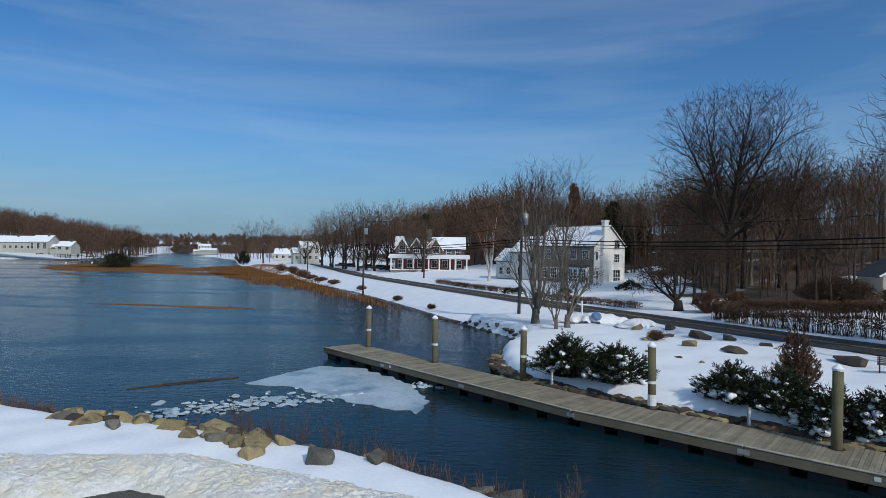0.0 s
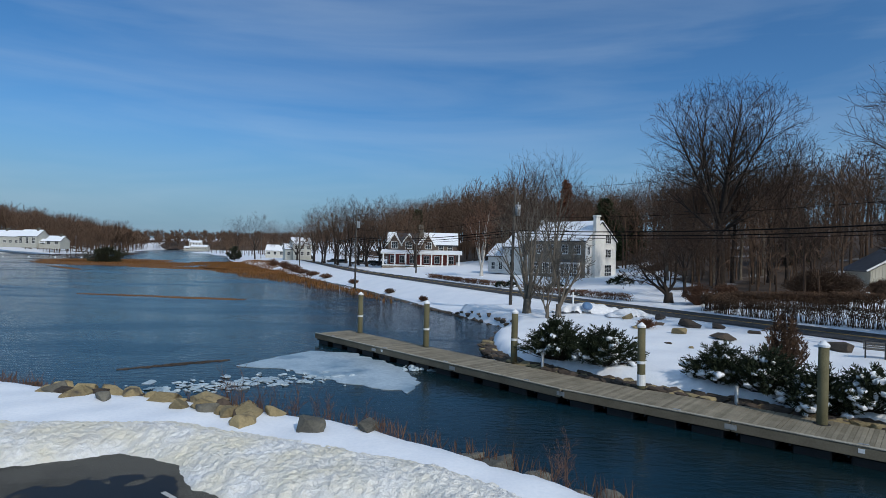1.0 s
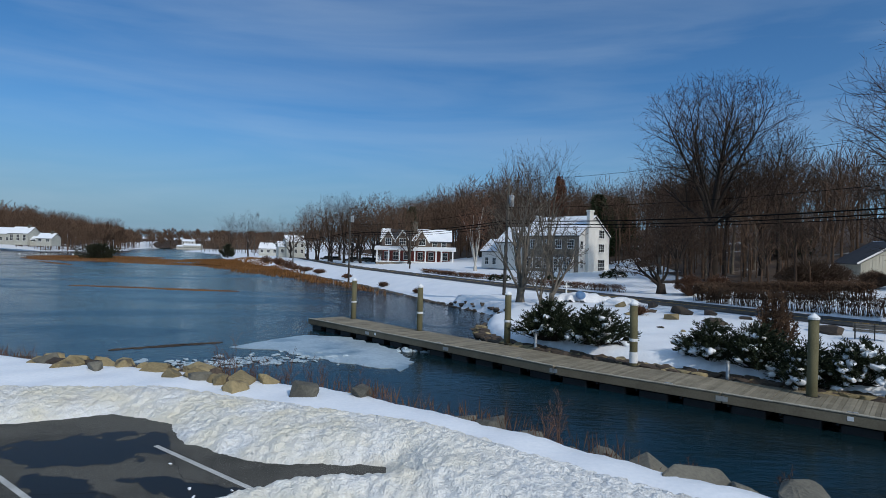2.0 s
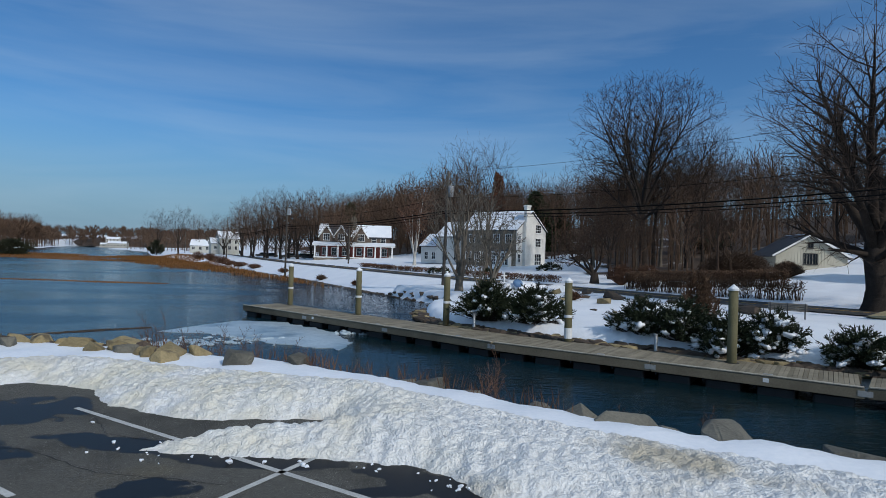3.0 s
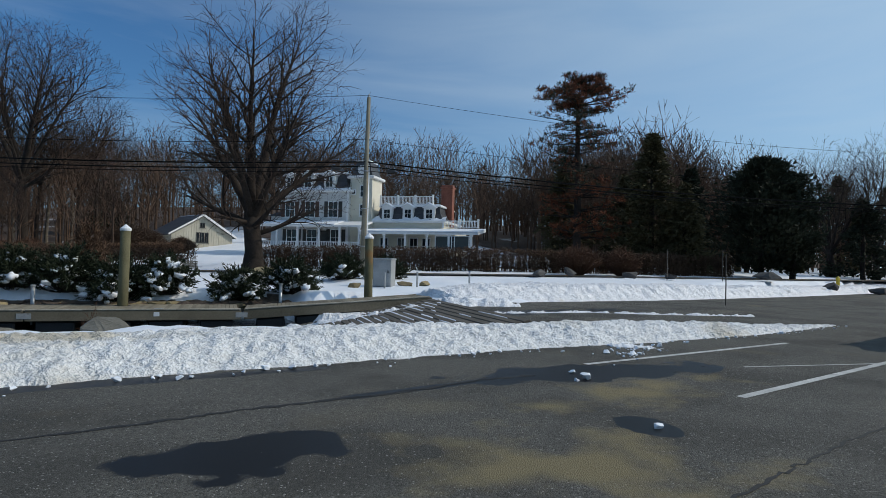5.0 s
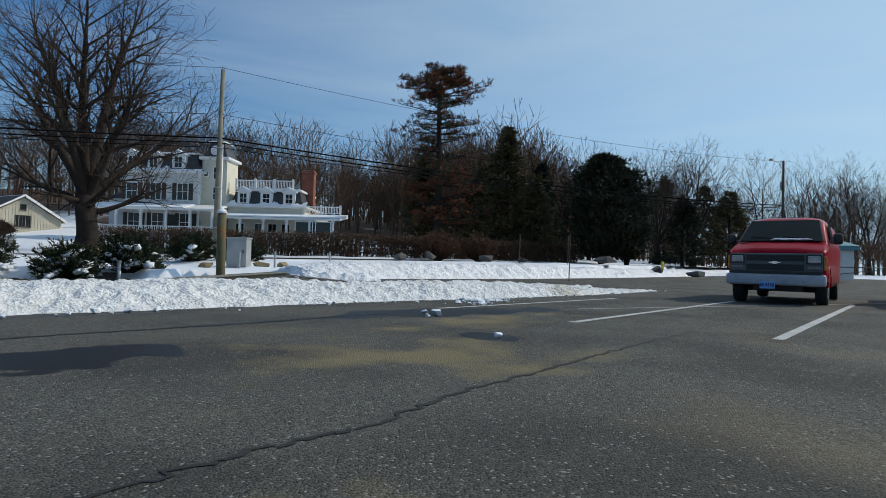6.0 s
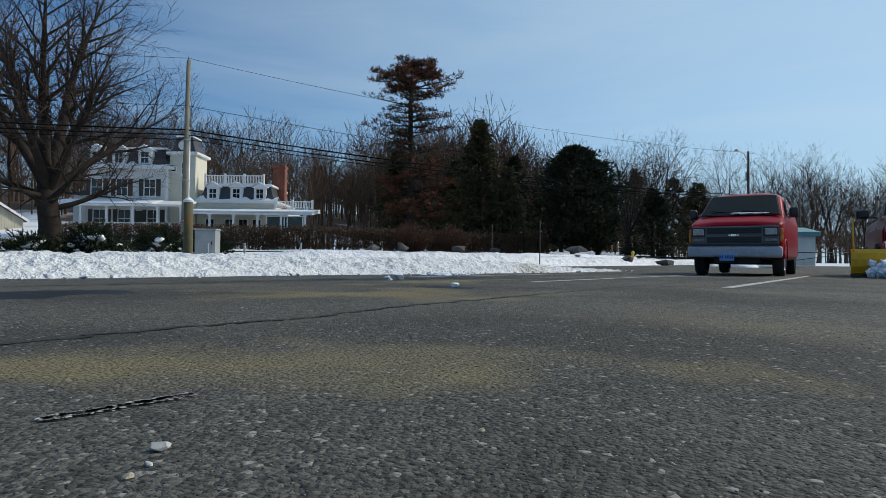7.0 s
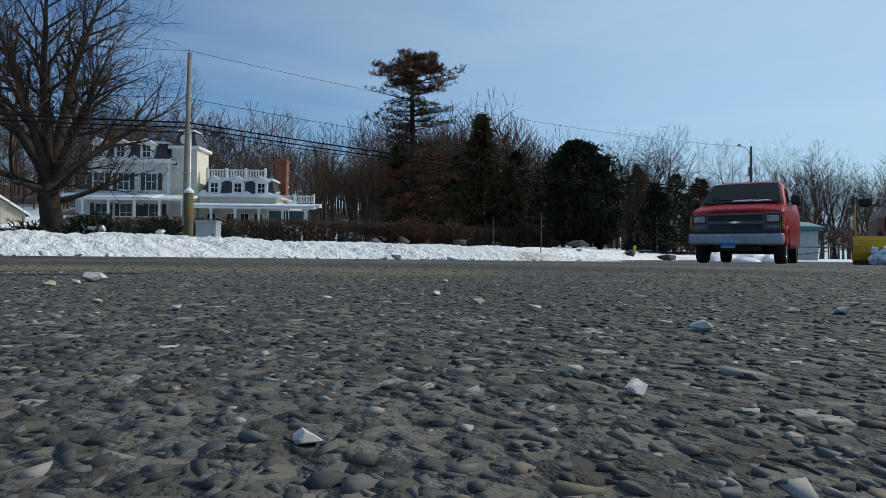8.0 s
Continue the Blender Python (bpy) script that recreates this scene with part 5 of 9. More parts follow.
# ---- vehicles ----
def wheel(parent, x, y, r=0.37, w=0.24, out=1):
    bm = bmesh.new()
    prof = [(r * 0.62, -w / 2), (r * 0.94, -w / 2), (r, -w / 2 + 0.04), (r, w / 2 - 0.04), (r * 0.94, w / 2), (r * 0.62, w / 2)]
    n = 28
    rings = [[bm.verts.new((x + math.cos(math.tau * i / n) * a, y + b, r + math.sin(math.tau * i / n) * a)) for i in range(n)] for a, b in prof]
    for p, q in zip(rings, rings[1:]):
        for i in range(n):
            bm.faces.new((p[i], p[(i + 1) % n], q[(i + 1) % n], q[i]))
    wh = part("wheel", bm, RUBBER, parent, "black rubber tyre", smooth=True)
    bm = bmesh.new()
    rings = [[bm.verts.new((x + math.cos(math.tau * i / n) * a, y + b * out, r + math.sin(math.tau * i / n) * a)) for i in range(n)] for a, b in ((r * 0.63, w / 2 - 0.01), (r * 0.56, w / 2 - 0.05), (r * 0.3, w / 2 - 0.03), (r * 0.12, w / 2), (0.01, w / 2))]
    for p, q in zip(rings, rings[1:]):
        for i in range(n):
            bm.faces.new((p[i], p[(i + 1) % n], q[(i + 1) % n], q[i]))
    bmesh.ops.recalc_face_normals(bm, faces=bm.faces[:])
    part("rim", bm, GALV, wh, "dull steel rim", smooth=True)


def loft(sections, close=True):
    """A skin over cross-sections of equal point count."""
    bm = bmesh.new()
    rows = [[bm.verts.new(p) for p in s] for s in sections]
    n = len(rows[0])
    for a, b in zip(rows, rows[1:]):
        for i in range(n if close else n - 1):
            bm.faces.new((a[i], a[(i + 1) % n], b[(i + 1) % n], b[i]))
    if close:
        bm.faces.new(rows[0][::-1]), bm.faces.new(rows[-1])
    bmesh.ops.recalc_face_normals(bm, faces=bm.faces[:])
    return bm


def van():
    # local: front faces -x, y across, origin on the ground under the front bumper's middle
    v = empty("van", pose(14.95, -2.15, float(lot_z(16.5, -2.6)), 0, 0, -15.6), "red full-size van with grey bumper, parked on asphalt", "van")

    v.scale = (0.95, 0.94, 0.97)

    def sec(x, half, low, belt, top, half_top, r=0.12):
        pts = []
        for y, z in ((half * 0.96, low), (half, low + 0.12), (half * 1.0, belt), (half * 0.985, belt + 0.05), (half_top, top - r), (half_top - r * 0.7, top - 0.03), (half_top * 0.5, top + 0.015)):
            pts.append((x, y, z))
        return pts + [(x, -y, z) for x, y, z in pts[::-1]]
    # lower body to the belt with the hood, then the greenhouse
    body = loft([sec(0.16, 0.93, 0.62, 1.08, 1.13, 0.88, 0.03), sec(0.2, 0.96, 0.5, 1.13, 1.19, 0.92, 0.03), sec(0.32, 0.985, 0.45, 1.17, 1.25, 0.93, 0.03), sec(0.6, 0.995, 0.42, 1.22, 1.33, 0.94, 0.03), sec(0.96, 0.995, 0.4, 1.3, 1.41, 0.95, 0.04), sec(1.02, 0.995, 0.4, 1.32, 1.43, 0.95, 0.04), sec(1.35, 0.995, 0.38, 1.34, 1.67, 0.905, 0.08), sec(1.74, 0.995, 0.38, 1.34, 1.95, 0.87, 0.13), sec(1.86, 0.995, 0.38, 1.34, 2.0, 0.87, 0.16), sec(2.15, 0.995, 0.38, 1.34, 2.05, 0.87, 0.18), sec(3.3, 0.995, 0.38, 1.34, 2.08, 0.87, 0.18), sec(4.4, 0.995, 0.38, 1.34, 2.07, 0.87, 0.18), sec(5.45, 0.985, 0.42, 1.34, 2.03, 0.85, 0.16), sec(5.6, 0.95, 0.5, 1.3, 1.96, 0.82, 0.1)])
    bmesh.ops.bevel(body, geom=[e for e in body.edges if e.calc_face_angle(0) > 0.5], offset=0.025, segments=2, affect="EDGES")
    part("body", body, REDCAR, v, "faded red painted body with dull flank", smooth=True)
    # bowed windshield leaning back over the hood, in a black seal
    def pane_of(grow_, lift_):
        rings = []
        for i in range(11):
            u = -1 + i / 5
            bow = 0.05 * (1 - u * u)
            yb, yt = u * (0.86 + grow_), u * (0.72 + grow_)
            rings.append([(0.985 - bow - grow_ * 0.6, yb, 1.455 - grow_ * 0.4 + lift_), (1.69 - bow + grow_ * 0.6, yt, 1.955 + grow_ * 0.6 + lift_), (1.72 - bow, yt, 1.935), (1.02 - bow, yb, 1.43)])
        return loft(rings)
    part("windshield_seal", pane_of(0.03, 0.0), BLACKM, v, smooth=False)
    part("windshield", pane_of(0.0, 0.012), WINDSHIELD, v, "dark tinted windshield glass", smooth=False)
    for s in (-1, 1):
        part("side_window", slab([(1.4, s * 0.985, 1.42), (2.5, s * 0.985, 1.42), (2.5, s * 0.9, 1.86), (1.82, s * 0.9, 1.86)][::s], 0.015), WINDSHIELD, v, "dark side window")
        mir = part("mirror", bevelled((1.28, 1.42, 1.04 if s > 0 else -1.24, 1.24 if s > 0 else -1.04, 1.38, 1.63), w=0.05, seg=2), BLACKM, v, "black door mirror", smooth=True)
        part("mirror_arm", bar([(1.34, s * 0.97, 1.45), (1.34, s * 1.1, 1.5)], 0.025, 6), GREYPLASTIC, mir)
        lamp = part("headlight", bevelled((0.06, 0.17, s * 0.77 - 0.125, s * 0.77 + 0.125, 0.93, 1.08), w=0.015), LAMPGLASS, v, "rectangular clear headlight")
        part("bezel", boxes((0.08, 0.155, s * 0.77 - 0.15, s * 0.77 + 0.15, 0.905, 1.105)), BLACKM, lamp)
        part("parking_lamp", bevelled((0.07, 0.16, s * 0.77 - 0.12, s * 0.77 + 0.12, 0.79, 0.855), w=0.01), DIMLENS, v, "slim clear parking lamp")
        part("turn_signal", bevelled((0.15, 0.36, s * 0.965 - 0.03, s * 0.965 + 0.03, 0.78, 1.08), w=0.015), AMBER, v, "amber corner turn signal")
        part("wheel_arch", bar([(1.02 + math.cos(a) * 0.47, s * 0.985, 0.4 + math.sin(a) * 0.45) for a in [math.pi * i / 12 for i in range(13)]], 0.03, 6), REDCAR, v)
    grille = part("grille", bevelled((0.1, 0.18, -0.93, 0.93, 0.72, 1.14), w=0.02), GREYPLASTIC, v, "dark grey plastic grille surround")
    part("grille_slot", boxes((0.09, 0.105, -0.58, 0.58, 0.965, 1.1)), BLACKM, grille)
    part("grille_slot", boxes((0.09, 0.105, -0.58, 0.58, 0.76, 0.895)), BLACKM, grille)
    for z in (0.79, 0.83, 0.87, 1.0, 1.035, 1.07):
        part("grille_bar", boxes((0.083, 0.095, -0.56, 0.56, z - 0.004, z + 0.004)), RUBBER, grille)
    part("emblem", bevelled((0.07, 0.095, -0.12, 0.12, 0.915, 0.945), (0.068, 0.092, -0.05, 0.06, 0.9, 0.96), w=0.006), CHROME, v, "plain chrome badge")
    part("bumper", bevelled((-0.02, 0.24, -1.0, 1.0, 0.43, 0.68), w=0.05, seg=2), BUMPERM, v, "blue-grey painted steel bumper", smooth=True)
    part("bumper_strip", boxes((0.0, 0.2, -0.93, 0.93, 0.68, 0.72)), BLACKM, v)
    part("valance", boxes((0.2, 0.4, -0.85, 0.85, 0.42, 0.52)), BLACKM, v, "dark underbody panel")
    part("underbody", boxes((0.5, 5.3, -0.5, 0.5, 0.3, 0.46)), BLACKM, v, "dark underbody")
    part("axle", bar([(1.02, -0.8, 0.33), (1.02, 0.8, 0.33)], 0.06, 8), BLACKM, v)
    part("axle", bar([(4.4, -0.8, 0.33), (4.4, 0.8, 0.33)], 0.08, 8), BLACKM, v)
    plate = part("number_plate", bevelled((-0.045, -0.03, -0.03, 0.28, 0.35, 0.51), w=0.005), PLATEBLUE, v, "pale blue number plate")
    for i in range(6):
        y = -0.005 + i * 0.045 + (0.02 if i > 3 else 0)
        part("plate_bar", boxes((-0.05, -0.044, y, y + 0.028, 0.4, 0.47)), NAVY, plate)
    for x in (1.02, 4.4):
        for s in (-1, 1):
            wheel(v, x, s * 0.86, out=s)
    # wipers, and snow left at the foot of the glass
    for s in (-0.35, 0.35):
        part("wiper", bar([(0.99, s - 0.28, 1.5), (1.05, s + 0.3, 1.56)], 0.012, 5), BLACKM, v)
    bm = bmesh.new()
    for i in range(16):
        y = -0.6 + i * 0.05
        k = bmesh.ops.create_icosphere(bm, subdivisions=1, radius=0.04)["verts"]
        bmesh.ops.scale(bm, verts=k, vec=(0.8, 1.6, 0.35 + 0.25 * abs(math.sin(i * 1.7))))
        bmesh.ops.translate(bm, verts=k, vec=(0.95 + 0.02 * math.sin(i * 2.1), y, 1.482 + 0.01 * math.sin(i * 3.3)))
    part("snow", bm, SNOW, v, "snow crust along the cowl")


van()


def plow_truck():
    t = empty("plow_truck", pose(14.88, -4.5, float(lot_z(15.5, -5.5)), 0, 0, -14), "dark red pickup truck with yellow snowplow blade", "truck")
    bm = bmesh.new()
    prof = [(0.28, 0.04), (0.18, 0.1), (0.12, 0.24), (0.12, 0.4), (0.17, 0.52), (0.24, 0.6)]
    a = [bm.verts.new((x, 0.15, z)) for x, z in prof]
    b = [bm.verts.new((x, -2.35, z)) for x, z in prof]
    for i in range(5):
        bm.faces.new((a[i], b[i], b[i + 1], a[i + 1]))
    ext = bmesh.ops.extrude_face_region(bm, geom=bm.faces[:])
    bmesh.ops.translate(bm, verts=[q for q in ext["geom"] if isinstance(q, bmesh.types.BMVert)], vec=(0.05, 0, 0))
    bmesh.ops.recalc_face_normals(bm, faces=bm.faces[:])
    blade = part("plow_blade", bm, PLOWY, t, "curved yellow steel snowplow blade")
    part("cutting_edge", boxes((0.22, 0.3, -2.35, 0.15, 0.005, 0.12)), BLACKM, blade)
    part("marker_rod", bar([(0.2, 0.1, 0.55), (0.2, 0.12, 1.25)], 0.018, 6), PLOWY, blade)
    sn = bmesh.new()
    for i in range(60):
        r = random.Random(i)
        k = bmesh.ops.create_icosphere(sn, subdivisions=3, radius=r.uniform(0.05, 0.12))["verts"]
        bmesh.ops.translate(sn, verts=k, vec=(r.uniform(-0.22, 0.06), r.uniform(-1.7, -0.14), r.uniform(0.0, 0.26) + 0.05))
    for q in sn.verts:
        q.co += Vector((0.06 * noise.noise(q.co * 17), 0.06 * noise.noise(q.co * 17 + Vector((9, 0, 0))), 0.07 * noise.noise(q.co * 14 + Vector((0, 5, 0)))))
    part("snow", sn, SNOW, t, "lump of snow before the blade", smooth=True)

    def sec(x, half, low, top, ht):
        p = [(x, half * 0.97, low), (x, half, low + 0.15), (x, half, top - 0.3), (x, ht, top)]
        return p + [(q, -y, z) for q, y, z in p[::-1]]
    body = loft([sec(1.0, 0.85, 0.75, 1.25, 0.75), sec(1.1, 0.95, 0.6, 1.32, 0.86), sec(2.3, 1.0, 0.5, 1.4, 0.92), sec(2.35, 1.0, 0.5, 1.42, 0.9), sec(6.3, 1.0, 0.5, 1.4, 0.95)])
    bmesh.ops.bevel(body, geom=[e for e in body.edges if e.calc_face_angle(0) > 0.3], offset=0.05, segments=2, affect="EDGES")
    bmesh.ops.translate(body, verts=body.verts[:], vec=(0, -1.4, 0))
    part("body", body, TRUCKRED, t)
    cab = loft([[(2.3, 0.85, 1.38), (2.3, -0.85, 1.38), (3.0, -0.74, 1.95), (3.0, 0.74, 1.95)], [(4.4, 0.85, 1.38), (4.4, -0.85, 1.38), (4.2, -0.74, 1.98), (4.2, 0.74, 1.98)]])
    bmesh.ops.translate(cab, verts=cab.verts[:], vec=(0, -1.4, 0))
    part("cab", cab, WINDSHIELD, t, "dark glazed cab")
    roof = bevelled((2.95, 4.3, -2.15, -0.65, 1.94, 2.02), w=0.03)
    part("cab_roof", roof, TRUCKRED, t)
    for y in (-0.62, -2.18):
        part("headlight", bevelled((0.96, 1.04, y - 0.14, y + 0.14, 0.98, 1.16), w=0.02), LAMPGLASS, t, "clear headlight")
        part("turn_signal", bevelled((0.95, 1.06, y - 0.14, y + 0.14, 1.17, 1.25), w=0.02), AMBER, t, "amber lamp")
    part("grille", bevelled((0.95, 1.02, -2.0, -0.8, 0.82, 1.22), w=0.02), CHROME, t)
    part("bumper", bevelled((0.85, 1.05, -2.35, -0.45, 0.6, 0.78), w=0.03), CHROME, t, "chrome bumper")
    part("plow_arm", bar([(0.3, -0.7, 0.4), (1.0, -0.7, 0.5)], 0.06, 6), BLACKM, t)
    part("plow_arm", bar([(0.3, -1.5, 0.4), (1.0, -1.5, 0.5)], 0.06, 6), BLACKM, t)
    part("mirror", bevelled((2.35, 2.5, -0.3, -0.02, 1.36, 1.58), w=0.05, seg=2), BLACKM, t, "black door mirror")
    part("mirror_arm", bar([(2.42, -0.45, 1.38), (2.42, -0.2, 1.42)], 0.025, 6), BLACKM, t)
    for x in (1.9, 5.4):
        for y in (-0.5, -2.3):
            wheel(t, x, y, 0.39, 0.26, 1 if y > -1 else -1)


plow_truck()


def far_car(x, y, z, rz, mat, label, tall=1.5, ln=4.6, name="car"):
    c = empty(name, pose(x, y, z, 0, 0, rz), label, "car", "distant cars")
    hood = tall * 0.55

    def sec(q, half, low, top):
        return [(q, half, low), (q, half, top - 0.1), (q, half * 0.86, top), (q, -half * 0.86, top), (q, -half, top - 0.1), (q, -half, low)]
    part("body", loft([sec(0, 0.8, 0.35, hood * 0.8), sec(0.15, 0.88, 0.25, hood), sec(ln - 0.2, 0.88, 0.25, hood * 1.06), sec(ln, 0.82, 0.35, hood * 0.9)]), mat, c)
    part("cabin", loft([[(1.2, 0.8, hood), (1.2, -0.8, hood), (1.9, -0.68, tall), (1.9, 0.68, tall)], [(ln - 0.3, 0.8, hood), (ln - 0.3, -0.8, hood), (ln - 0.7, -0.68, tall), (ln - 0.7, 0.68, tall)]]), WINDSHIELD, c, "dark glazed cabin")
    part("roof", bevelled((1.9, ln - 0.75, -0.66, 0.66, tall - 0.02, tall + 0.06), w=0.03), SNOW if name == "parked_car" else mat, c)
    for px in (0.85, ln - 0.9):
        for s in (-1, 1):
            wheel(c, px, s * 0.8, 0.32, 0.2, s)
    return c


far_car(-86, 264, 0.48, 60, BLACKM, "dark car driving on the far road")
far_car(-93, 282, 0.48, 60, PLATEM, "white pickup truck on the far road", 1.8, 5.2, "pickup")
for i, (x, y, r) in enumerate(((-40, 178, 20), (-46, 186, 20), (-36, 170, 20), (-56, 204, 30), (-62, 215, 30))):
    far_car(x, y, gz(x, y), r, BLACKM, "dark parked car under snow beside the trees", 1.5, 4.5, "parked_car")


# ---- trees, shrubs, hedges ----
class Bag:
    """Vertices and faces gathered quickly."""
    def __init__(self):
        self.v, self.f = [], []

    def limb(self, pts, radii, sides):
        n0 = len(self.v)
        if sides == 2:
            # a twig too fine to show its roundness
            d = pts[-1] - pts[0]
            w = d.cross(Vector((math.sin(n0 * 1.7), math.cos(n0 * 2.3), math.sin(n0 * 0.9 + 1)))).normalized() * radii[0] * 1.3
            self.v += [pts[0] - w, pts[0] + w, pts[-1] + w * 0.6, pts[-1] - w * 0.6]
            self.f.append((n0, n0 + 1, n0 + 2, n0 + 3))
            return
        for i, p in enumerate(pts):
            d = (pts[min(i + 1, len(pts) - 1)] - pts[max(i - 1, 0)]).normalized()
            a = d.cross(Vector((0.31, 0.95, 0.05))).normalized()
            b = d.cross(a)
            for j in range(sides):
                t = math.tau * j / sides
                self.v.append(p + (a * math.cos(t) + b * math.sin(t)) * radii[i])
        for i in range(len(pts) - 1):
            for j in range(sides):
                k = (j + 1) % sides
                q = n0 + i * sides
                self.f.append((q + j, q + k, q + sides + k, q + sides + j))

    def blade(self, p, d, side_, length, width):
        n0 = len(self.v)
        w = side_ * width / 2
        self.v += [p, p + d * length * 0.5 + w, p + d * length, p + d * length * 0.5 - w]
        self.f.append((n0, n0 + 1, n0 + 2, n0 + 3))

    def arrays(self):
        return np.array([tuple(p) for p in self.v], dtype=float), np.array(self.f, dtype=int)

    def mesh(self, name, material, smooth=False):
        return quads(name, *self.arrays(), material, smooth)


def quads(name, v, f, material, smooth=False):
    """A mesh of four-sided faces straight from arrays."""
    me = bpy.data.meshes.new(name)
    me.vertices.add(len(v)), me.loops.add(f.size), me.polygons.add(len(f))
    me.vertices.foreach_set("co", v.astype(np.float32).ravel())
    me.loops.foreach_set("vertex_index", f.astype(np.int32).ravel())
    me.polygons.foreach_set("loop_start", np.arange(0, f.size, 4, dtype=np.int32))
    me.polygons.foreach_set("use_smooth", np.full(len(f), smooth))
    me.update(calc_edges=True)
    me.materials.append(material)
    return me


def tuft_arrays(p, d, length, n, width, rs, spread=0.75):
    """n needle blades fanned about the directions d at the places p."""
    p, d = np.repeat(p, n, 0), np.repeat(d, n, 0)
    d = d + rs.normal(0, spread, p.shape) * 0.75
    d /= np.linalg.norm(d, axis=1, keepdims=True) + 1e-9
    w = np.cross(d, rs.normal(0, 1, p.shape))
    w *= width / 2 / (np.linalg.norm(w, axis=1, keepdims=True) + 1e-9)
    ln = (length * rs.uniform(0.6, 1.35, len(p)))[:, None]
    v = np.stack([p, p + d * ln * 0.5 + w, p + d * ln, p + d * ln * 0.5 - w], 1).reshape(-1, 3)
    return v, np.arange(len(v)).reshape(-1, 4)


def turned(d, angle, azimuth):
    a = d.orthogonal().normalized()
    b = d.cross(a)
    return (d * math.cos(angle) + (a * math.cos(azimuth) + b * math.sin(azimuth)) * math.sin(angle)).normalized()


def grow(bags, p, d, length, r, level, cfg, rnd):
    n = cfg["segs"][level]
    wig, lift = cfg["wiggle"][level], cfg["lift"][level]
    pts, rad, dirs = [p], [r], [d]
    end = max(cfg["thin"], r * cfg["taper"][level])
    for i in range(n):
        d = (d + Vector((rnd.gauss(0, wig), rnd.gauss(0, wig), rnd.gauss(0, wig * 0.7) + lift))).normalized()
        p = p + d * (length / n)
        pts.append(p), dirs.append(d), rad.append(r + (end - r) * (i + 1) / n)
    bags[0 if level < cfg["split"] else 1].limb(pts, rad, 2 if level >= 2 and level + 1 == len(cfg["segs"]) else cfg["sides"][level])
    if level + 1 >= len(cfg["segs"]):
        return
    kids = cfg["kids"][level]
    az = rnd.uniform(0, 6.28)
    for c in range(kids):
        t = cfg["start"][level] + (1 - cfg["start"][level]) * (c + rnd.uniform(0.2, 0.9)) / kids
        x = min(t, 0.999) * n
        i = int(x)
        q = pts[i].lerp(pts[i + 1], x - i)
        rr = rad[i] + (rad[i + 1] - rad[i]) * (x - i)
        az += 2.4 + rnd.uniform(-0.6, 0.6)
        nd = turned(dirs[i], radians(cfg["angle"][level] * rnd.uniform(0.65, 1.3)), az)
        grow(bags, q, nd, length * cfg["ratio"][level] * rnd.uniform(0.7, 1.15) * (1.15 - 0.45 * t), max(cfg["thin"], rr * cfg["fork"][level]), level + 1, cfg, rnd)


BROAD = dict(segs=(4, 6, 5, 4, 2, 1), kids=(8, 7, 6, 5, 3), start=(0.45, 0.25, 0.2, 0.15, 0.1), angle=(36, 38, 42, 45, 45), ratio=(1.5, 0.6, 0.55, 0.52, 0.55), wiggle=(0.04, 0.1, 0.13, 0.16, 0.2, 0.25),
             lift=(0, 0.05, 0.05, 0.04, 0.03, 0.02), taper=(0.6, 0.22, 0.25, 0.3, 0.4, 0.6), fork=(0.62, 0.5, 0.5, 0.55, 0.6), sides=(12, 8, 5, 3, 3, 3), thin=0.011, split=2)


def exit_of(p, d, mid, rx, rz):
    """How far a ray runs inside a crown's egg before it leaves it."""
    q, e = Vector(((p.x - mid.x) / rx, (p.y - mid.y) / rx, (p.z - mid.z) / rz)), Vector((d.x / rx, d.y / rx, d.z / rz))
    a, b, c = e.dot(e), 2 * q.dot(e), q.dot(q) - 1
    disc = b * b - 4 * a * c
    return max(0.0, (-b + math.sqrt(disc)) / (2 * a)) if disc > 0 else 0.0


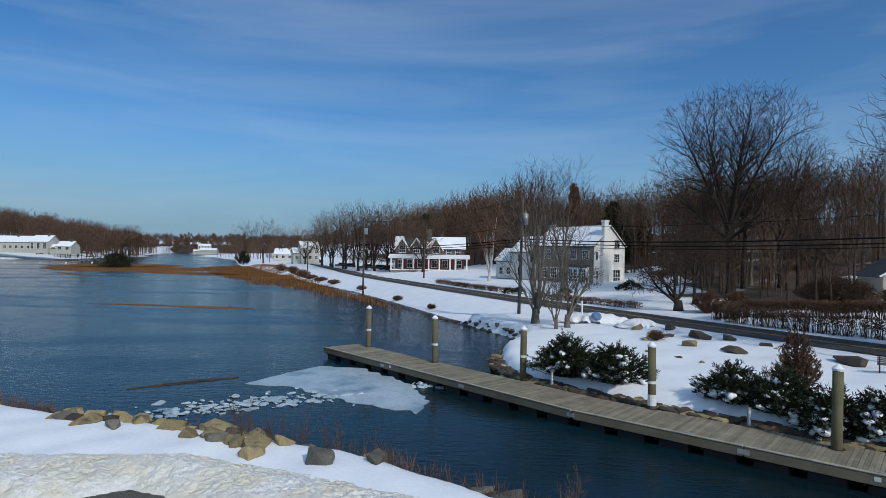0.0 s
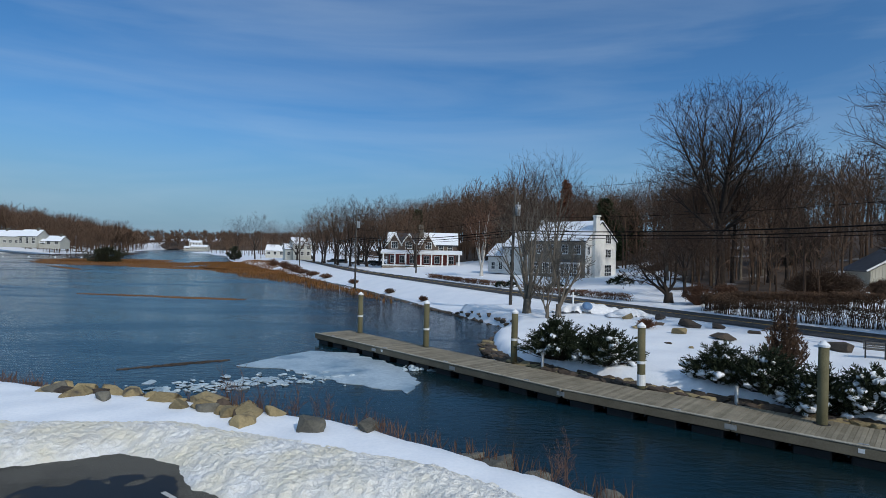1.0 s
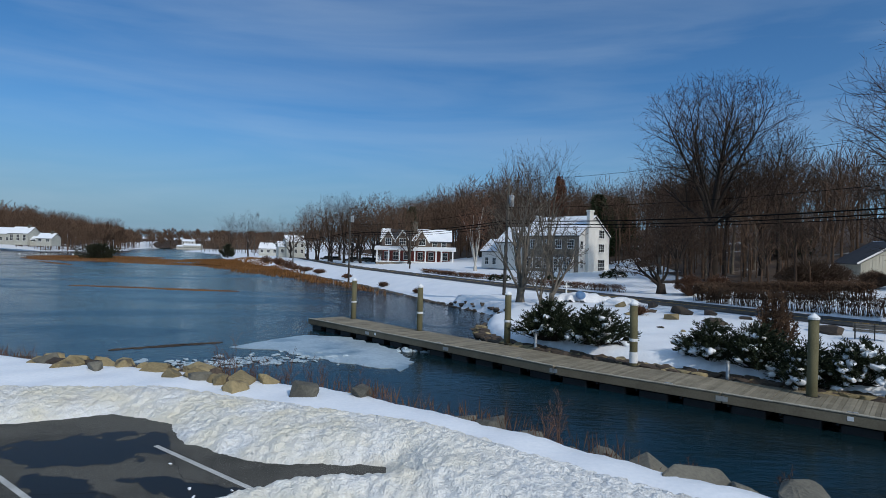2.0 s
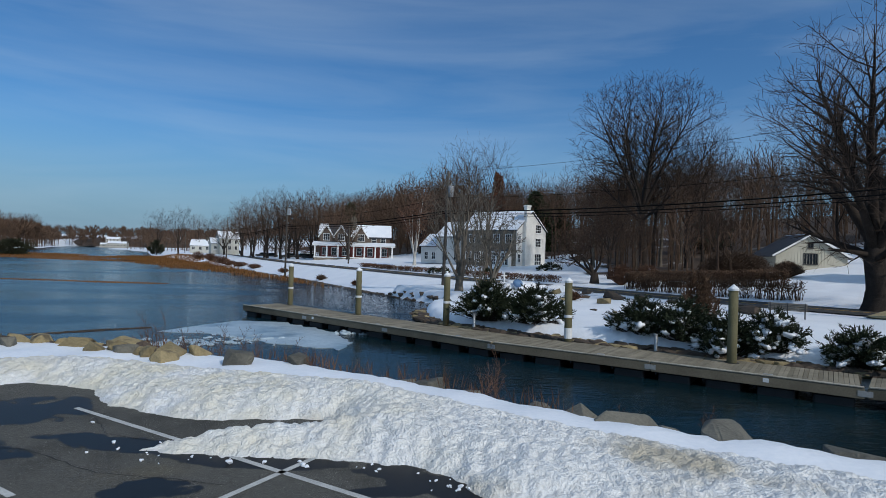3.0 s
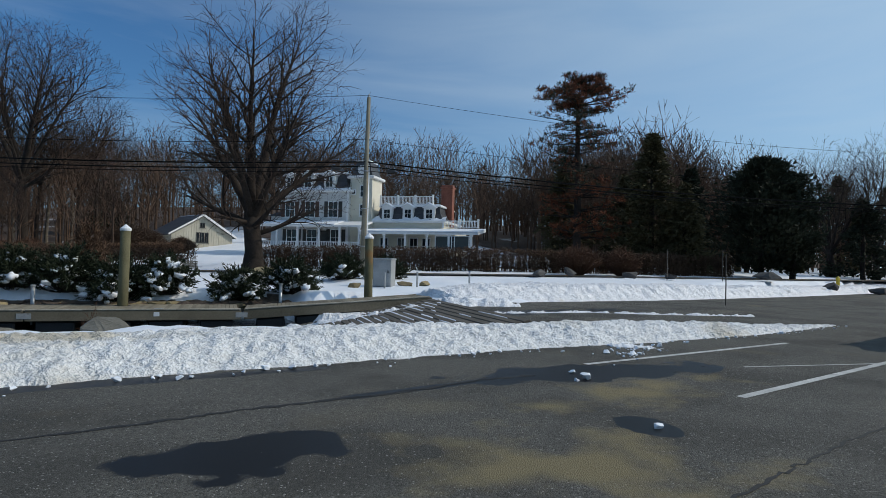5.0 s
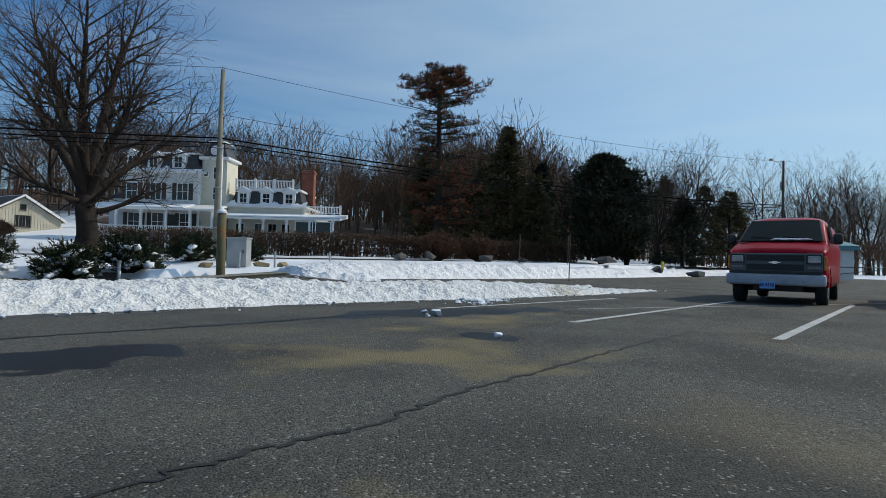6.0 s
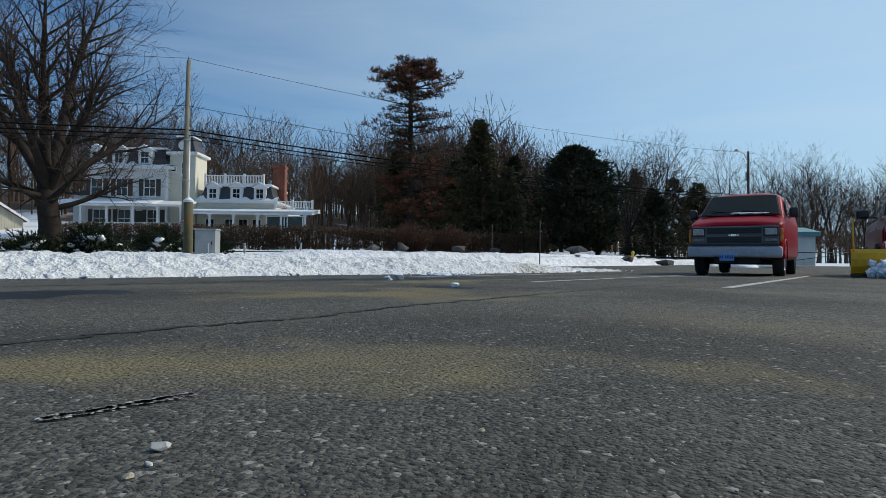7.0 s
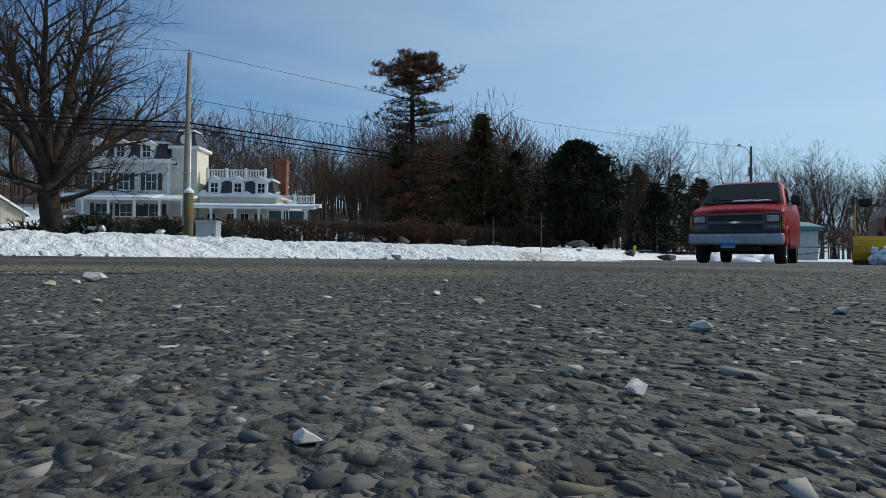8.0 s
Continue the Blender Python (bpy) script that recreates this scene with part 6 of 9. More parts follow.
def spray(bags, p, d, r, level, cfg, rnd):
    """A branch that runs to the crown's skin, with side branches at even gaps, down to straight twigs."""
    room = exit_of(p, d, cfg["mid"], cfg["rx"], cfg["rz"])
    length = min((room * 0.9, room + 0.15 * cfg["lens"][1], room + 0.3 * cfg["lens"][2], room + cfg["lens"][-1])[level], cfg["lens"][level]) * rnd.uniform(0.75, 1.05)
    if length < cfg["lens"][-1] * 0.4:
        return
    last = level + 1 == len(cfg["lens"])
    n = 1 if last else max(2, min(7, round(length / cfg["seg"])))
    pts, rad, dirs = [p], [r], [d]
    end = cfg["thin"] if not last else r * 0.6
    for i in range(n):
        w = cfg["wig"] * (0.45 if level == 0 else 1)
        d = (d + Vector((rnd.gauss(0, w), rnd.gauss(0, w), rnd.gauss(0, w) + cfg["lift"]))).normalized()
        p = p + d * (length / n)
        pts.append(p), dirs.append(d), rad.append(max(cfg["thin"], r + (end - r) * (i + 1) / n))
    if r < cfg["flat"]:
        for i in range(n):
            bags[1].limb([pts[i], pts[i + 1]], [rad[i] * 0.8], 2)
    else:
        bags[0 if r > cfg["split"] else 1].limb(pts, rad, 10 if r > 0.25 else (7 if r > 0.09 else (5 if r > 0.04 else 3)))
    if last:
        return
    count = max(1, round(length / cfg["gaps"][level]))
    az = rnd.uniform(0, 6.28)
    for c in range(count):
        t = cfg["bare"][level] + (1 - cfg["bare"][level]) * (c + rnd.uniform(0.3, 1.0)) / count
        x = min(t, 0.995) * n
        i = int(x)
        az += 2.4 + rnd.uniform(-0.5, 0.5)
        nd = turned(dirs[i], radians(cfg["angle"][level] * rnd.uniform(0.6, 1.25)), az)
        nd = (nd + Vector((0, 0, cfg["rise"]))).normalized()
        rr = rad[i] + (rad[i + 1] - rad[i]) * (x - i)
        spray(bags, pts[i].lerp(pts[i + 1], x - i), nd, max(cfg["thin"], min(rr * 0.62, cfg["most"][level])), level + 1, cfg, rnd)


def tree_bags(height, base, seed, foot=0.2, width=0.3, fork=0.24, stems=8, spread=42, g=1.0, thin=0.009, depth=3, lean=0.0, wig=0.06, lift=0.03, split=0.05, flat=0.02, rise=0.12, seg=0.06, short=1.0):
    """The limbs and the twigs of a bare tree whose crown fills an egg from its foot to its top."""
    rnd = random.Random(seed)
    cfg = dict(mid=Vector((lean, 0, height * (1 + foot) / 2)), rx=height * width, rz=height * (1 - foot) / 2, lens=(height, height * 0.27 * short, height * 0.12 * short, height * 0.05 * short)[:depth + 1], gaps=(0.036 * height * g, 0.026 * height * g, 0.017 * height * g, 1),
               bare=(0.3, 0.2, 0.12), angle=(44, 44, 42), most=(base * 0.24, base * 0.1, base * 0.05), thin=thin, seg=height * seg, wig=wig, lift=lift, split=split, flat=flat, rise=rise)
    bags = (Bag(), Bag())
    n = 5
    trunk = [Vector((0.012 * height * math.sin(i * 0.7 + seed) * i / n, 0.012 * height * math.cos(i * 0.9 + seed) * i / n, -0.2 + (fork * height + 0.2) * i / n)) for i in range(n + 1)]
    bags[0].limb(trunk, [base * k for k in (1.05, 1.0, 0.96, 0.92, 0.9, 0.8)], 12 if base > 0.16 else 6)
    if base > 0.16:
        bags[0].limb([Vector((0, 0, -0.3)), Vector((0, 0, 0.1)), Vector((0, 0, 0.6)), Vector((0, 0, 1.3))], [base * 1.8, base * 1.4, base * 1.14, base * 1.0], 12)
    for j in range(stems):
        k = (j + 0.5) / stems
        tilt = radians(spread * (0.1 + 0.95 * k) * rnd.uniform(0.85, 1.15))
        az = j * 2.4 + rnd.uniform(-0.3, 0.3)
        x = n * (1 - 0.45 * k * rnd.uniform(0.4, 1))
        i = min(n - 1, int(x))
        spray(bags, trunk[i].lerp(trunk[i + 1], x - i), Vector((math.cos(az) * math.sin(tilt), math.sin(az) * math.sin(tilt), math.cos(tilt))), base * (0.66 - 0.36 * k), 0, cfg, rnd)
    return bags


def crown_tree(m, height, base, seed, label, trunk_mat=TRUNK, twig_mat=TWIG, name="bare_tree", group="", **shape):
    t = empty(name, m, label, "tree", group)
    for nm, b, mat in zip(("trunk", "crown"), tree_bags(height, base, seed, **shape), (trunk_mat, twig_mat)):
        new(nm, b.mesh(nm, mat, nm == "trunk")).parent = t
    return t


def bare_tree(m, height, r, seed, label, trunk_mat=TRUNK, twig_mat=TWIG, name="bare_tree", group="", cat="tree", trunk_len=0.36, **over):
    cfg = dict(BROAD)
    cfg.update(over)
    rnd = random.Random(seed)
    bags = (Bag(), Bag())
    grow(bags, Vector((0, 0, -0.15)), Vector((0, 0, 1)), height * trunk_len, r, 0, cfg, rnd)
    # root flare
    bags[0].limb([Vector((0, 0, -0.2)), Vector((0, 0, 0.15)), Vector((0, 0, 0.7))], [r * 1.7, r * 1.35, r * 1.0], 12)
    top = max(p.z for p in bags[1].v)
    k = height / top
    for b in bags:
        b.v = [p * k for p in b.v]
    t = empty(name, m, label, cat, group)
    for nm, b, mat in (("trunk", bags[0], trunk_mat), ("crown", bags[1], twig_mat)):
        ob = new(nm, b.mesh(nm, mat, True))
        ob.parent = t
    return t


def at(x, y, dz=0.0, rz=0.0):
    return pose(x, y, gz(x, y) + dz, 0, 0, rz)


# the great maple before the mansion, and the other trees that stand by themselves
crown_tree(at(29.6, 37.4, 0, -38), 22.4, 0.7, 8, "great bare maple with rounded crown before the mansion", foot=0.12, width=0.385, fork=0.2, stems=15, spread=82, lean=0.9, thin=0.0115, g=0.86, wig=0.11, lift=0.008, rise=0.06, short=0.74)
crown_tree(at(28.4, 76.2), 25.8, 0.5, 21, "tall bare tree with broad fan-shaped crown", foot=0.3, width=0.385, fork=0.34, stems=16, spread=78, thin=0.0145, g=0.86, lift=0.0, wig=0.07, rise=0.05, short=0.78)
crown_tree(at(36.0, 80.0), 20.0, 0.36, 22, "bare spreading tree at the wood's edge", foot=0.3, width=0.34, fork=0.36, stems=10, spread=70, thin=0.012, g=1.25, lift=0.01)
crown_tree(at(3.1, 52.4), 14.0, 0.3, 23, "multi-stemmed bare tree on the snowy verge", GREYBARK, GREYBARK, foot=0.2, width=0.3, fork=0.08, stems=7, spread=36, thin=0.008, g=1.75, lift=0.01)
bare_tree(at(5.6, 50.0), 8.4, 0.13, 24, "slim bare sapling cluster in the snow", trunk_mat=GREYBARK, twig_mat=GREYBARK, trunk_len=0.14, kids=(5, 6, 4, 3, 2), ratio=(3.4, 0.45, 0.5, 0.5, 0.5), angle=(16, 36, 42, 45, 45), fork=(0.8, 0.5, 0.5, 0.55, 0.6))
bare_tree(at(4.6, 49.0), 5.4, 0.07, 25, "slim bare sapling cluster in the snow", trunk_mat=GREYBARK, twig_mat=GREYBARK, trunk_len=0.12, kids=(5, 5, 4, 3, 2), ratio=(4, 0.45, 0.5, 0.5, 0.5), angle=(24, 36, 42, 45, 45), fork=(0.8, 0.5, 0.5, 0.55, 0.6))
crown_tree(at(8.6, 84), 19.0, 0.32, 26, "tall slender bare tree before the white house", GREYBARK, foot=0.24, width=0.24, fork=0.2, stems=7, spread=36, thin=0.012, g=1.5)
crown_tree(at(5.0, 90), 20.0, 0.3, 27, "tall slender bare tree before the white house", GREYBARK, foot=0.24, width=0.22, fork=0.24, stems=7, spread=34, thin=0.012, g=1.5)
bare_tree(at(-2.2, 110), 15, 0.2, 28, "white-stemmed birch clump with reddish twigs", BIRCH, REDTWIG, trunk_len=0.1, kids=(6, 8, 6, 5, 3), ratio=(5.5, 0.4, 0.5, 0.5, 0.5), angle=(12, 30, 36, 40, 45), fork=(0.8, 0.45, 0.5, 0.55, 0.6), split=2)
bare_tree(at(18.2, 62.6), 6.6, 0.24, 29, "dark old apple tree with curving stems", trunk_len=0.2, kids=(5, 8, 6, 5, 3), ratio=(2.6, 0.55, 0.5, 0.5, 0.5), angle=(44, 44, 46, 48, 48), wiggle=(0.1, 0.16, 0.18, 0.2, 0.22, 0.25))
bare_tree(at(21.5, 68), 10, 0.16, 30, "bare young tree on the snowy lawn", trunk_len=0.35, kids=(8, 7, 6, 4, 3))
for i, (x, y, h) in enumerate(((85, 1.5, 16.5), (91, -3, 18), (95, 2, 15), (122, -15.5, 22), (126, -25, 22.5), (134, -33, 23), (131, -40, 18), (118, -31, 17))):
    crown_tree(at(x, y), h, 0.34, 40 + i, "bare roadside tree with fine twigs", foot=0.18, width=0.33, fork=0.2, stems=9, spread=62, thin=0.013, g=1.5, lift=0.015)
# along the road, far off
for i, (x, y, h) in enumerate(((-30, 158, 17), (-36, 165, 15), (-42, 170, 19), (-52, 190, 20), (-60, 205, 18), (-44, 196, 17), (-70, 225, 20), (-86, 262, 19), (-100, 275, 17), (-75, 240, 16), (-2, 168, 16), (4, 160, 17), (-21, 176, 17), (-112, 268, 20), (-132, 292, 21), (-120, 310, 18))):
    crown_tree(at(x, y), h * 1.1, 0.34, 70 + i, "bare roadside tree with fine twigs", twig_mat=TWIG if i % 3 else BROWNTWIG, foot=0.2, width=0.3, fork=0.2, stems=7, spread=50, thin=0.022, g=1.7, flat=0.06, split=0.08)
for i, (x, y, h) in enumerate(((-62, 209, 21), (-50, 186, 20), (-51, 200, 22), (-41, 176, 19), (-42, 191, 21), (-33, 168, 19), (-32, 183, 22), (-25, 163, 18), (-20, 150, 14), (-84, 246, 17))):
    crown_tree(at(x, y), h, 0.36, 170 + i, "broad bare brown tree before the far houses", twig_mat=BROWNTWIG, foot=0.14, width=0.37, fork=0.18, stems=8, spread=60, thin=0.022, g=1.65, flat=0.06, split=0.08)


# conifers
def rust_pine(m, h):
    rnd, rs = random.Random(61), np.random.RandomState(61)
    wood, rust, green = Bag(), [], []
    wood.limb([Vector((0, 0, -0.2)), Vector((0.1, 0, h * 0.4)), Vector((0, 0.1, h * 0.8)), Vector((0.1, 0, h * 0.97))], [0.42, 0.33, 0.2, 0.05], 10)
    z = h * 0.16
    while z < h * 0.985:
        k = z / h
        reach = 4.7 if k > 0.8 else (3.9 if k > 0.62 else (5.2 if 0.5 < k < 0.58 else (4.0 if k > 0.42 else 4.6)))
        if k > 0.92:
            reach *= max(0.3, (1.04 - k) / 0.12)
        for b in range(rnd.choice((3, 4)) + (2 if k > 0.8 else 0)):
            az = rnd.uniform(0, 6.28)
            rr = reach * rnd.uniform(0.45, 1.08)
            d = Vector((math.cos(az), math.sin(az), rnd.uniform(-0.05, 0.2)))
            pts = [Vector((0, 0, z))]
            for s in range(5):
                pts.append(pts[-1] + d * rr / 5)
                d = (d + Vector((rnd.gauss(0, 0.12), rnd.gauss(0, 0.12), rnd.gauss(0.0, 0.07)))).normalized()
            wood.limb(pts, [0.09, 0.07, 0.055, 0.045, 0.03, 0.015], 4)
            dense = 1.25 if k > 0.8 else (0.6 if k > 0.42 else 0.9)
            for s in range(int(30 * dense)):
                t = 1 - 0.75 * rnd.random() ** 1.5
                i = min(4, int(t * 5))
                q = pts[i].lerp(pts[i + 1], t * 5 - i)
                tip = q + Vector((rnd.gauss(0, 0.36), rnd.gauss(0, 0.36), rnd.gauss(0.12, 0.1)))
                wood.limb([q, tip], [0.014, 0.008], 3)
                (rust if rnd.random() < (0.75 if k > 0.8 or k < 0.42 else 0.3) else green).append(tuple(tip))
        z += h * 0.03 * rnd.uniform(0.7, 1.3)
    t = empty("pine_tree", m, "tall open pine with rust-brown dying needles", "tree")
    new("trunk", wood.mesh("trunk", TRUNK)).parent = t
    for nm, pl, mat in (("crown", rust, RUSTN), ("green_needles", green, DARKG)):
        p = np.array(pl)
        v, f = tuft_arrays(p, np.tile((0, 0, 0.7), (len(p), 1)), 0.38, 11, 0.05, rs, 0.9)
        new(nm, quads(nm, v, f, mat)).parent = t


rust_pine(at(53.4, 21.0), 18.0)


def dense_conifer(m, h, width, seed, label, mat, egg=False, n=5200, size=0.42, name="conifer"):
    rs = np.random.RandomState(seed)
    wood = Bag()
    wood.limb([Vector((0, 0, -0.2)), Vector((0, 0, h * 0.5)), Vector((0, 0, h * 0.98))], [0.3, 0.2, 0.03], 8)
    # boughs of uneven reach, each carrying its own tufts
    nb = int(n / 22)
    k = rs.random_sample(nb) ** 0.85
    az = rs.uniform(0, 6.283, nb)
    base = np.sin(np.pi * np.minimum(1, k ** 0.6)) ** 0.55 if egg else (1 - k) ** 0.8 * (0.6 + 0.4 * np.minimum(1, k * 9))
    lobes = 1 + 0.2 * np.sin(az * 3 + seed + k * 5) + 0.16 * np.sin(az * 7 + k * 17)
    reach = np.maximum(0.15, width / 2 * base * lobes * rs.uniform(0.5, 1.2, nb))
    z0 = h * (0.07 if egg else 0.04)
    rise = 0.45 if egg else -0.16
    p, d = [], []
    for i in range(nb):
        t = 1 - 0.7 * rs.random_sample(22) ** 1.6
        hh = z0 + (h - z0) * k[i]
        c, s_ = math.cos(az[i]), math.sin(az[i])
        r = reach[i] * t
        q = np.stack([c * r, s_ * r, hh + rise * (r - reach[i] * 0.5)], -1) + rs.normal(0, 0.12 * size / 0.42 + 0.05 * reach[i], (22, 3))
        p.append(q), d.append(np.tile((c, s_, 0.75 if egg else 0.05), (22, 1)))
        if i % 7 == 0:
            wood.limb([Vector((0, 0, hh - rise * reach[i] * 0.5)), Vector((c * reach[i] * 0.9, s_ * reach[i] * 0.9, hh + rise * reach[i] * 0.5))], [0.05, 0.015], 3)
    v, f = tuft_arrays(np.concatenate(p), np.concatenate(d), size, 3, size * 0.38, rs, 0.6)
    t = empty(name, m, label, "tree")
    new("trunk", wood.mesh("trunk", TRUNK)).parent = t
    new("crown", quads("crown", v, f, mat)).parent = t
    return t


dense_conifer(at(58.8, 15.6), 13.2, 8.2, 31, "broad brown-green spruce behind the hedge", BROWNG, n=6500)
dense_conifer(at(58.0, 12.4), 8.2, 4.6, 32, "small brown-green spruce behind the hedge", BROWNG, n=3600)
dense_conifer(at(62.6, 6.6), 11.0, 8.2, 33, "dense dark egg-shaped cedar by the road", DARKG, egg=True, n=8500)
dense_conifer(at(64.5, 4.2), 9.6, 5.2, 34, "dense dark cedar by the road", DARKG, egg=True, n=4200)
for i, (x, y, h, w) in enumerate(((84, -1.5, 9, 6.5), (57.5, 24, 10, 6), (63, 19.5, 9.5, 6.5), (70, 14.5, 11, 7), (76, 9.5, 10.5, 7), (96, -8, 11, 10), (107, -5, 13, 11), (104, 1, 14, 10))):
    dense_conifer(at(x, y), h, w, 135 + i, "ragged brown-green evergreen among bare trees", BROWNG if i % 3 else DARKG, n=2400, size=0.5)
dense_conifer(at(23.4, 127.8), 13, 11, 36, "tall evergreen behind the white house", PINEG, n=5000, size=0.7)
dense_conifer(at(29, 132), 12, 9, 37, "tall evergreen behind the white house", PINEG, n=4000, size=0.7)
dense_conifer(at(15.5, 130), 18, 5, 38, "narrow brown-green conifer behind the house", RUSTN, n=2600, size=0.7)
dense_conifer(at(-24.6, 188), 16.5, 8, 39, "dark pine among the bare trees", PINEG, n=3600, size=0.8)
dense_conifer(at(46, 94), 8, 6, 45, "dark evergreen at the wood's edge", DARKG, n=3600, size=0.6)
dense_conifer(at(-137, 198), 6.4, 12, 46, "dark juniper clump on the marsh islet", DARKG, egg=True, n=2600, size=0.6, name="islet_bush")
dense_conifer(at(-119, 262), 6.0, 6, 47, "dark juniper by the marsh point", DARKG, egg=True, n=1500, size=0.6, name="shore_bush")


# spreading yews with snow caught in them
def yew(x, y, rx, ry, h, seed, label, mat=YEW, snow=26, name="yew_shrub", upright=False, group="park shrubs"):
    rnd, rs = random.Random(seed), np.random.RandomState(seed)
    wood = Bag()
    bm = bmesh.new()
    ns = int(320 * max(0.6, rx * ry / 1.5))
    P, D = [], []
    tips = []
    for s in range(ns):
        az = rnd.uniform(0, 6.28)
        o = math.sqrt(rnd.random())
        lobe = 0.8 + 0.28 * math.sin(az * 4 + seed) + rnd.uniform(-0.14, 0.14)
        ex, ey = math.cos(az) * rx * o * lobe, math.sin(az) * ry * o * lobe
        top = h * (1 - 0.62 * o ** 2) * (rnd.uniform(0.62, 1.1) if s % 3 else rnd.uniform(0.25, 0.7))
        tip, root = Vector((ex, ey, max(0.15, top))), Vector((ex * 0.2, ey * 0.2, 0.0))
        mid = root.lerp(tip, 0.5) + Vector((0, 0, -0.06))
        if s % 3 == 0:
            wood.limb([root, mid, tip], [0.03, 0.018, 0.006], 3)
        d = (tip - mid).normalized()
        if not upright:
            d = (d + Vector((math.cos(az) * 0.8, math.sin(az) * 0.8, 0.15))).normalized()
        reach = rnd.uniform(0.35, 0.75)
        for q in range(9):
            P.append(tuple(tip + d * reach * (q / 8 - 0.55))), D.append(tuple(d))
        tips.append((ex, ey, top))
    v, f = tuft_arrays(np.array(P), np.array(D), 0.18, 4, 0.04, rs, 0.75)
    for s in range(snow * 2):
        ex, ey, zz = tips[rnd.randrange(len(tips))]
        r = rnd.uniform(0.06, 0.19)
        long, lean = rnd.uniform(0.8, 2.2), rnd.uniform(-0.5, 0.5)
        k = bmesh.ops.create_icosphere(bm, subdivisions=2, radius=1)["verts"]
        turn = Euler((lean, rnd.uniform(-0.4, 0.4), s)).to_matrix()
        for w in k:
            q = w.co * (1 + 0.9 * noise.noise(w.co * 1.8 + Vector((s, seed, 0))))
            w.co = turn @ Vector((q.x * r * long, q.y * r, q.z * r * 0.7)) + Vector((ex * 1.03, ey * 1.03, zz * 0.86))
    t = empty(name, pose(x, y, gz(x, y) - 0.12), label, "shrub", group)
    new("foliage", quads("foliage", v, f, mat)).parent = t
    new("branchwork", wood.mesh("branchwork", TRUNK)).parent = t
    if snow:
        tagged(part("snow", bm, SNOW, t, "clumps of white snow", smooth=True), kind="stuff")
    else:
        bm.free()


YL = "spreading dark green yew with snow caught in branches"
yew(3.5, 31.0, 1.6, 1.4, 1.9, 1, YL, snow=24)
yew(5.7, 29.4, 1.5, 1.35, 1.7, 2, YL, snow=30)
yew(10.0, 26.4, 1.25, 1.15, 1.5, 3, YL, snow=30)
yew(11.3, 25.0, 1.25, 1.2, 1.6, 4, YL, snow=34)
yew(12.6, 23.6, 1.25, 1.3, 1.7, 5, YL, snow=44)
yew(14.1, 22.9, 1.1, 1.1, 1.5, 6, YL, snow=46)
yew(13.6, 28.4, 0.95, 0.95, 2.7, 7, "upright brown-tinged conical shrub", mat=HEDGE, snow=0, upright=True)
yew(16.4, 21.3, 1.2, 1.1, 1.35, 8, YL, snow=26)
yew(18.3, 20.3, 1.25, 1.1, 1.4, 9, YL, snow=26)
yew(26.0, 24.4, 1.4, 1.1, 1.4, 11, "low dark yew beside the utility pole", snow=12)
yew(28.4, 23.2, 1.3, 1.1, 1.3, 12, "low dark yew beside the utility pole", snow=12)


# twiggy hedges
def hedge(name, line, width, h, per_m, seed, label, mat=HEDGE, top=True, leafy=10):
    rnd = random.Random(seed)
    bag = Bag()
    for (ax, ay), (bx, by) in zip(line, line[1:]):
        ln = math.hypot(bx - ax, by - ay)
        nx, ny = -(by - ay) / ln, (bx - ax) / ln
        for i in range(int(ln * per_m)):
            t, o = rnd.random(), rnd.uniform(-width / 2, width / 2)
            x, y = ax + (bx - ax) * t + nx * o, ay + (by - ay) * t + ny * o
            z0 = ZG(x, y)
            hh = h * rnd.uniform(0.85, 1.02)
            pts = [Vector((x, y, z0 - 0.05)), Vector((x + rnd.gauss(0, 0.12), y + rnd.gauss(0, 0.12), z0 + hh * 0.5)), Vector((x + rnd.gauss(0, 0.18), y + rnd.gauss(0, 0.18), z0 + hh))]
            bag.limb(pts, [0.022, 0.016, 0.006], 3)
            for s in range(leafy):
                k = rnd.uniform(0.45 if top else 0.1, 1)
                p = pts[0].lerp(pts[2], k) + Vector((rnd.gauss(0, 0.1), rnd.gauss(0, 0.1), 0))
                d = Vector((rnd.gauss(0, 1), rnd.gauss(0, 1), rnd.gauss(0.3, 0.6))).normalized()
                bag.blade(p, d, d.orthogonal().normalized(), rnd.uniform(0.15, 0.32), 0.07)
    return tagged(new(name, bag.mesh(name, mat)), label, "hedge", "", "stuff")


_zc = {}


def ZG(x, y):
    key = (round(x * 2), round(y * 2))
    if key not in _zc:
        _zc[key] = gz(key[0] / 2, key[1] / 2)
    return _zc[key]


HEDGE_LINE = [(20.0, 54.6), (22.2, 51.4), (25.0, 47.4), (28.4, 43.4)]
hedge("hedge", HEDGE_LINE, 0.9, 1.5, 34, 1, "leafless twiggy brown hedge along the road", leafy=7)
hedge("hedge", [(31.5, 38.8), (35.5, 33.2), (40.5, 26.6), (46, 20.2), (54.0, 13.4), (61, 9.0)], 1.2, 1.9, 46, 2, "clipped leafless brown hedge before the mansion", top=False, leafy=20)
hedge("hedge", [(19.4, 55.6), (22.6, 57.2), (27.5, 56.0), (33, 52.5)], 1.0, 1.6, 46, 3, "clipped dense brown hedge beside the drive", leafy=16)
hedge("hedge", [(4.0, 80.6), (9.5, 71.8), (14.8, 64.6)], 0.7, 0.75, 26, 4, "low dry border of brown stems", mat=DRYWEED, leafy=6)
hedge("hedge", [(-12, 110), (-3.5, 93.8), (2.6, 84.5)], 0.8, 0.7, 22, 5, "low dry border of brown stems", mat=DRYWEED, leafy=6)


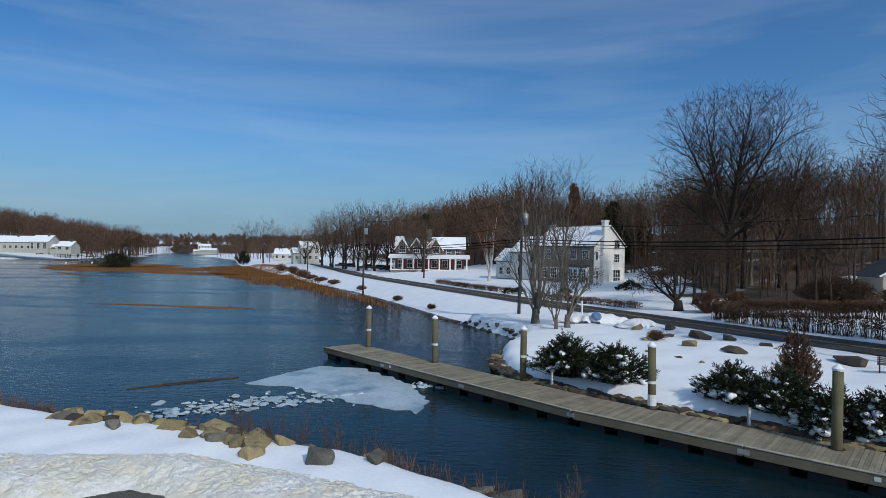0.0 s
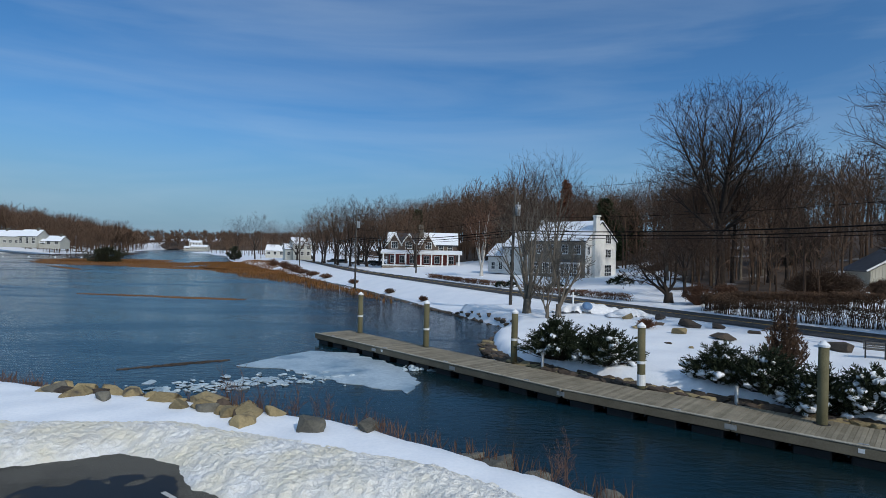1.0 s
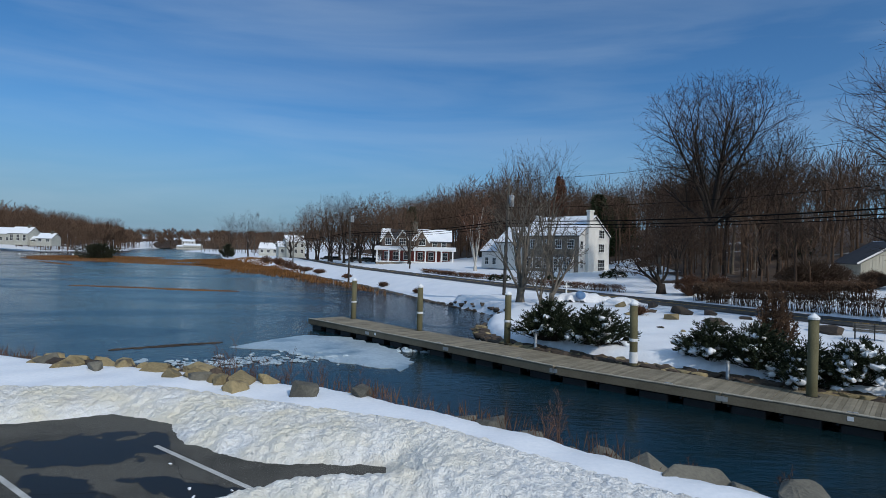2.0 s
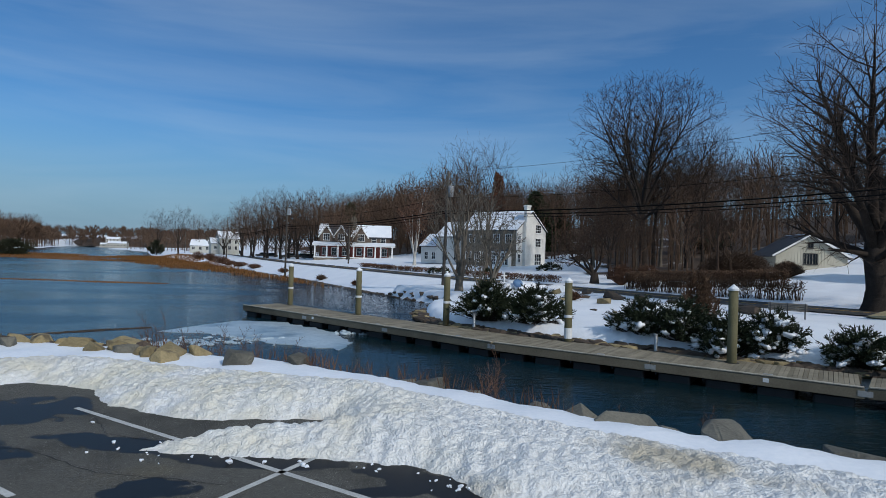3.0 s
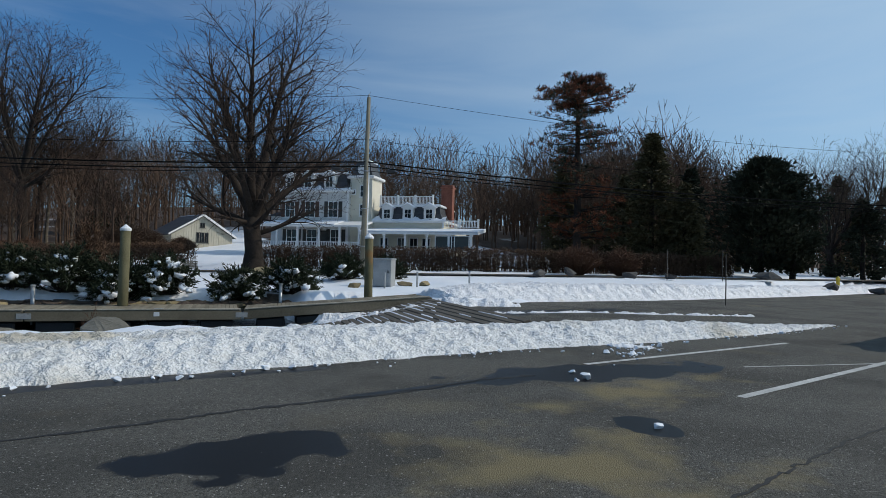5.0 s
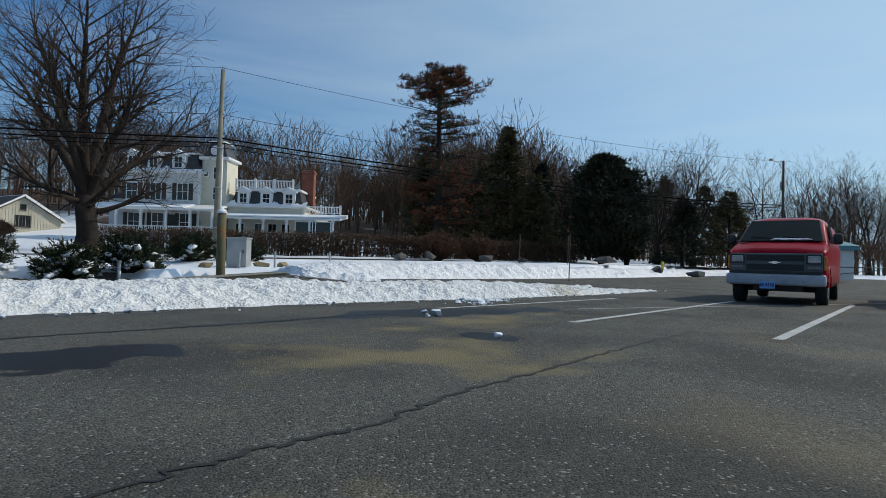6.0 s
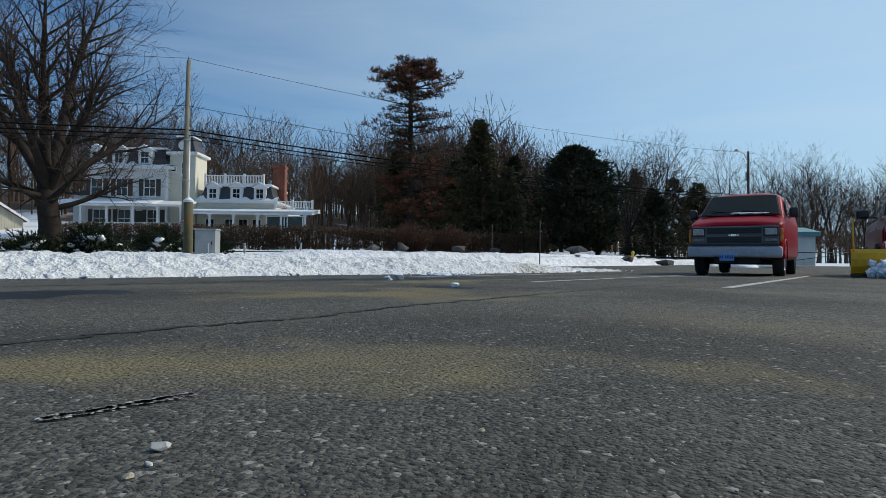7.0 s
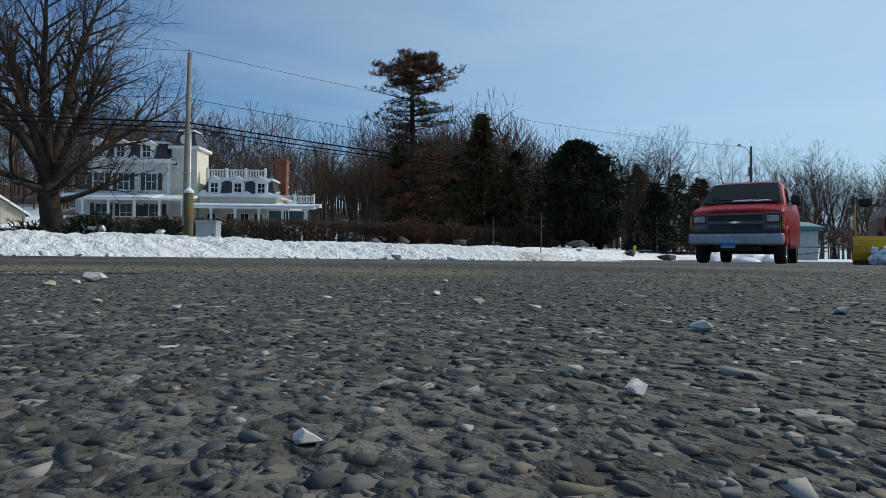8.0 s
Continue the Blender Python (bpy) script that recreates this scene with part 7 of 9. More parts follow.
def twig_dome(x, y, rx, h, seed, label, mat=BROWNTWIG, n=900):
    rnd = random.Random(seed)
    bag = Bag()
    for i in range(n):
        az, o = rnd.uniform(0, 6.28), math.sqrt(rnd.random())
        tip = Vector((math.cos(az) * rx * o, math.sin(az) * rx * o, h * math.sqrt(max(0.05, 1 - o * o * 0.85)) * rnd.uniform(0.8, 1.03)))
        root = Vector((tip.x * 0.12, tip.y * 0.12, 0))
        mid = root.lerp(tip, 0.5) + Vector((tip.x * 0.1, tip.y * 0.1, h * 0.05))
        bag.limb([root, mid, tip], [0.035, 0.02, 0.008], 3)
        for s in range(5):
            d = Vector((rnd.gauss(0, 1), rnd.gauss(0, 1), rnd.gauss(0.5, 0.5))).normalized()
            q = mid.lerp(tip, rnd.uniform(0.3, 1))
            bag.limb([q, q + d * rnd.uniform(0.2, 0.5)], [0.01, 0.006], 2)
    t = empty("bare_shrub", at(x, y), label, "shrub")
    new("branchwork", bag.mesh("branchwork", mat)).parent = t


twig_dome(33.2, 62.0, 3.9, 3.2, 1, "wide clipped dome of bare brown twigs", n=1500)
twig_dome(38.6, 61.6, 1.6, 1.7, 2, "clipped dome of bare brown twigs")
for i, (x, y, r, h) in enumerate(((11.2, 43.6, 0.5, 0.5), (20.4, 60.5, 1.6, 2.2), (23.5, 61.5, 1.5, 2.0), (-15.2, 86, 0.7, 0.6), (-8.7, 74, 0.4, 0.4), (-25.5, 106, 0.9, 0.7), (-35, 121, 1.5, 0.9), (-41, 131, 1.8, 1.0), (-47, 141, 2.2, 1.2), (-52, 150, 2, 2.2), (-60, 165, 2, 2.4), (-70, 182, 2.2, 2.6), (45, 17.5, 2.0, 2.6), (48, 15, 1.6, 2.4))):
    twig_dome(x, y, r, h, 10 + i, "low bare bush on the snowy bank", mat=DRYWEED if i != 3 else BROWNTWIG, n=260)


# marsh grass, and the dry weeds along the near shore
def reeds(name, patches, seed, label, h, per, mat, w=0.05, cat="reeds"):
    rnd = random.Random(seed)
    bag = Bag()
    for x, y, rx, ry, rot in patches:
        c, s = math.cos(radians(rot)), math.sin(radians(rot))
        for i in range(int(per * rx * ry)):
            a, o = rnd.uniform(0, 6.28), math.sqrt(rnd.random())
            u, v = math.cos(a) * rx * o, math.sin(a) * ry * o
            px, py = x + u * c - v * s, y + u * s + v * c
            z0 = max(WATER_Z - 0.1, ZG(px, py) - 0.05)
            d = Vector((rnd.gauss(0, 0.3), rnd.gauss(0, 0.3), 1)).normalized()
            bag.blade(Vector((px, py, z0)), d, Vector((rnd.gauss(0, 1), rnd.gauss(0, 1), 0)).normalized(), h * rnd.uniform(0.5, 1.1) * (1.05 - 0.5 * o), w)
    return tagged(new(name, bag.mesh(name, mat)), label, cat, "", "stuff")


def mud_flat(x, y, rx, ry, rot, z=0.1):
    bm = bmesh.new()
    n = 40
    ring = []
    for i in range(n):
        a = math.tau * i / n
        k = 1 + 0.2 * noise.noise(Vector((math.cos(a) * 2, math.sin(a) * 2, x)))
        ring.append((math.cos(a) * rx * k, math.sin(a) * ry * k))
    outer = [bm.verts.new((u, v, -0.15)) for u, v in ring]
    inner = [bm.verts.new((u * 0.86, v * 0.86, z)) for u, v in ring]
    bm.faces.new(inner)
    for i in range(n):
        bm.faces.new((outer[i], outer[(i + 1) % n], inner[(i + 1) % n], inner[i]))
    ob = part("marsh_flat", bm, REED)
    ob.matrix_basis = pose(x, y, WATER_Z, 0, 0, rot)
    tagged(ob, "low flat of golden brown marsh grass in the water", "marsh", "", "structure")


FLATS = [(-128, 192, 34, 26, -25), (-152, 220, 24, 28, 0), (-88, 164, 24, 6, -12), (-70, 160, 22, 10, -40), (-47, 71, 6.5, 0.7, 0), (-36, 70.2, 6.6, 1.1, -2), (-113, 146, 16, 1.6, -38)]
for f in FLATS:
    mud_flat(*f, z=0.16 if f[3] > 3 else 0.05)
reeds("marsh_grass", [(x, y, rx * 0.95, ry * 0.92, r) for x, y, rx, ry, r in FLATS if ry > 3], 3, "dead golden brown marsh grass on flats", 0.8, 6, REED, 0.16)
reeds("marsh_grass", [(-62, 152, 11, 17, 30), (-50, 131, 8, 14, 33), (-39, 115, 5, 12, 30), (-30, 101, 3.0, 10, 28), (-80, 184, 14, 20, 30), (-100, 218, 15, 26, 30), (-21, 88.5, 1.5, 9, 28), (-15, 77, 0.8, 7, 28)], 4, "dead golden brown grass along the far bank", 0.9, 13, REED, 0.15)
reeds("dry_weeds", [(-20, 21.6, 3.2, 0.9, -8), (-24, 22.2, 3, 1.0, -5), (-17.2, 21.0, 1.5, 0.6, -10), (-12.5, 20.4, 2.6, 0.5, -5), (-8.0, 19.1, 2.0, 0.6, -15), (-3.0, 17.2, 2.6, 0.6, -28), (0.6, 15.0, 1.8, 0.5, -35), (3.0, 13.3, 1.2, 0.4, -35)], 5, "dry brown weeds along the rocky shore", 0.85, 170, DRYWEED, 0.024, "weeds")


def stalks(x, y, n, h, seed, spread, mat=DRYWEED):
    rnd = random.Random(seed)
    bags = (Bag(), Bag())
    cfg = dict(BROAD)
    cfg.update(segs=(4, 3, 2), kids=(7, 3), start=(0.3, 0.3), angle=(28, 35), ratio=(0.4, 0.5), thin=0.004, sides=(4, 3, 3), wiggle=(0.05, 0.1, 0.15), lift=(0, 0.03, 0.03), taper=(0.5, 0.5, 0.5), fork=(0.6, 0.6), split=9)
    for i in range(n):
        dx, dy = rnd.gauss(0, spread), rnd.gauss(0, spread)
        grow(bags, Vector((dx, dy, -0.1)), Vector((rnd.gauss(0, 0.1), rnd.gauss(0, 0.1), 1)).normalized(), h * rnd.uniform(0.6, 1.1), 0.008, 0, cfg, rnd)
    t = empty("dry_stalks", at(x, y), "tall dry brown weed stalks on the shore", "weeds", "shore weeds")
    new("stalk_clump", bags[0].mesh("stalk_clump", mat)).parent = t


for i, (x, y, n, h, s) in enumerate(((-8.6, 19.4, 9, 1.5, 0.35), (-7.6, 19.2, 6, 1.2, 0.3), (-6.4, 19.0, 7, 1.3, 0.3), (-5.2, 18.6, 6, 1.1, 0.4), (-3.6, 17.9, 4, 1.0, 0.3), (-10.5, 20.2, 6, 0.9, 0.4), (4.6, 12.6, 6, 0.8, 0.2), (6.0, 11.4, 4, 0.7, 0.2))):
    stalks(x, y, n, h, i, s)
stalks(1.9, 14.8, 7, 1.6, 21, 0.25, REDTWIG)


# tall trunks at the edge of the wood
TRUNKS = ((27.6, 84.3, 12), (29.8, 82.7, 13), (31.6, 80.9, 13.5), (34.3, 85.1, 13), (33.4, 79.0, 12.5), (38.2, 87.2, 14), (36.8, 77.3, 12.5), (25.9, 90.4, 12))
CAPPED = ((17.1, 85.6, 0.75), (19.1, 85.8, 0.75), (18.9, 89.5, 0.9), (2.6, 84.4, 0.8), (1.2, 85.5, 0.7), (9.0, 83.5, 0.6))
for i, (x, y, h) in enumerate(TRUNKS):
    crown_tree(at(x, y), h * 1.15, 0.22, 210 + i, "tall slim bare tree with grey trunk at wood's edge", GREYBARK if i % 2 else TRUNK, group="wood edge trees", foot=0.36, width=0.2, fork=0.55, stems=7, spread=45, thin=0.015, g=1.4, flat=0.03)
for i, (x, y, r) in enumerate(CAPPED):
    yew(x, y, r, r, r * 1.05, 60 + i, "small dark shrub capped with snow by the house", snow=26, group="house shrubs")


# woods on the hillsides
def wood_variant(seed, h, g, thin, depth, width=0.2, foot=0.22, stems=7, spread=52):
    """One bare woodland tree in a single bag."""
    limbs, ends = tree_bags(h, h * 0.007 + 0.05, seed, foot=foot, width=width, fork=0.45, stems=stems, spread=spread, g=g, thin=thin, depth=depth, flat=0.2, wig=0.07, lift=0.025, rise=0.16, seg=0.14 if depth < 3 else 0.09)
    n0 = len(limbs.v)
    limbs.v += ends.v
    limbs.f += [tuple(i + n0 for i in f) for f in ends.f]
    return limbs


near_variants = [wood_variant(200 + i, 12 + (i % 3) * 1.5, 2.05, 0.016, 3, (0.22, 0.28, 0.25)[i % 3]) for i in range(6)]
near_me = [b.mesh("crown", (TWIG, BROWNTWIG, BROWNTWIG, TWIG, BROWNTWIG, TWIG)[i]) for i, b in enumerate(near_variants)]


def scatter(seed, n, rule, box_):
    rs = np.random.RandomState(seed)
    px, py = rs.uniform(box_[0], box_[1], n * 40), rs.uniform(box_[2], box_[3], n * 40)
    ok = rule(px, py)
    return list(zip(px[ok][:n], py[ok][:n]))


def woods_rule(lo, hi):
    def rule(px, py):
        d = -side(px, py, ROAD)
        clear = ((px > -14) & (px < 27) & (py > 80) & (py < 113)) | ((px > -40) & (px < 2) & (py > 132) & (py < 172)) | ((px > 40) & (px < 72) & (py > 22) & (py < 63)) | ((px > 40) & (px < 56) & (py > 62) & (py < 80)) | ((px > 27) & (py > 45) & (py < 80) & (py < px * 1.7) & (py > px * 1.43))
        edge = np.where((px > 22) & (px < 64) & (py > 50) & (py < 100), lo * 0.45, lo)
        return (d > edge) & (d < hi) & ~clear
    return rule


for i, (x, y) in enumerate(scatter(1, 290, woods_rule(30, 64), (-60, 150, -40, 190))):
    me = near_me[i % 6]
    t = empty("woodland_tree", pose(x, y, gz(x, y), 0, 0, (i * 77) % 360), "slender bare tree in the hillside wood", "tree", "hillside wood")
    k = 0.7 if 22 < x < 64 and 50 < y < 100 else (0.72 if x > 40 and y < 64 else 1.05)
    t.scale = (k, k, k * (0.8 + 0.35 * ((i * 0.618) % 1)))
    new("crown", me).parent = t


def woods_stuff(name, places, variants, material, label, scale=1.0):
    vs, fs, n0 = [], [], 0
    arr = [b.arrays() for b in variants]
    rs = np.random.RandomState(len(places))
    zz = ground_z([p[0] for p in places], [p[1] for p in places])
    for i, (x, y) in enumerate(places):
        v, f = arr[i % len(arr)]
        a, k = rs.uniform(0, 6.28), scale * rs.uniform(0.75, 1.2)
        c, s = math.cos(a) * k, math.sin(a) * k
        vs.append(np.stack([v[:, 0] * c - v[:, 1] * s + x, v[:, 0] * s + v[:, 1] * c + y, v[:, 2] * k + zz[i]], -1))
        fs.append(f + n0)
        n0 += len(v)
    return tagged(new(name, quads(name, np.concatenate(vs), np.concatenate(fs), material)), label, "woods", "", "stuff")


far_variants = [wood_variant(300 + i, 15 + i % 3, 2.5, 0.032, 2, (0.24, 0.3, 0.27)[i % 3]) for i in range(6)]
brush = [wood_variant(320 + i, 5.5, 3.1, 0.026, 2, 0.45, 0.05, 7, 60) for i in range(3)]
woods_stuff("woods", scatter(2, 800, woods_rule(50, 165), (-110, 260, -80, 330)), far_variants, BROWNTWIG, "dense leafless brown woods on the hillside")
woods_stuff("woods", scatter(8, 260, lambda x, y: woods_rule(42, 150)(x, y) & (x < 12) & (y > 112), (-90, 14, 110, 330)), far_variants, BROWNTWIG, "tall leafless brown woods behind the far houses", 1.35)
woods_stuff("woods", scatter(9, 130, lambda x, y: woods_rule(38, 90)(x, y) & (x > 60) & (y < 60), (60, 120, -10, 62)), far_variants, BROWNTWIG, "dense leafless brown woods behind the mansion", 0.62)
woods_stuff("undergrowth", scatter(12, 130, lambda x, y: (-side(x, y, ROAD) > 9) & (-side(x, y, ROAD) < 60) & ~((x > -40) & (x < 2) & (y > 100) & (y < 172)), (-100, 5, 150, 290)), brush, BROWNTWIG, "bare brush beneath the far trees", 0.7)
woods_stuff("woods", scatter(13, 170, lambda x, y: woods_rule(24, 80)(x, y) & (x > 78) & (y < 40), (78, 125, -8, 40)), far_variants, BROWNTWIG, "leafless brown woods behind the spruces", 1.12)
woods_stuff("undergrowth", scatter(3, 430, woods_rule(30, 95), (-70, 150, -40, 220)), brush, BROWNTWIG, "tangled bare brown undergrowth in the wood")


def litter(name, rule, area, step, label):
    xs, ys = np.arange(area[0], area[1], step), np.arange(area[2], area[3], step)
    px, py = np.meshgrid(xs, ys)
    ok = rule(px + 3 * waves(px, py, 14, 71), py + 3 * waves(px, py, 12, 72))
    keep = ok[:-1, :-1] & ok[1:, 1:] & ok[1:, :-1] & ok[:-1, 1:]
    grid_mesh(name, xs, ys, ground_z(px, py) + 0.12, LITTER, keep, label, "woodland floor", "structure")


LITTER = surf("leaf_litter", (0.035, 0.022, 0.015), (0.085, 0.056, 0.038), 0.3, 5, 0.9, 0.5, 0.05, stain=(0.7, 0.72, 0.76), stain_scale=0.09, stain_at=0.64)
litter("woodland_floor", woods_rule(27, 190), (-120, 270, -90, 340), 3.0, "brown leaf litter with patches of snow")


def far_rule(px, py):
    d = poly_dist(px, py, WATER_POLY, True)
    far = (px < -185 - np.clip(py - 290, 0, None) * 0.509) | (py > 880)
    house = (px > -300) & (px < -225) & (py > 270) & (py < 325)
    return far & ~inside(px, py, WATER_POLY) & (d > 5) & (d < 130) & ~house


far_low = [wood_variant(340 + i, 14 + 0.5 * i, 3.4, 0.065, 2, 0.32, 0.12, 6, 48) for i in range(4)]
distant = [wood_variant(360 + i, 13, 6.0, 0.24, 2, 0.4, 0.05, 5, 50) for i in range(3)]
woods_stuff("woods", scatter(4, 620, lambda x, y: far_rule(x, y) & (y < 480), (-460, -185, 200, 480)), far_low, BROWNTWIG, "distant brown leafless woods across the water", 1.45)
woods_stuff("woods", scatter(5, 300, lambda x, y: (-side(x, y, ROAD) > 25) & (-side(x, y, ROAD) < 160), (-420, -60, 260, 900)), far_low, BROWNTWIG, "distant brown leafless woods along the inlet", 1.2)

woods_stuff("woods", scatter(11, 190, lambda x, y: ~inside(x, y, WATER_POLY) & (poly_dist(x, y, WATER_POLY, True) > 3) & (poly_dist(x, y, WATER_POLY, True) < 60) & (x < -150) & ((x > -222) | (y > 330)), (-330, -150, 290, 520)), far_low, BROWNTWIG, "brown leafless woods crowding the far shore", 0.95)
woods_stuff("woods", scatter(14, 900, lambda x, y: far_rule(x, y) & (y > 420), (-760, -200, 420, 1080)), distant, BROWNTWIG, "faraway brown leafless woods at the inlet's head", 1.4)
litter("woodland_floor", far_rule, (-620, -190, 200, 1000), 7.0, "distant brown woodland floor")


def beyond_rule(px, py):
    return (px > 96) & (px < 190) & (py > -95) & (py < 30) & (np.abs(side(px, py, ROAD)) > 5)


woods_stuff("woods", scatter(6, 130, beyond_rule, (90, 200, -100, 40)), near_variants, TWIG, "bare dark woods beyond the parking lot", 1.15)
woods_stuff("woods", scatter(16, 130, lambda x, y: beyond_rule(x, y) & (x > 125), (125, 200, -100, 40)), far_variants, BROWNTWIG, "bare brown woods farther beyond the parking lot", 1.0)
woods_stuff("undergrowth", scatter(7, 420, beyond_rule, (88, 170, -100, 40)), brush, BROWNTWIG, "tangled bare brush beyond the parking lot")


# ---- poles and wires ----
def utility_pole(x, y, top, mat, label, r=0.16, lean=(0, 0)):
    z = gz(x, y)
    p = empty("utility_pole", pose(x, y, z - 0.1, lean[0], lean[1], 0), label, "utility pole", "roadside poles")
    h = top - z + 0.1
    part("shaft", bar([(0, 0, 0), (0, 0, h * 0.5), (0, 0, h)], [r, r * 0.85, r * 0.66], 12), mat, p, smooth=True)
    return p, h


P3, h3 = utility_pole(29.85, 26.5, 12.4, POLEWOOD, "tall weathered timber utility pole with pale conduit", 0.19, (0, 0.9))
part("conduit", bar([(0.2, -0.1, 0.1), (0.16, -0.1, h3 * 0.62)], 0.055, 8), CAPM, P3, "pale plastic conduit", smooth=True)
for z in (2.0, 4.5, 7.0):
    part("strap", bar([(0, 0, z), (0, 0, z + 0.05)], 0.24, 12), GALV, P3)
part("insulator", bar([(0, 0, h3), (0, 0, h3 + 0.25)], [0.05, 0.03], 8), GREYMETAL, P3)
for z in (7.75, 7.45, 9.3):
    part("bracket", boxes((-0.1, 0.22, -0.06, 0.06, z, z + 0.14)), GALV, P3)
P1, h1 = utility_pole(1.85, 59.4, 11.8, OLDPOLE, "dark timber utility pole with transformer can", 0.17, (0, 1.2))
can = part("transformer", bar([(0.32, -0.1, h1 - 2.6), (0.32, -0.1, h1 - 1.5)], 0.27, 14), GALV, P1, "grey cylindrical transformer", smooth=True)
part("bushing", bar([(0.32, -0.1, h1 - 1.5), (0.32, -0.1, h1 - 1.2)], [0.06, 0.04], 8), GREYMETAL, can)
P2, h2 = utility_pole(-23.8, 100.2, 11.6, OLDPOLE, "dark timber utility pole with pale equipment box", 0.17)
part("equipment_box", bevelled((0.12, 0.6, -0.3, 0.2, h2 - 2.4, h2 - 1.3), w=0.04), GALV, P2, "pale grey equipment box")
for x, y, t in ((-58, 172, 12), (-118, 290, 12.5), (-16.5, 125, 9)):
    utility_pole(x, y, t, OLDPOLE, "dark timber utility pole by the far road", 0.17)
P4, h4 = utility_pole(72.6, -11.2, 12.4, OLDPOLE, "dark timber utility pole with street lamp arm", 0.17)
part("lamp_arm", bar([(0, 0, h4 - 1.2), (-0.5, 0.5, h4 - 0.3), (-1.4, 1.4, h4 - 0.05)], 0.045, 8), GALV, P4)
part("lamp_head", bevelled((-1.95, -1.35, 1.25, 1.6, h4 - 0.2, h4 - 0.02), w=0.05), GALV, P4, "grey street lamp head")
part("transformer", bar([(0.3, 0, h4 - 3.2), (0.3, 0, h4 - 2.2)], 0.25, 12), GREYMETAL, P4, "grey transformer can", smooth=True)
for x, y in ((108, -24), (104, -33), (118, -20)):
    utility_pole(x, y, 10.5, OLDPOLE, "dark timber utility pole beyond the lot", 0.16)


def wire(a, b, sag, r, name="overhead_wire"):
    a, b = Vector(a), Vector(b)
    pts = []
    for i in range(33):
        t = i / 32
        p = a.lerp(b, t)
        pts.append((p.x, p.y, p.z - 4 * sag * t * (1 - t)))
    tagged(part(name, bar(pts, r, 5), CABLE), "black overhead utility wire between poles", "wire", "overhead wires")


p3, p1, p2, p4 = (29.9, 26.45), (1.9, 59.4), (-23.8, 100.2), (72.6, -11.2)
for z3, z1, z4, r, sag in ((8.05, 7.75, 7.6, 0.045, 0.55), (7.75, 7.5, 7.3, 0.038, 0.6), (7.45, 7.15, 7.0, 0.022, 0.5), (9.55, 9.1, 9.2, 0.016, 0.7), (12.5, 11.75, 12.3, 0.013, 0.8)):
    wire((*p3, z3), (*p1, z1), sag, r)
    wire((*p3, z3), (*p4, z4), sag * 1.2, r)
    wire((*p1, z1), (*p2, z1 - 0.2), sag, r)
    wire((*p2, z1 - 0.2), (-58, 172, z1), sag * 1.4, r)
    wire((*p4, z4), (118, -20, z4 - 2), sag, r)
for x, y, z in ((31.2, 25.4, 7.52), (28.6, 27.9, 7.5)):
    tagged(part("cable_closure", bevelled((-0.3, 0.3, -0.09, 0.09, -0.1, 0.1), w=0.04), BLACKM), "black cable splice box hung on wire", "cable box").matrix_basis = pose(x, y, z, 0, 0, -42)

# ---- rocks ----
rock_me = {}


def rock(x, y, sx, sy, sz, seed, mat, label, group, sink=0.3, rz=0, z=None, name="boulder"):
    key = (seed % 9, mat.name)
    if key not in rock_me:
        rock_me[key] = mesh_from("boulder", stone(seed % 9, 1, 1, 1), mat)
    ob = new(name, rock_me[key])
    ob.matrix_basis = pose(x, y, (gz(x, y) if z is None else z) + sz * (1 - 2 * sink), 0, 0, rz)
    ob.scale = (sx, sy, sz)
    return tagged(ob, label, "rock", group)


SH = "angular tan boulder on the snowy shore"
for i, (x, y, sx, sy, sz) in enumerate(((-15.3, 19.5, 0.5, 0.4, 0.34), (-14.2, 19.0, 0.62, 0.4, 0.34), (-13.5, 19.9, 0.5, 0.45, 0.45), (-12.3, 19.4, 0.6, 0.45, 0.34), (-11.4, 20.2, 0.6, 0.5, 0.45), (-10.9, 19.0, 0.62, 0.45, 0.36), (-9.9, 18.3, 0.55, 0.42, 0.36), (-9.2, 18.9, 0.75, 0.6, 0.45), (-8.9, 17.9, 0.4, 0.3, 0.28), (-8.0, 18.8, 0.5, 0.4, 0.35),
                                     (-7.4, 17.6, 0.66, 0.5, 0.42), (-6.7, 18.0, 0.45, 0.35, 0.32), (-12.9, 18.7, 0.4, 0.35, 0.3))):
    rock(x, y, sx * 1.05, sy * 1.05, sz * 1.1, i, ROCK if i % 4 else GREYROCK, SH, "shore boulders", 0.46, i * 47)
for i in range(22):
    x = -15.6 + i * 0.4
    y = 19.75 - 0.012 * (i - 6) ** 2 + 0.3 * math.sin(i * 2.3)
    k = 0.3 + 0.22 * ((i * 0.618) % 1)
    rock(x, y, k * 1.1, k * 0.85, k * 0.7, i + 2, (ROCK, ROCK, WALLROCK)[i % 3], SH, "shore boulders", 0.44, i * 83)
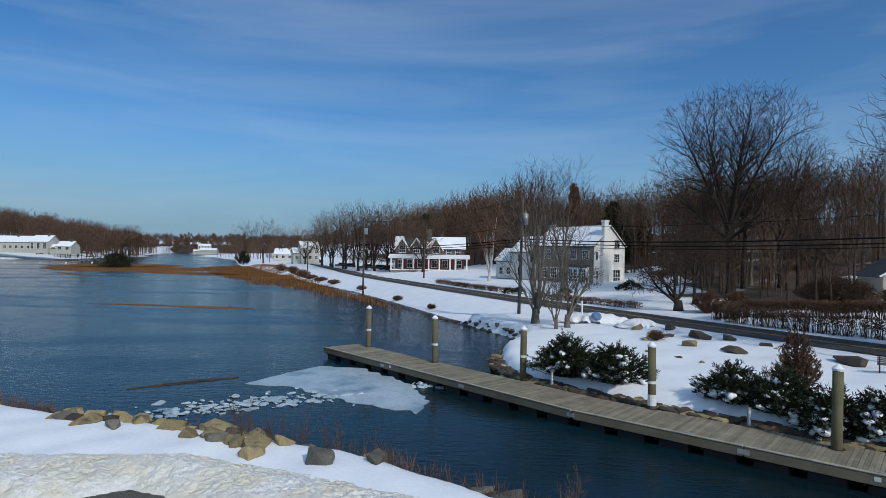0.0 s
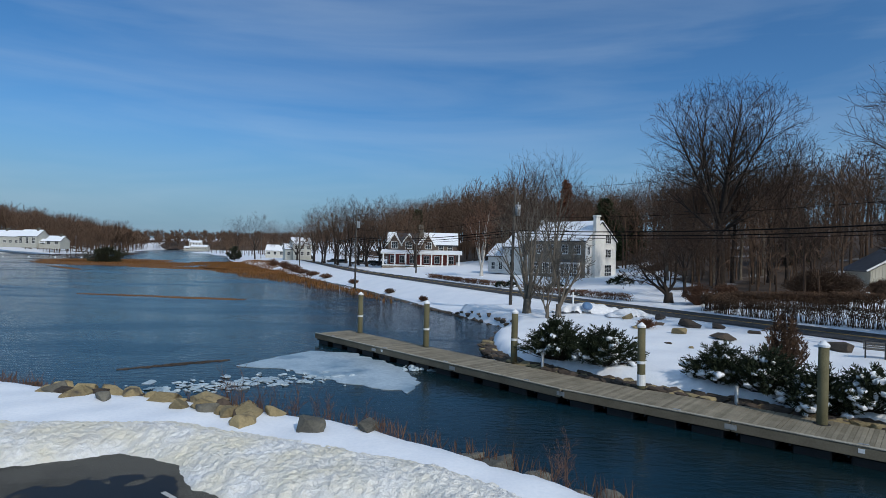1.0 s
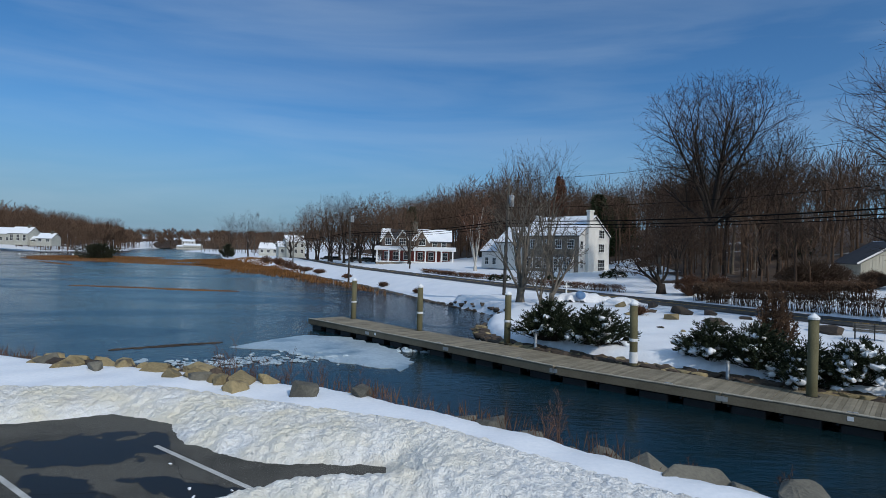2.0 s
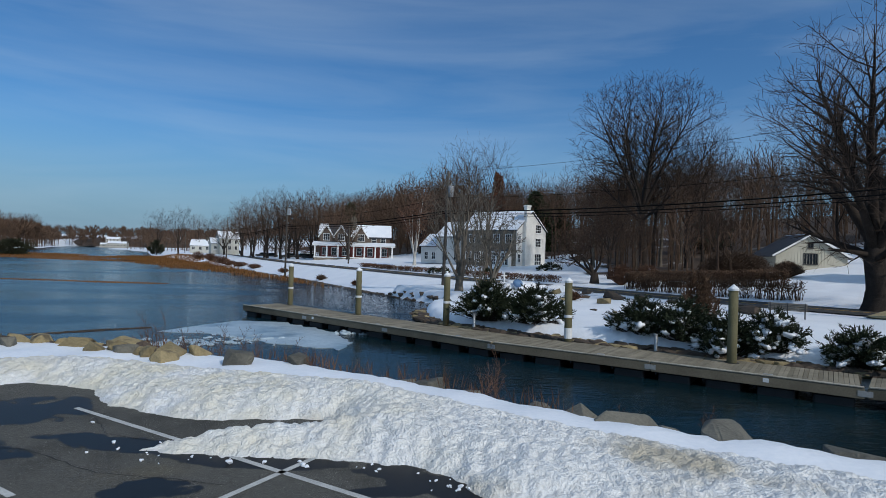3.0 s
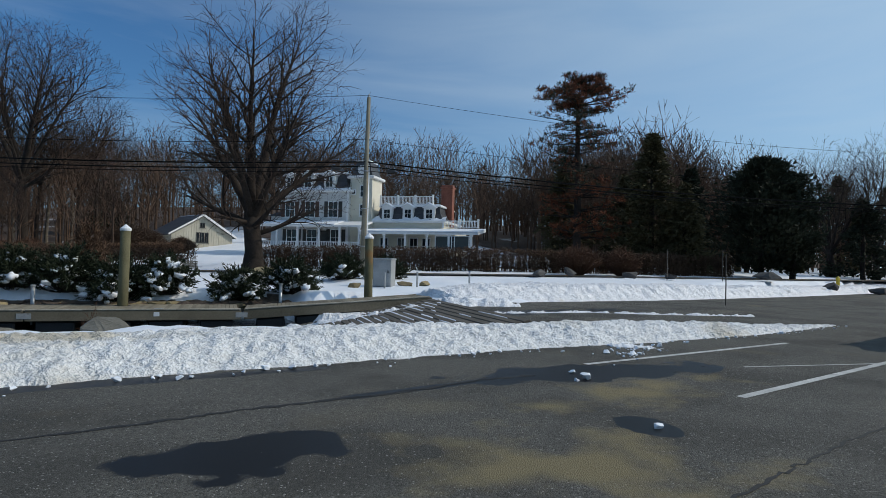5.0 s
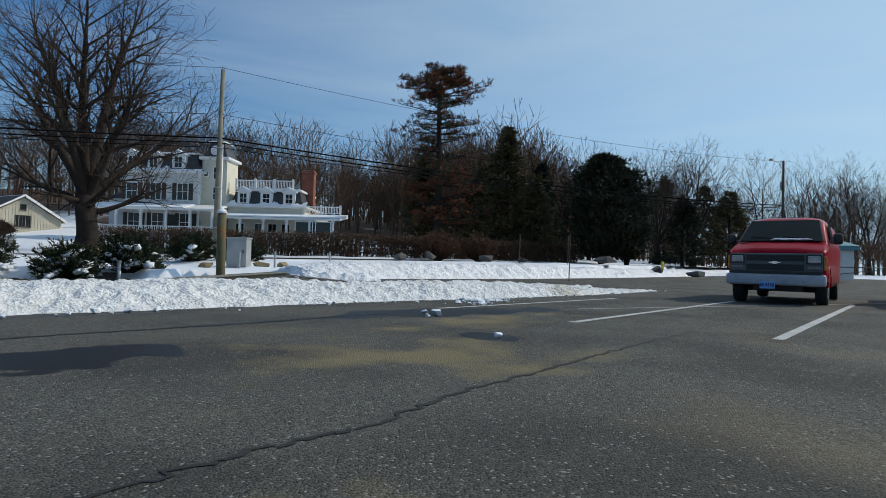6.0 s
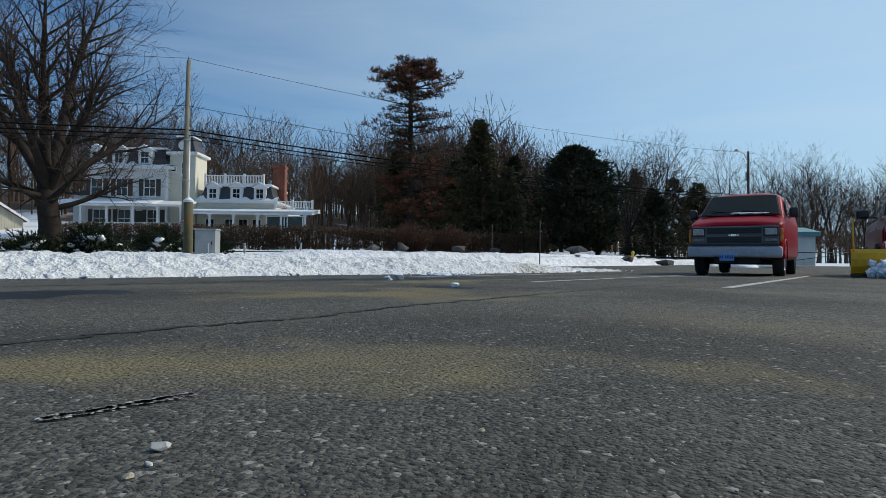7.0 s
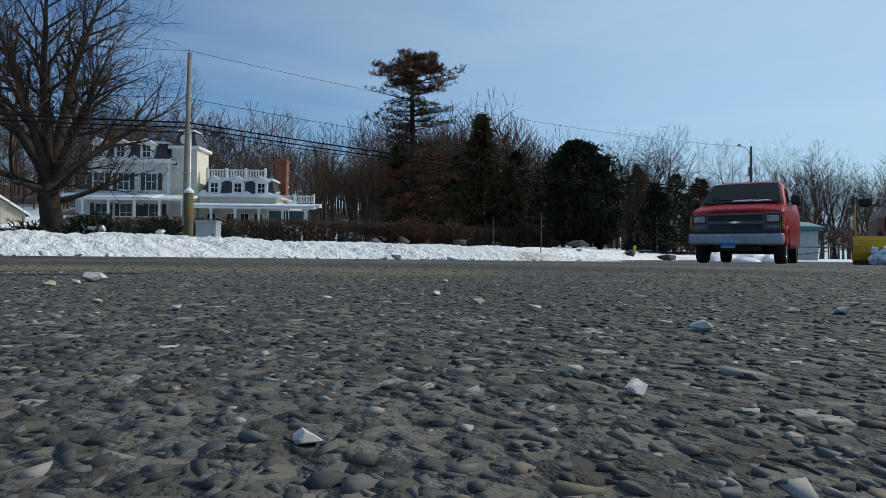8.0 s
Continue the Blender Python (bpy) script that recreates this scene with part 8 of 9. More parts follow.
for i, (x, y, sx, sy, sz) in enumerate(((-5.1, 16.5, 0.6, 0.42, 0.34), (0.3, 15.0, 0.5, 0.42, 0.34), (2.9, 13.6, 0.7, 0.5, 0.34), (4.5, 11.9, 0.7, 0.5, 0.36), (6.1, 11.0, 0.75, 0.5, 0.32), (8.2, 10.2, 0.7, 0.4, 0.28), (9.6, 9.8, 0.6, 0.35, 0.28), (3.7, 12.8, 0.5, 0.4, 0.35), (5.4, 11.7, 0.45, 0.35, 0.3), (1.4, 14.6, 0.4, 0.35, 0.3), (-3.4, 16.8, 0.4, 0.3, 0.28), (11.2, 9.6, 0.8, 0.4, 0.25))):
    rock(x, y, sx * 1.25, sy * 1.25, sz * 1.3, i + 3, GREYROCK, "grey-brown boulder at the snow bank's foot", "shore boulders", 0.47, i * 61)
# broken rock below the near shore and the far bank
def along(line, step, seed, off=(0, 0)):
    rnd = random.Random(seed)
    out_ = []
    for (ax, ay), (bx, by) in zip(line, line[1:]):
        n = max(1, int(math.hypot(bx - ax, by - ay) / step))
        d = math.hypot(bx - ax, by - ay)
        for i in range(n):
            t = (i + rnd.random()) / n
            o = rnd.uniform(*off)
            out_.append((ax + (bx - ax) * t + (by - ay) / d * o, ay + (by - ay) * t - (bx - ax) / d * o))
    return out_


for i, (x, y) in enumerate(along(OUR_SHORE[4:], 0.55, 3, (0.1, 1.4))):
    k = 0.22 + 0.25 * ((i * 0.618) % 1)
    rock(x, y, k * 1.3, k, k * 0.8, i, (ROCK, GREYROCK, WALLROCK)[i % 3], "broken shore rock at the water's edge", "shore riprap", 0.35, i * 37)
WALL_LINE = [(18.0, 20.1), (16.3, 20.65), (12.9, 22.65), (10.0, 24.8), (7.7, 26.4), (5.0, 28.5), (2.2, 30.9), (0.5, 33.0), (-0.2, 35.5), (-0.35, 39)]
for i, (x, y) in enumerate(along(WALL_LINE, 0.125, 4, (-0.2, 0.45))):
    k = 0.17 + 0.13 * ((i * 0.618) % 1)
    rock(x, y, k * 1.9, k * 1.25, k * 0.95, i, WALLROCK if i % 5 else ROCK, "brown fieldstone in the low shore wall", "shore wall stones", 0.5, -45 + (i * 37) % 24, z=max(gz(x, y), -0.55) + 0.04, name="wall_stone")
for i, (x, y) in enumerate(along([(-0.3, 37), (-0.2, 42), (1.2, 47), (1.6, 50.5), (-1.6, 56.5), (-6.5, 64.7), (-14.5, 80.5), (-24, 98)], 0.36, 5, (-0.35, 0.5))):
    k = 0.18 + 0.24 * ((i * 0.618) % 1)
    rock(x, y, k * 1.4, k, k * 0.75, i, WALLROCK, "dark brown rock along the far bank", "far bank rocks", 0.4, i * 53, name="bank_rock")

PR = "flat brown rock showing through park snow"
for i, (x, y, sx, sy, sz) in enumerate(((10.4, 43.6, 0.4, 0.3, 0.2), (13.6, 48.9, 0.9, 0.5, 0.4), (14.5, 44.4, 1.1, 0.7, 0.55), (12.9, 41.3, 0.75, 0.55, 0.35), (16.2, 43.4, 0.8, 0.5, 0.35), (14.8, 39.0, 0.9, 0.6, 0.4), (10.9, 48.6, 0.8, 0.5, 0.45), (19.8, 35.5, 1.3, 0.6, 0.45), (12.6, 45.2, 0.4, 0.3, 0.2), (9.6, 39.0, 0.35, 0.25, 0.12), (10.9, 37.2, 0.3, 0.2, 0.1), (8.6, 36.0, 0.3, 0.2, 0.12), (11.8, 35.6, 0.3, 0.2, 0.1), (17.6, 41.0, 0.5, 0.3, 0.2))):
    rock(x, y, sx, sy, sz, i, WALLROCK if i % 3 else ROCK, PR, "park rocks", 0.32, i * 67)
rock(26.1, 32.2, 1.3, 0.6, 0.4, 2, surf("tan_stone", (0.25, 0.19, 0.1), (0.42, 0.34, 0.2), 1.5, 14, 0.85, 0.5, 0.03), "long tan stone lying by the road", "", 0.3, -55)
for i, (x, y, sx, sy, sz) in enumerate(((37.0, 17.1, 0.75, 0.5, 0.36), (38.9, 15.7, 0.55, 0.5, 0.45), (39.9, 11.8, 0.8, 0.45, 0.3), (42.1, 9.8, 0.7, 0.4, 0.25), (48.3, 4.8, 1.0, 0.7, 0.5), (52.5, 1.1, 0.9, 0.7, 0.55), (56.4, -1.9, 0.8, 0.6, 0.4), (58, -2.4, 0.8, 0.6, 0.4))):
    rock(x, y, sx, sy, sz, i + 1, DARKROCK, "dark boulder set along the road verge", "verge boulders", 0.22, i * 71, z=gz(x, y) + 0.1)
for i, (x, y) in enumerate(((22.6, 20.4), (26.6, 19.0), (25.4, 19.4))):
    rock(x, y, 0.5, 0.32, 0.24, i + 4, ROCK, "tan boulder beside the utility cabinet", "cabinet boulders", 0.3, i * 50)

# ---- park things ----
cab = empty("utility_cabinet", pose(24.5, 20.1, gz(24.5, 20.1), 0, 0, -70), "grey metal utility cabinet on the snow", "cabinet")
part("body", bevelled((-0.5, 0.5, -0.35, 0.35, 0, 1.4), w=0.02), GREYMETAL, cab)
part("lid", bevelled((-0.54, 0.54, -0.4, 0.38, 1.4, 1.48), w=0.02), GREYMETAL, cab)
part("door", bevelled((-0.44, 0.44, -0.37, -0.352, 0.12, 1.3), w=0.006), GREYMETAL, cab)
part("handle", boxes((0.32, 0.37, -0.4, -0.37, 0.7, 0.85)), BLACKM, cab)
for x, y in ((23.6, 19.3), (25.4, 18.6), (28.0, 17.0)):
    b = empty("bollard", pose(x, y, gz(x, y)), "thin short metal post in the snow", "post", "short posts")
    part("shaft", bar([(0, 0, -0.1), (0, 0, 0.75)], 0.05, 8), GREYMETAL, b)
    part("cap", bar([(0, 0, 0.75), (0, 0, 0.8)], 0.06, 8), BLUEPL if x > 27 else GALV, b)


def bench(x, y, rz):
    b = empty("bench", pose(x, y, gz(x, y), 0, 0, rz), "slatted grey wooden park bench in the snow", "bench")
    me = mesh_from("slat", bevelled((-0.95, 0.95, -0.015, 0.015, -0.04, 0.04), w=0.008), WICKER)
    for i in range(4):
        shared("back_slat", me, pose(0, 0.25 + i * 0.03, 0.52 + i * 0.1, -12, 0, 0), b)
    for i in range(4):
        shared("seat_slat", me, pose(0, -0.22 + i * 0.11, 0.43, 90, 0, 0), b)
    for s in (-0.85, 0.0, 0.85):
        part("frame", bar([(s, 0.28, 0), (s, 0.24, 0.42), (s, 0.36, 0.88)], 0.03, 6), BLACKM, b, "black iron frame")
        part("leg", bar([(s, -0.25, 0), (s, -0.24, 0.42)], 0.03, 6), BLACKM, b)
        part("armrest", bar([(s, -0.25, 0.4), (s, -0.26, 0.64), (s, 0.28, 0.64)], 0.025, 6), BLACKM, b)
    part("snow", bevelled((-0.9, 0.9, -0.26, 0.14, 0.45, 0.53), w=0.03), SNOW, b, "snow lying on the seat")


bench(20.6, 32.5, 148)
mb = empty("mailbox", pose(8.0, 59.0, gz(8.0, 59.0), 0, 0, 40), "black mailbox on a white cross-shaped post", "mailbox")
part("post", boxes((-0.06, 0.06, -0.06, 0.06, 0, 1.35)), TRIM, mb)
part("arm", boxes((-0.4, 0.4, -0.05, 0.05, 0.95, 1.05)), TRIM, mb)
part("box", bevelled((0.05, 0.6, -0.12, 0.12, 1.06, 1.34), w=0.06, seg=2), BLACKM, mb, "black metal letter box")
bl = bmesh.new()
bmesh.ops.create_uvsphere(bl, u_segments=18, v_segments=12, radius=0.45)
for v in bl.verts:
    v.co.z = v.co.z * 0.75 + 0.2
ob = part("tub", bl, BLUEPL, None, smooth=True)
ob.matrix_basis = pose(8.3, 52.2, gz(8.3, 52.2) + 0.45, 20, 10, 0)
tagged(ob, "blue-grey plastic tub half buried in snow", "tub")


def snow_pile(x, y, rx, ry, h, seed, label="piled lumpy white snow"):
    xs, ys = np.arange(-rx * 1.1, rx * 1.1, 0.1), np.arange(-ry * 1.1, ry * 1.1, 0.1)
    px, py = np.meshgrid(xs, ys)
    r = np.hypot(px / rx, py / ry) + 0.12 * waves(px, py, 1.4, seed)
    z = h * np.clip(1 - r * r, 0, 1) ** 0.8 + 0.16 * clods(px, py, seed) * np.clip(1.0 - r, 0, 1) - 0.06
    keep = (r < 1.0)[:-1, :-1]
    ob = grid_mesh("snow_mound", xs, ys, z, CLEAN_BANK, keep, label, "snow pile")
    ob.matrix_basis = pose(x, y, gz(x, y), 0, 0, seed * 40)


for i, (x, y, rx, ry, h) in enumerate(((8.6, 53.2, 3.2, 1.4, 0.8), (11.5, 50.8, 2.4, 1.2, 0.6), (1.5, 8.35, 0.6, 0.25, 0.09), (11.5, 3.35, 1.0, 0.45, 0.12), (58, -6.6, 3, 1.6, 0.8), (50.5, -7.4, 2.2, 1.0, 0.45), (64, -9.5, 4, 2, 0.9), (92, -17, 5, 3, 1.1))):
    snow_pile(x, y, rx, ry, h, i)
# scattered lumps on the asphalt
lump_me = [mesh_from("snow_lump", stone(40 + i, 1, 1, 0.8), SNOW) for i in range(4)]
rnd = random.Random(77)
LUMPS = [(7.82, 2.75, 0.085), (8.12, 3.05, 0.045), (7.63, 2.79, 0.04), (6.03, 1.41, 0.05), (0.43, 8.5, 0.03), (0.6, 8.3, 0.03), (-4.8, 9.6, 0.04), (-5.2, 9.4, 0.03), (-6.0, 11.0, 0.04)]
LUMPS += [(cx + rnd.gauss(0, sx), cy + rnd.gauss(0, sy), abs(rnd.gauss(0, 0.022)) + 0.014) for cx, cy, sx, sy, n in ((1.2, 8.25, 0.35, 0.14, 24), (1.9, 8.2, 0.3, 0.15, 20), (11.2, 3.15, 0.5, 0.2, 50), (10.4, 3.0, 0.25, 0.12, 14), (-3.6, 9.9, 0.5, 0.1, 20)) for _ in range(n)]
LUMPS += [(x + rnd.gauss(0, 0.3), y - abs(rnd.gauss(0.0, 0.16)), abs(rnd.gauss(0.0, 0.022)) + 0.012) for x, y in along(FRONT_1[10:], 0.22, 9)]
for i, (x, y, k) in enumerate(LUMPS[:300]):
    ob = new("snow_lump", lump_me[i % 4])
    ob.matrix_basis = pose(x, y, k * 0.45 + float(lot_z(x, y)), 0, 0, i * 53)
    ob.scale = (k * 1.2, k, k)
    tagged(ob, "small lump of white snow on asphalt", "snow lump", "snow lumps")

sp = empty("sign_post", pose(28.3, 4.3, 0), "rusty bare metal sign post at the lot edge", "post", "sign posts")
part("channel", boxes((-0.03, 0.03, -0.02, 0.02, -0.1, 2.1)), OLDPOLE, sp)
sp2 = copy_thing(sp, pose(44.5, 7.0, gz(44.5, 7.0)))
sp3 = copy_thing(sp, pose(41.5, 9.9, gz(41.5, 9.9)))
hy = empty("fire_hydrant", pose(57.2, 0.6, gz(57.2, 0.6) + 0.1), "yellow fire hydrant standing in snow", "hydrant")
part("barrel", bar([(0, 0, 0), (0, 0, 0.1), (0, 0, 0.12), (0, 0, 0.75)], [0.2, 0.2, 0.13, 0.13], 14), HYDRANT, hy)
part("bonnet", bar([(0, 0, 0.75), (0, 0, 0.8), (0, 0, 0.92), (0, 0, 1.0)], [0.17, 0.17, 0.1, 0.04], 14), HYDRANT, hy)
part("outlet", bar([(-0.24, 0, 0.55), (0.24, 0, 0.55)], 0.07, 10), HYDRANT, hy)

# ---- ice ----
def floe(pts, z, thick, label, seed):
    bm = bmesh.new()
    ring = []
    n = len(pts)
    for i in range(n):
        (ax, ay), (bx, by) = pts[i], pts[(i + 1) % n]
        for j in range(8):
            t = j / 8
            k = 0.35 * noise.noise(Vector((ax + (bx - ax) * t, ay + (by - ay) * t, seed)) * 1.3)
            ring.append((ax + (bx - ax) * t + k, ay + (by - ay) * t + k))
    top = [bm.verts.new((x, y, z)) for x, y in ring]
    low = [bm.verts.new((x, y, z - thick)) for x, y in ring]
    bm.faces.new(top), bm.faces.new(low[::-1])
    for i in range(len(top)):
        j = (i + 1) % len(top)
        bm.faces.new((top[i], low[i], low[j], top[j]))
    bmesh.ops.recalc_face_normals(bm, faces=bm.faces[:])
    tagged(part("ice_floe", bm, ICE), label, "ice", "ice floes")


floe([(-13.6, 30.8), (-12.6, 33.6), (-11.2, 36.2), (-8.6, 36.0), (-6.4, 34.0), (-4.8, 31.8), (-3.4, 28.6), (-3.5, 26.4), (-5.4, 27.0), (-8.2, 28.6), (-10.8, 30.2)], WATER_Z + 0.03, 0.1, "large pale sheet of drifting ice beside dock", 1)
chunk_me = [mesh_from("ice_chunk", stone(60 + i, 1, 1, 0.4), ICE) for i in range(5)]
for i in range(290):
    t = rnd.random()
    if i < 250:
        x, y = -15.5 + 7.6 * t + rnd.gauss(0, 0.7), 24.2 + 5.0 * t + rnd.gauss(0, 0.8)
    else:
        x, y = rnd.gauss(-3.4, 0.8), rnd.gauss(32.0, 0.5)
    k = abs(rnd.gauss(0.05, 0.09)) + 0.04
    ob = new("ice_chunk", chunk_me[i % 5])
    ob.matrix_basis = pose(x, y, WATER_Z + 0.02, 0, 0, i * 41)
    ob.scale = (k * 1.5, k, k * (1.1 if i < 250 else 1.8))
    tagged(ob, "broken chunk of dirty white ice afloat", "ice", "ice chunks")
for a, b, w in (((-18.9, 28.7), (-14.7, 32.3), 0.1), ((-17.6, 29.9), (-15.6, 31.6), 0.14)):
    bm = bmesh.new()
    r2 = random.Random(3)
    for i in range(110):
        t = r2.random()
        x, y = a[0] + (b[0] - a[0]) * t + r2.gauss(0, w), a[1] + (b[1] - a[1]) * t + r2.gauss(0, w)
        q, ln = r2.gauss(0.7, 0.4), r2.uniform(0.2, 0.7)
        box(bm, -ln / 2, ln / 2, -0.008, 0.008, 0, 0.02, pose(x, y, WATER_Z + 0.004, 0, 0, math.degrees(q)))
    tagged(part("reed_debris", bm, WALLROCK), "line of broken brown reeds afloat", "debris", "", "stuff")
for i, (x, y) in enumerate(((-202, 226.5), (-196.6, 233.5), (-190.6, 241), (-184.3, 249))):
    bm = bmesh.new()
    bmesh.ops.create_uvsphere(bm, u_segments=12, v_segments=8, radius=0.4)
    ob = part("mooring_buoy", bm, CAPM, None, smooth=True)
    ob.matrix_basis = pose(x, y, WATER_Z + 0.15)
    tagged(ob, "white round mooring buoy on the water", "buoy", "mooring buoys")

# ---- cracks and loose grit on the lot ----
def crack(pts, w, seed):
    r3 = random.Random(seed)
    fine = []
    for (ax, ay), (bx, by) in zip(pts, pts[1:]):
        for j in range(14):
            t = j / 14
            fine.append((ax + (bx - ax) * t + r3.gauss(0, 0.018), ay + (by - ay) * t + r3.gauss(0, 0.018)))
    bm = bmesh.new()
    rows = []
    for i, (x, y) in enumerate(fine):
        (ax, ay), (bx, by) = fine[max(i - 1, 0)], fine[min(i + 1, len(fine) - 1)]
        d = math.hypot(bx - ax, by - ay) + 1e-6
        k = w * r3.uniform(0.4, 1.3) / 2
        rows.append([bm.verts.new((x - (by - ay) / d * s * k, y + (bx - ax) / d * s * k, 0.004 + float(lot_z(x, y)))) for s in (-1, 1)])
    for a, b in zip(rows, rows[1:]):
        bm.faces.new((a[0], a[1], b[1], b[0]))
    bmesh.ops.recalc_face_normals(bm, faces=bm.faces[:])
    tagged(part("pavement_crack", bm, TAR), "dark sealed crack across the asphalt", "crack", "", "structure")


TAR = surf("crack_tar", (0.01, 0.01, 0.01), (0.022, 0.021, 0.02), 4, 40, 0.8, 0.4, 0.006)
crack([(1.2, 5.6), (2.95, 4.97), (4.11, 4.64), (5.69, 4.02), (6.85, 3.74), (7.7, 3.31)], 0.07, 1)
crack([(1.4, 1.62), (1.79, 1.45), (2.44, 1.24), (2.89, 1.03), (3.7, 0.9), (4.87, 0.56), (5.89, 0.27), (7.24, -0.16), (9.32, -0.83), (13, -2.2)], 0.03, 2)
crack([(-8, 9.2), (-6.4, 9.6), (-4.6, 8.6), (-2.4, 8.2)], 0.02, 3)
crack([(-6.2, 11.4), (-5.4, 10.4), (-4.0, 9.9)], 0.02, 4)



def grit(seed, n, x0, x1, width, size, mat, label):
    """Stone chips lying loose in the worn surface."""
    rs = np.random.RandomState(seed)
    base = []
    for i in range(5):
        b = bmesh.new()
        r4 = random.Random(90 + i)
        for _ in range(8):
            b.verts.new(Vector((r4.gauss(0, 1), r4.gauss(0, 1), r4.gauss(0, 1))).normalized())
        bmesh.ops.convex_hull(b, input=b.verts[:])
        b.verts.index_update()
        base.append((np.array([tuple(v.co) for v in b.verts]), np.array([[v.index for v in f.verts] for f in b.faces])))
        b.free()
    vs, fs, n0 = [], [], 0
    for i in range(n):
        u = x0 + (x1 - x0) * rs.random_sample() ** 1.7
        w = rs.uniform(-1, 1) * (0.25 + width * u)
        x, y = 0.74 + u * 0.943 + w * 0.334, -0.32 + u * 0.334 - w * 0.943
        k = size * np.exp(rs.normal(0, 0.3))
        a = rs.uniform(0, 6.28)
        bv, bf = base[i % 5]
        v = bv * np.array((k * 1.2, k, k * 0.4))
        c, s = math.cos(a), math.sin(a)
        vs.append(np.stack([v[:, 0] * c - v[:, 1] * s + x, v[:, 0] * s + v[:, 1] * c + y, v[:, 2] + k * 0.02], -1))
        fs.append(bf + n0)
        n0 += len(v)
    v, f = np.concatenate(vs), np.concatenate(fs)
    me = bpy.data.meshes.new("grit")
    me.from_pydata(v.tolist(), [], f.tolist())
    me.materials.append(mat)
    me.polygons.foreach_set("use_smooth", [True] * len(me.polygons))
    tagged(new("grit", me), label, "grit", "", "stuff")


def chip_material():
    m = surf("stone_chips", (0.03, 0.03, 0.031), (0.1, 0.096, 0.09), 60, 300, 0.85, 0.2, 0.001)
    n, k = m.node_tree.nodes, m.node_tree.links
    geo, ramp = n.new("ShaderNodeNewGeometry"), n.new("ShaderNodeValToRGB")
    ramp.color_ramp.elements[0].color, ramp.color_ramp.elements[1].color = (0.03, 0.03, 0.03, 1), (0.3, 0.29, 0.27, 1)
    for pos, col in ((0.4, (0.055, 0.057, 0.056)), (0.75, (0.105, 0.107, 0.102)), (0.88, (0.16, 0.12, 0.08))):
        ramp.color_ramp.elements.new(pos).color = (*col, 1)
    k.new(geo.outputs["Random Per Island"], ramp.inputs["Fac"])
    k.new(ramp.outputs["Color"], n["Principled BSDF"].inputs["Base Color"])
    return m


CHIPS = chip_material()
GRIT_PALE = surf("pale_chips", (0.36, 0.35, 0.33), (0.55, 0.54, 0.52), 60, 300, 0.8, 0.1, 0.001)
grit(1, 24000, 0.06, 2.2, 0.8, 0.0023, CHIPS, "grey and tan stone chips in the worn asphalt")
grit(3, 300, 0.25, 5.0, 0.8, 0.0022, GRIT_PALE, "pale salt grains and chips on asphalt")

# larger loose stones, and what is left of a painted line
STONES = [(1.21, 0.27, 0.007), (1.25, 0.28, 0.006), (1.3, 0.31, 0.013), (1.08, 0.05, 0.004), (1.06, -0.04, 0.004), (1.27, -0.14, 0.005), (1.2, -0.2, 0.005), (1.16, -0.25, 0.005), (1.09, -0.35, 0.006), (0.95, -0.3, 0.0035), (0.93, -0.32, 0.004), (0.86, -0.26, 0.003), (0.95, -0.3, 0.003), (1.23, -0.45, 0.006), (1.23, -0.42, 0.004), (1.53, -0.06, 0.006)]
loose_me = [mesh_from("loose_stone", stone(80 + i, 1, 1, 0.7), m_) for i, m_ in enumerate((surf("tan_chip", (0.3, 0.25, 0.18), (0.5, 0.44, 0.34), 90, 400, 0.85, 0.3, 0.001), GRIT_PALE, GRIT_PALE))]
for i, (x, y, k) in enumerate(STONES):
    ob = new("loose_stone", loose_me[i % 3])
    ob.matrix_basis = pose(x, y, k * 0.4, 0, 0, i * 71)
    ob.scale = (k * 1.3, k, k)
    tagged(ob, "small pale stone lying loose on asphalt", "stone", "loose stones")
rs = np.random.RandomState(12)
flakes = bmesh.new()
(ax, ay), (bx, by) = (1.34, 0.58), (1.56, 0.49)
for i in range(420):
    t, o, k = rs.random_sample(), rs.normal(0, 0.03), rs.uniform(0.002, 0.007)
    x, y = ax + (bx - ax) * t + (by - ay) * o, ay + (by - ay) * t - (bx - ax) * o
    n = rs.randint(4, 7)
    top = [flakes.verts.new((x + k * rs.uniform(0.6, 1.3) * math.cos(math.tau * j / n), y + k * rs.uniform(0.6, 1.3) * math.sin(math.tau * j / n), 0.0045)) for j in range(n)]
    flakes.faces.new(top)
tagged(part("worn_line", flakes, PAINT), "flaked remains of a white painted line", "road marking", "", "stuff")


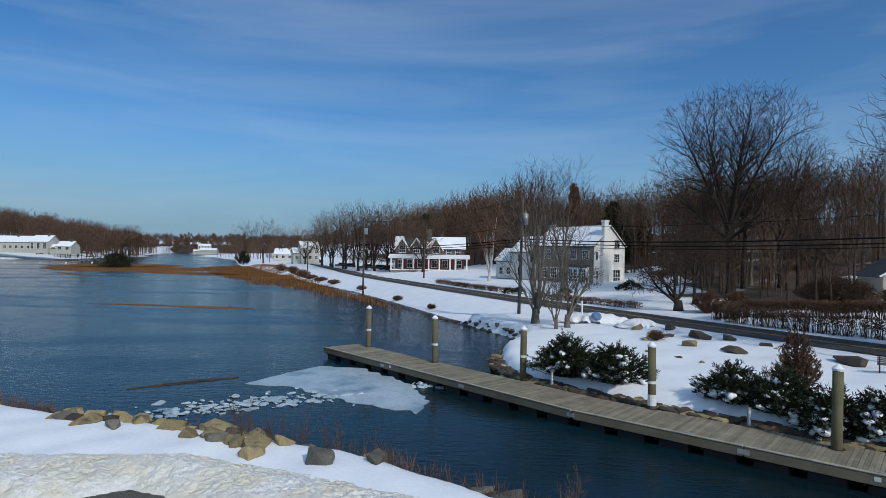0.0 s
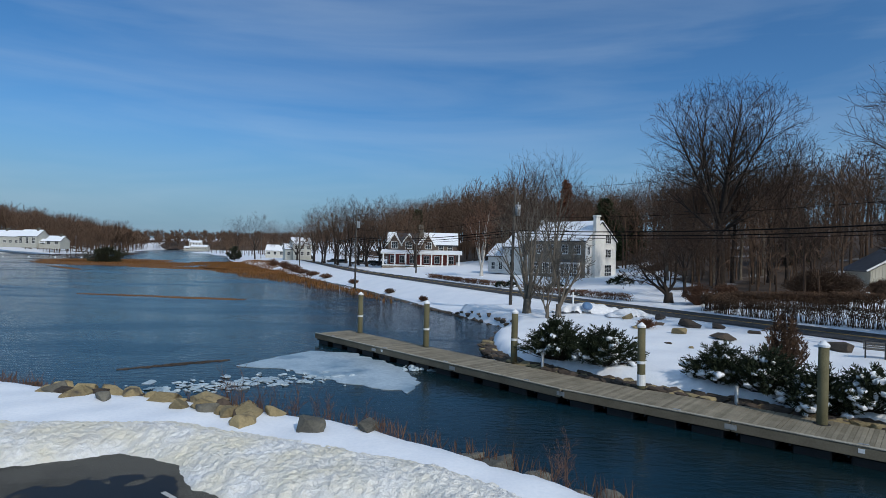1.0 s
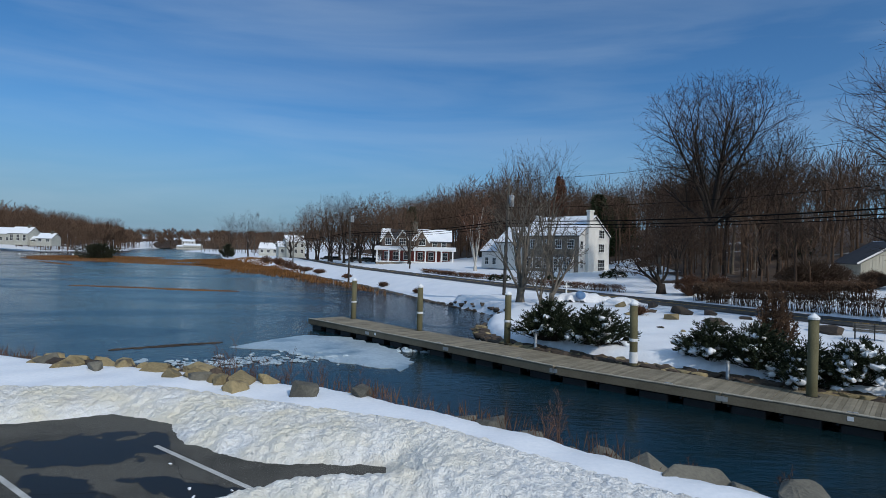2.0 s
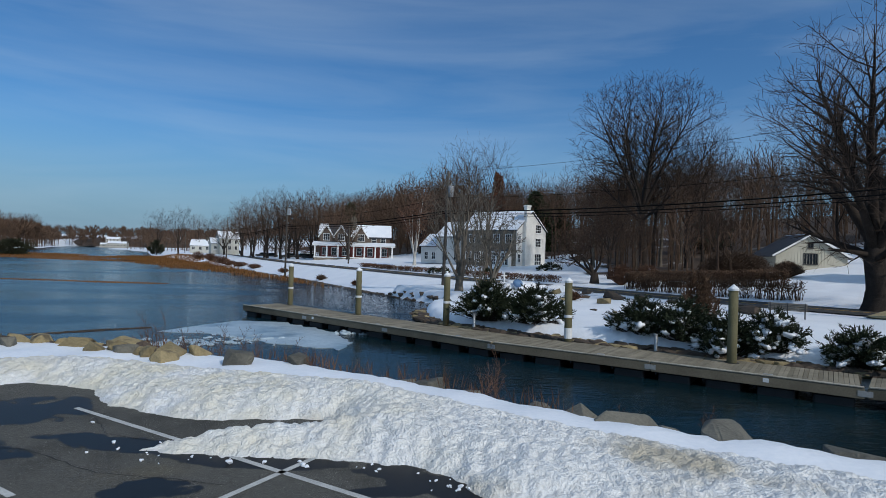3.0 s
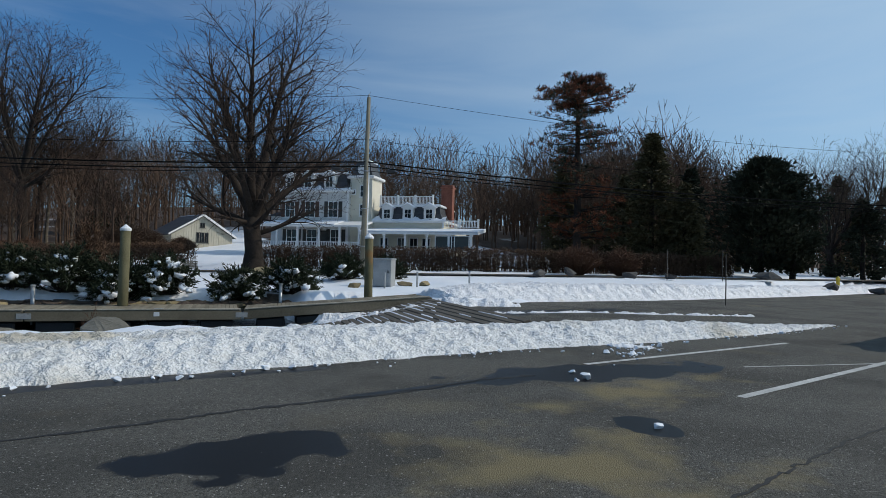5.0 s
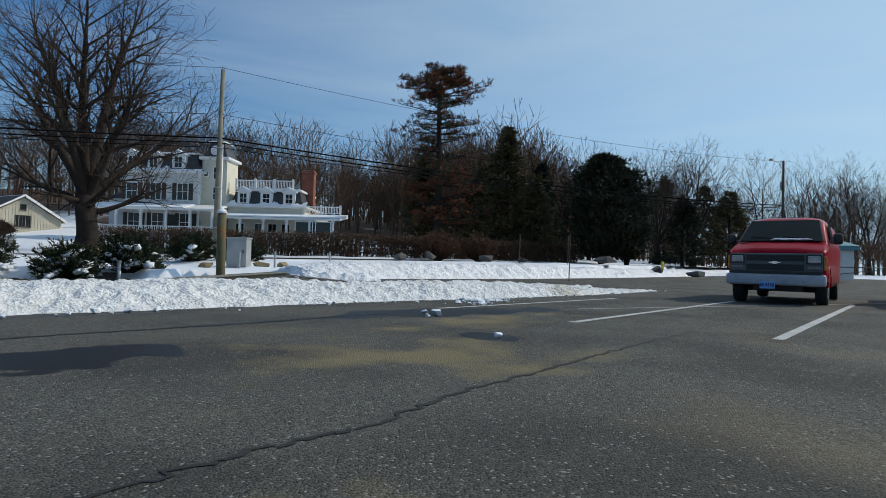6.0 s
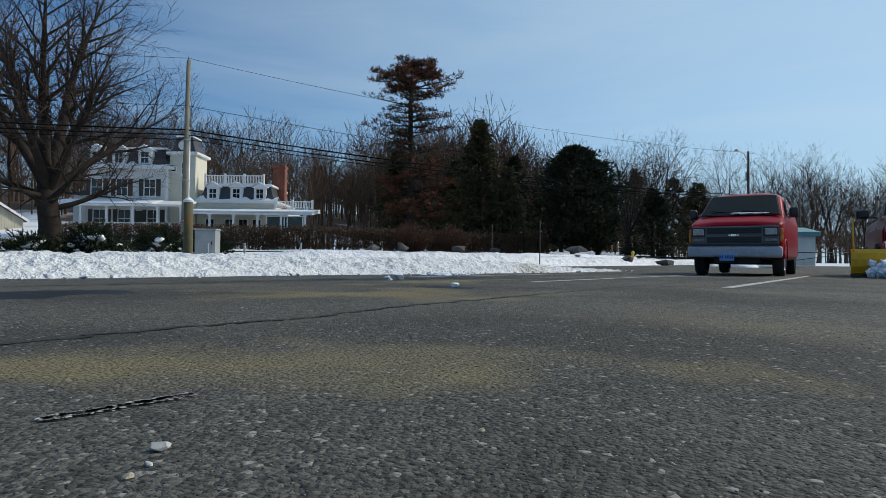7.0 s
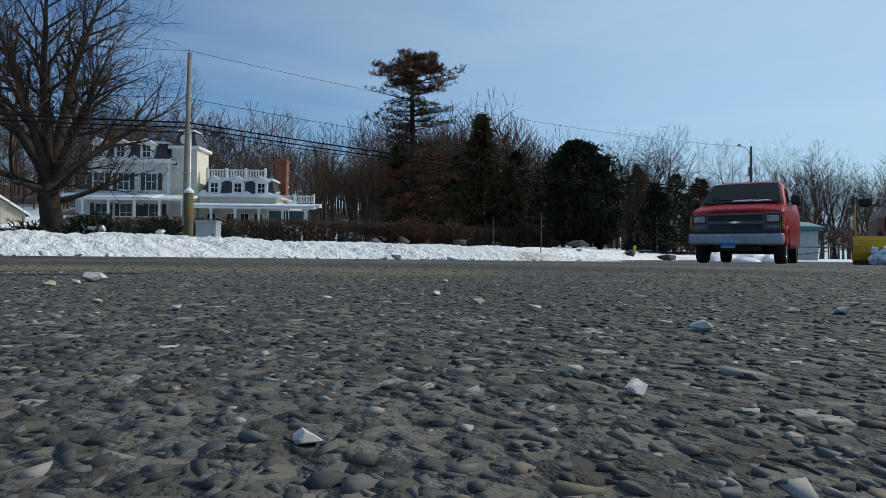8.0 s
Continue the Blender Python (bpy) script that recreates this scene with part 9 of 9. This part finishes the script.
# ---- planks of the dock and ramp ----
plank_me = [mesh_from("plank", bevelled((-0.069, 0.069, -0.03 - 0.01 * k, DW + 0.03 + 0.012 * k, -0.04, 0), w=0.006), PLANK) for k in range(3)]
gang_me = mesh_from("plank", bevelled((-0.069, 0.069, -0.03, GW + 0.03, -0.04, 0), w=0.006), PLANK)
rnd = random.Random(5)
for d_, ln_, i in [(dock, L1, i) for i in range(int(L1 / 0.146))] + [(dock_2, L2, i) for i in range(int(L2 / 0.146))]:
    shared("plank", plank_me[i % 3], pose(0.073 + i * 0.146, 0, rnd.uniform(-0.004, 0.003), rnd.uniform(-0.1, 0.1), rnd.uniform(-0.6, 0.6), rnd.uniform(-0.1, 0.1)), d_)
for i in range(int(GL / 0.146)):
    shared("plank", gang_me, pose(0.073 + i * 0.146, 0.02, rnd.uniform(-0.004, 0.003), 0, rnd.uniform(-0.6, 0.6), 0), gang)
rib_me = mesh_from("plank", bevelled((-0.11, 0.11, -3.6, 4.6, -0.06, 0.03), w=0.02), CONCRETE)
for i in range(29):
    shared("plank", rib_me, pose(-1.2 + i * 0.25, -2.5, 0, 0, 0, rnd.uniform(-0.2, 0.2)), ramp)

# snow left between the ramp's planks
bm = bmesh.new()
rnd = random.Random(8)
for i in range(9, 28):
    for q in range(rnd.randint(2, 5)):
        a = rnd.uniform(-5.8, 0.6)
        ln, w = rnd.uniform(0.4, 2.2), rnd.uniform(0.012, 0.05)
        x = -1.2 + i * 0.25 + 0.125
        top = [(x - w, a), (x + w * rnd.uniform(0.3, 1), a + 0.1), (x + w, a + ln * 0.5), (x + w * 0.5, a + ln), (x - w, a + ln * 0.8), (x - w * 0.6, a + ln * 0.4)]
        hi = [bm.verts.new((u, v, 0.036)) for u, v in top]
        lo = [bm.verts.new((u, v, -0.02)) for u, v in top]
        bm.faces.new(hi)
        for j in range(6):
            bm.faces.new((hi[j], lo[j], lo[(j + 1) % 6], hi[(j + 1) % 6]))
bmesh.ops.recalc_face_normals(bm, faces=bm.faces[:])
tagged(part("snow", bm, SNOW, ramp, "thin streaks of snow between planks"), kind="stuff")
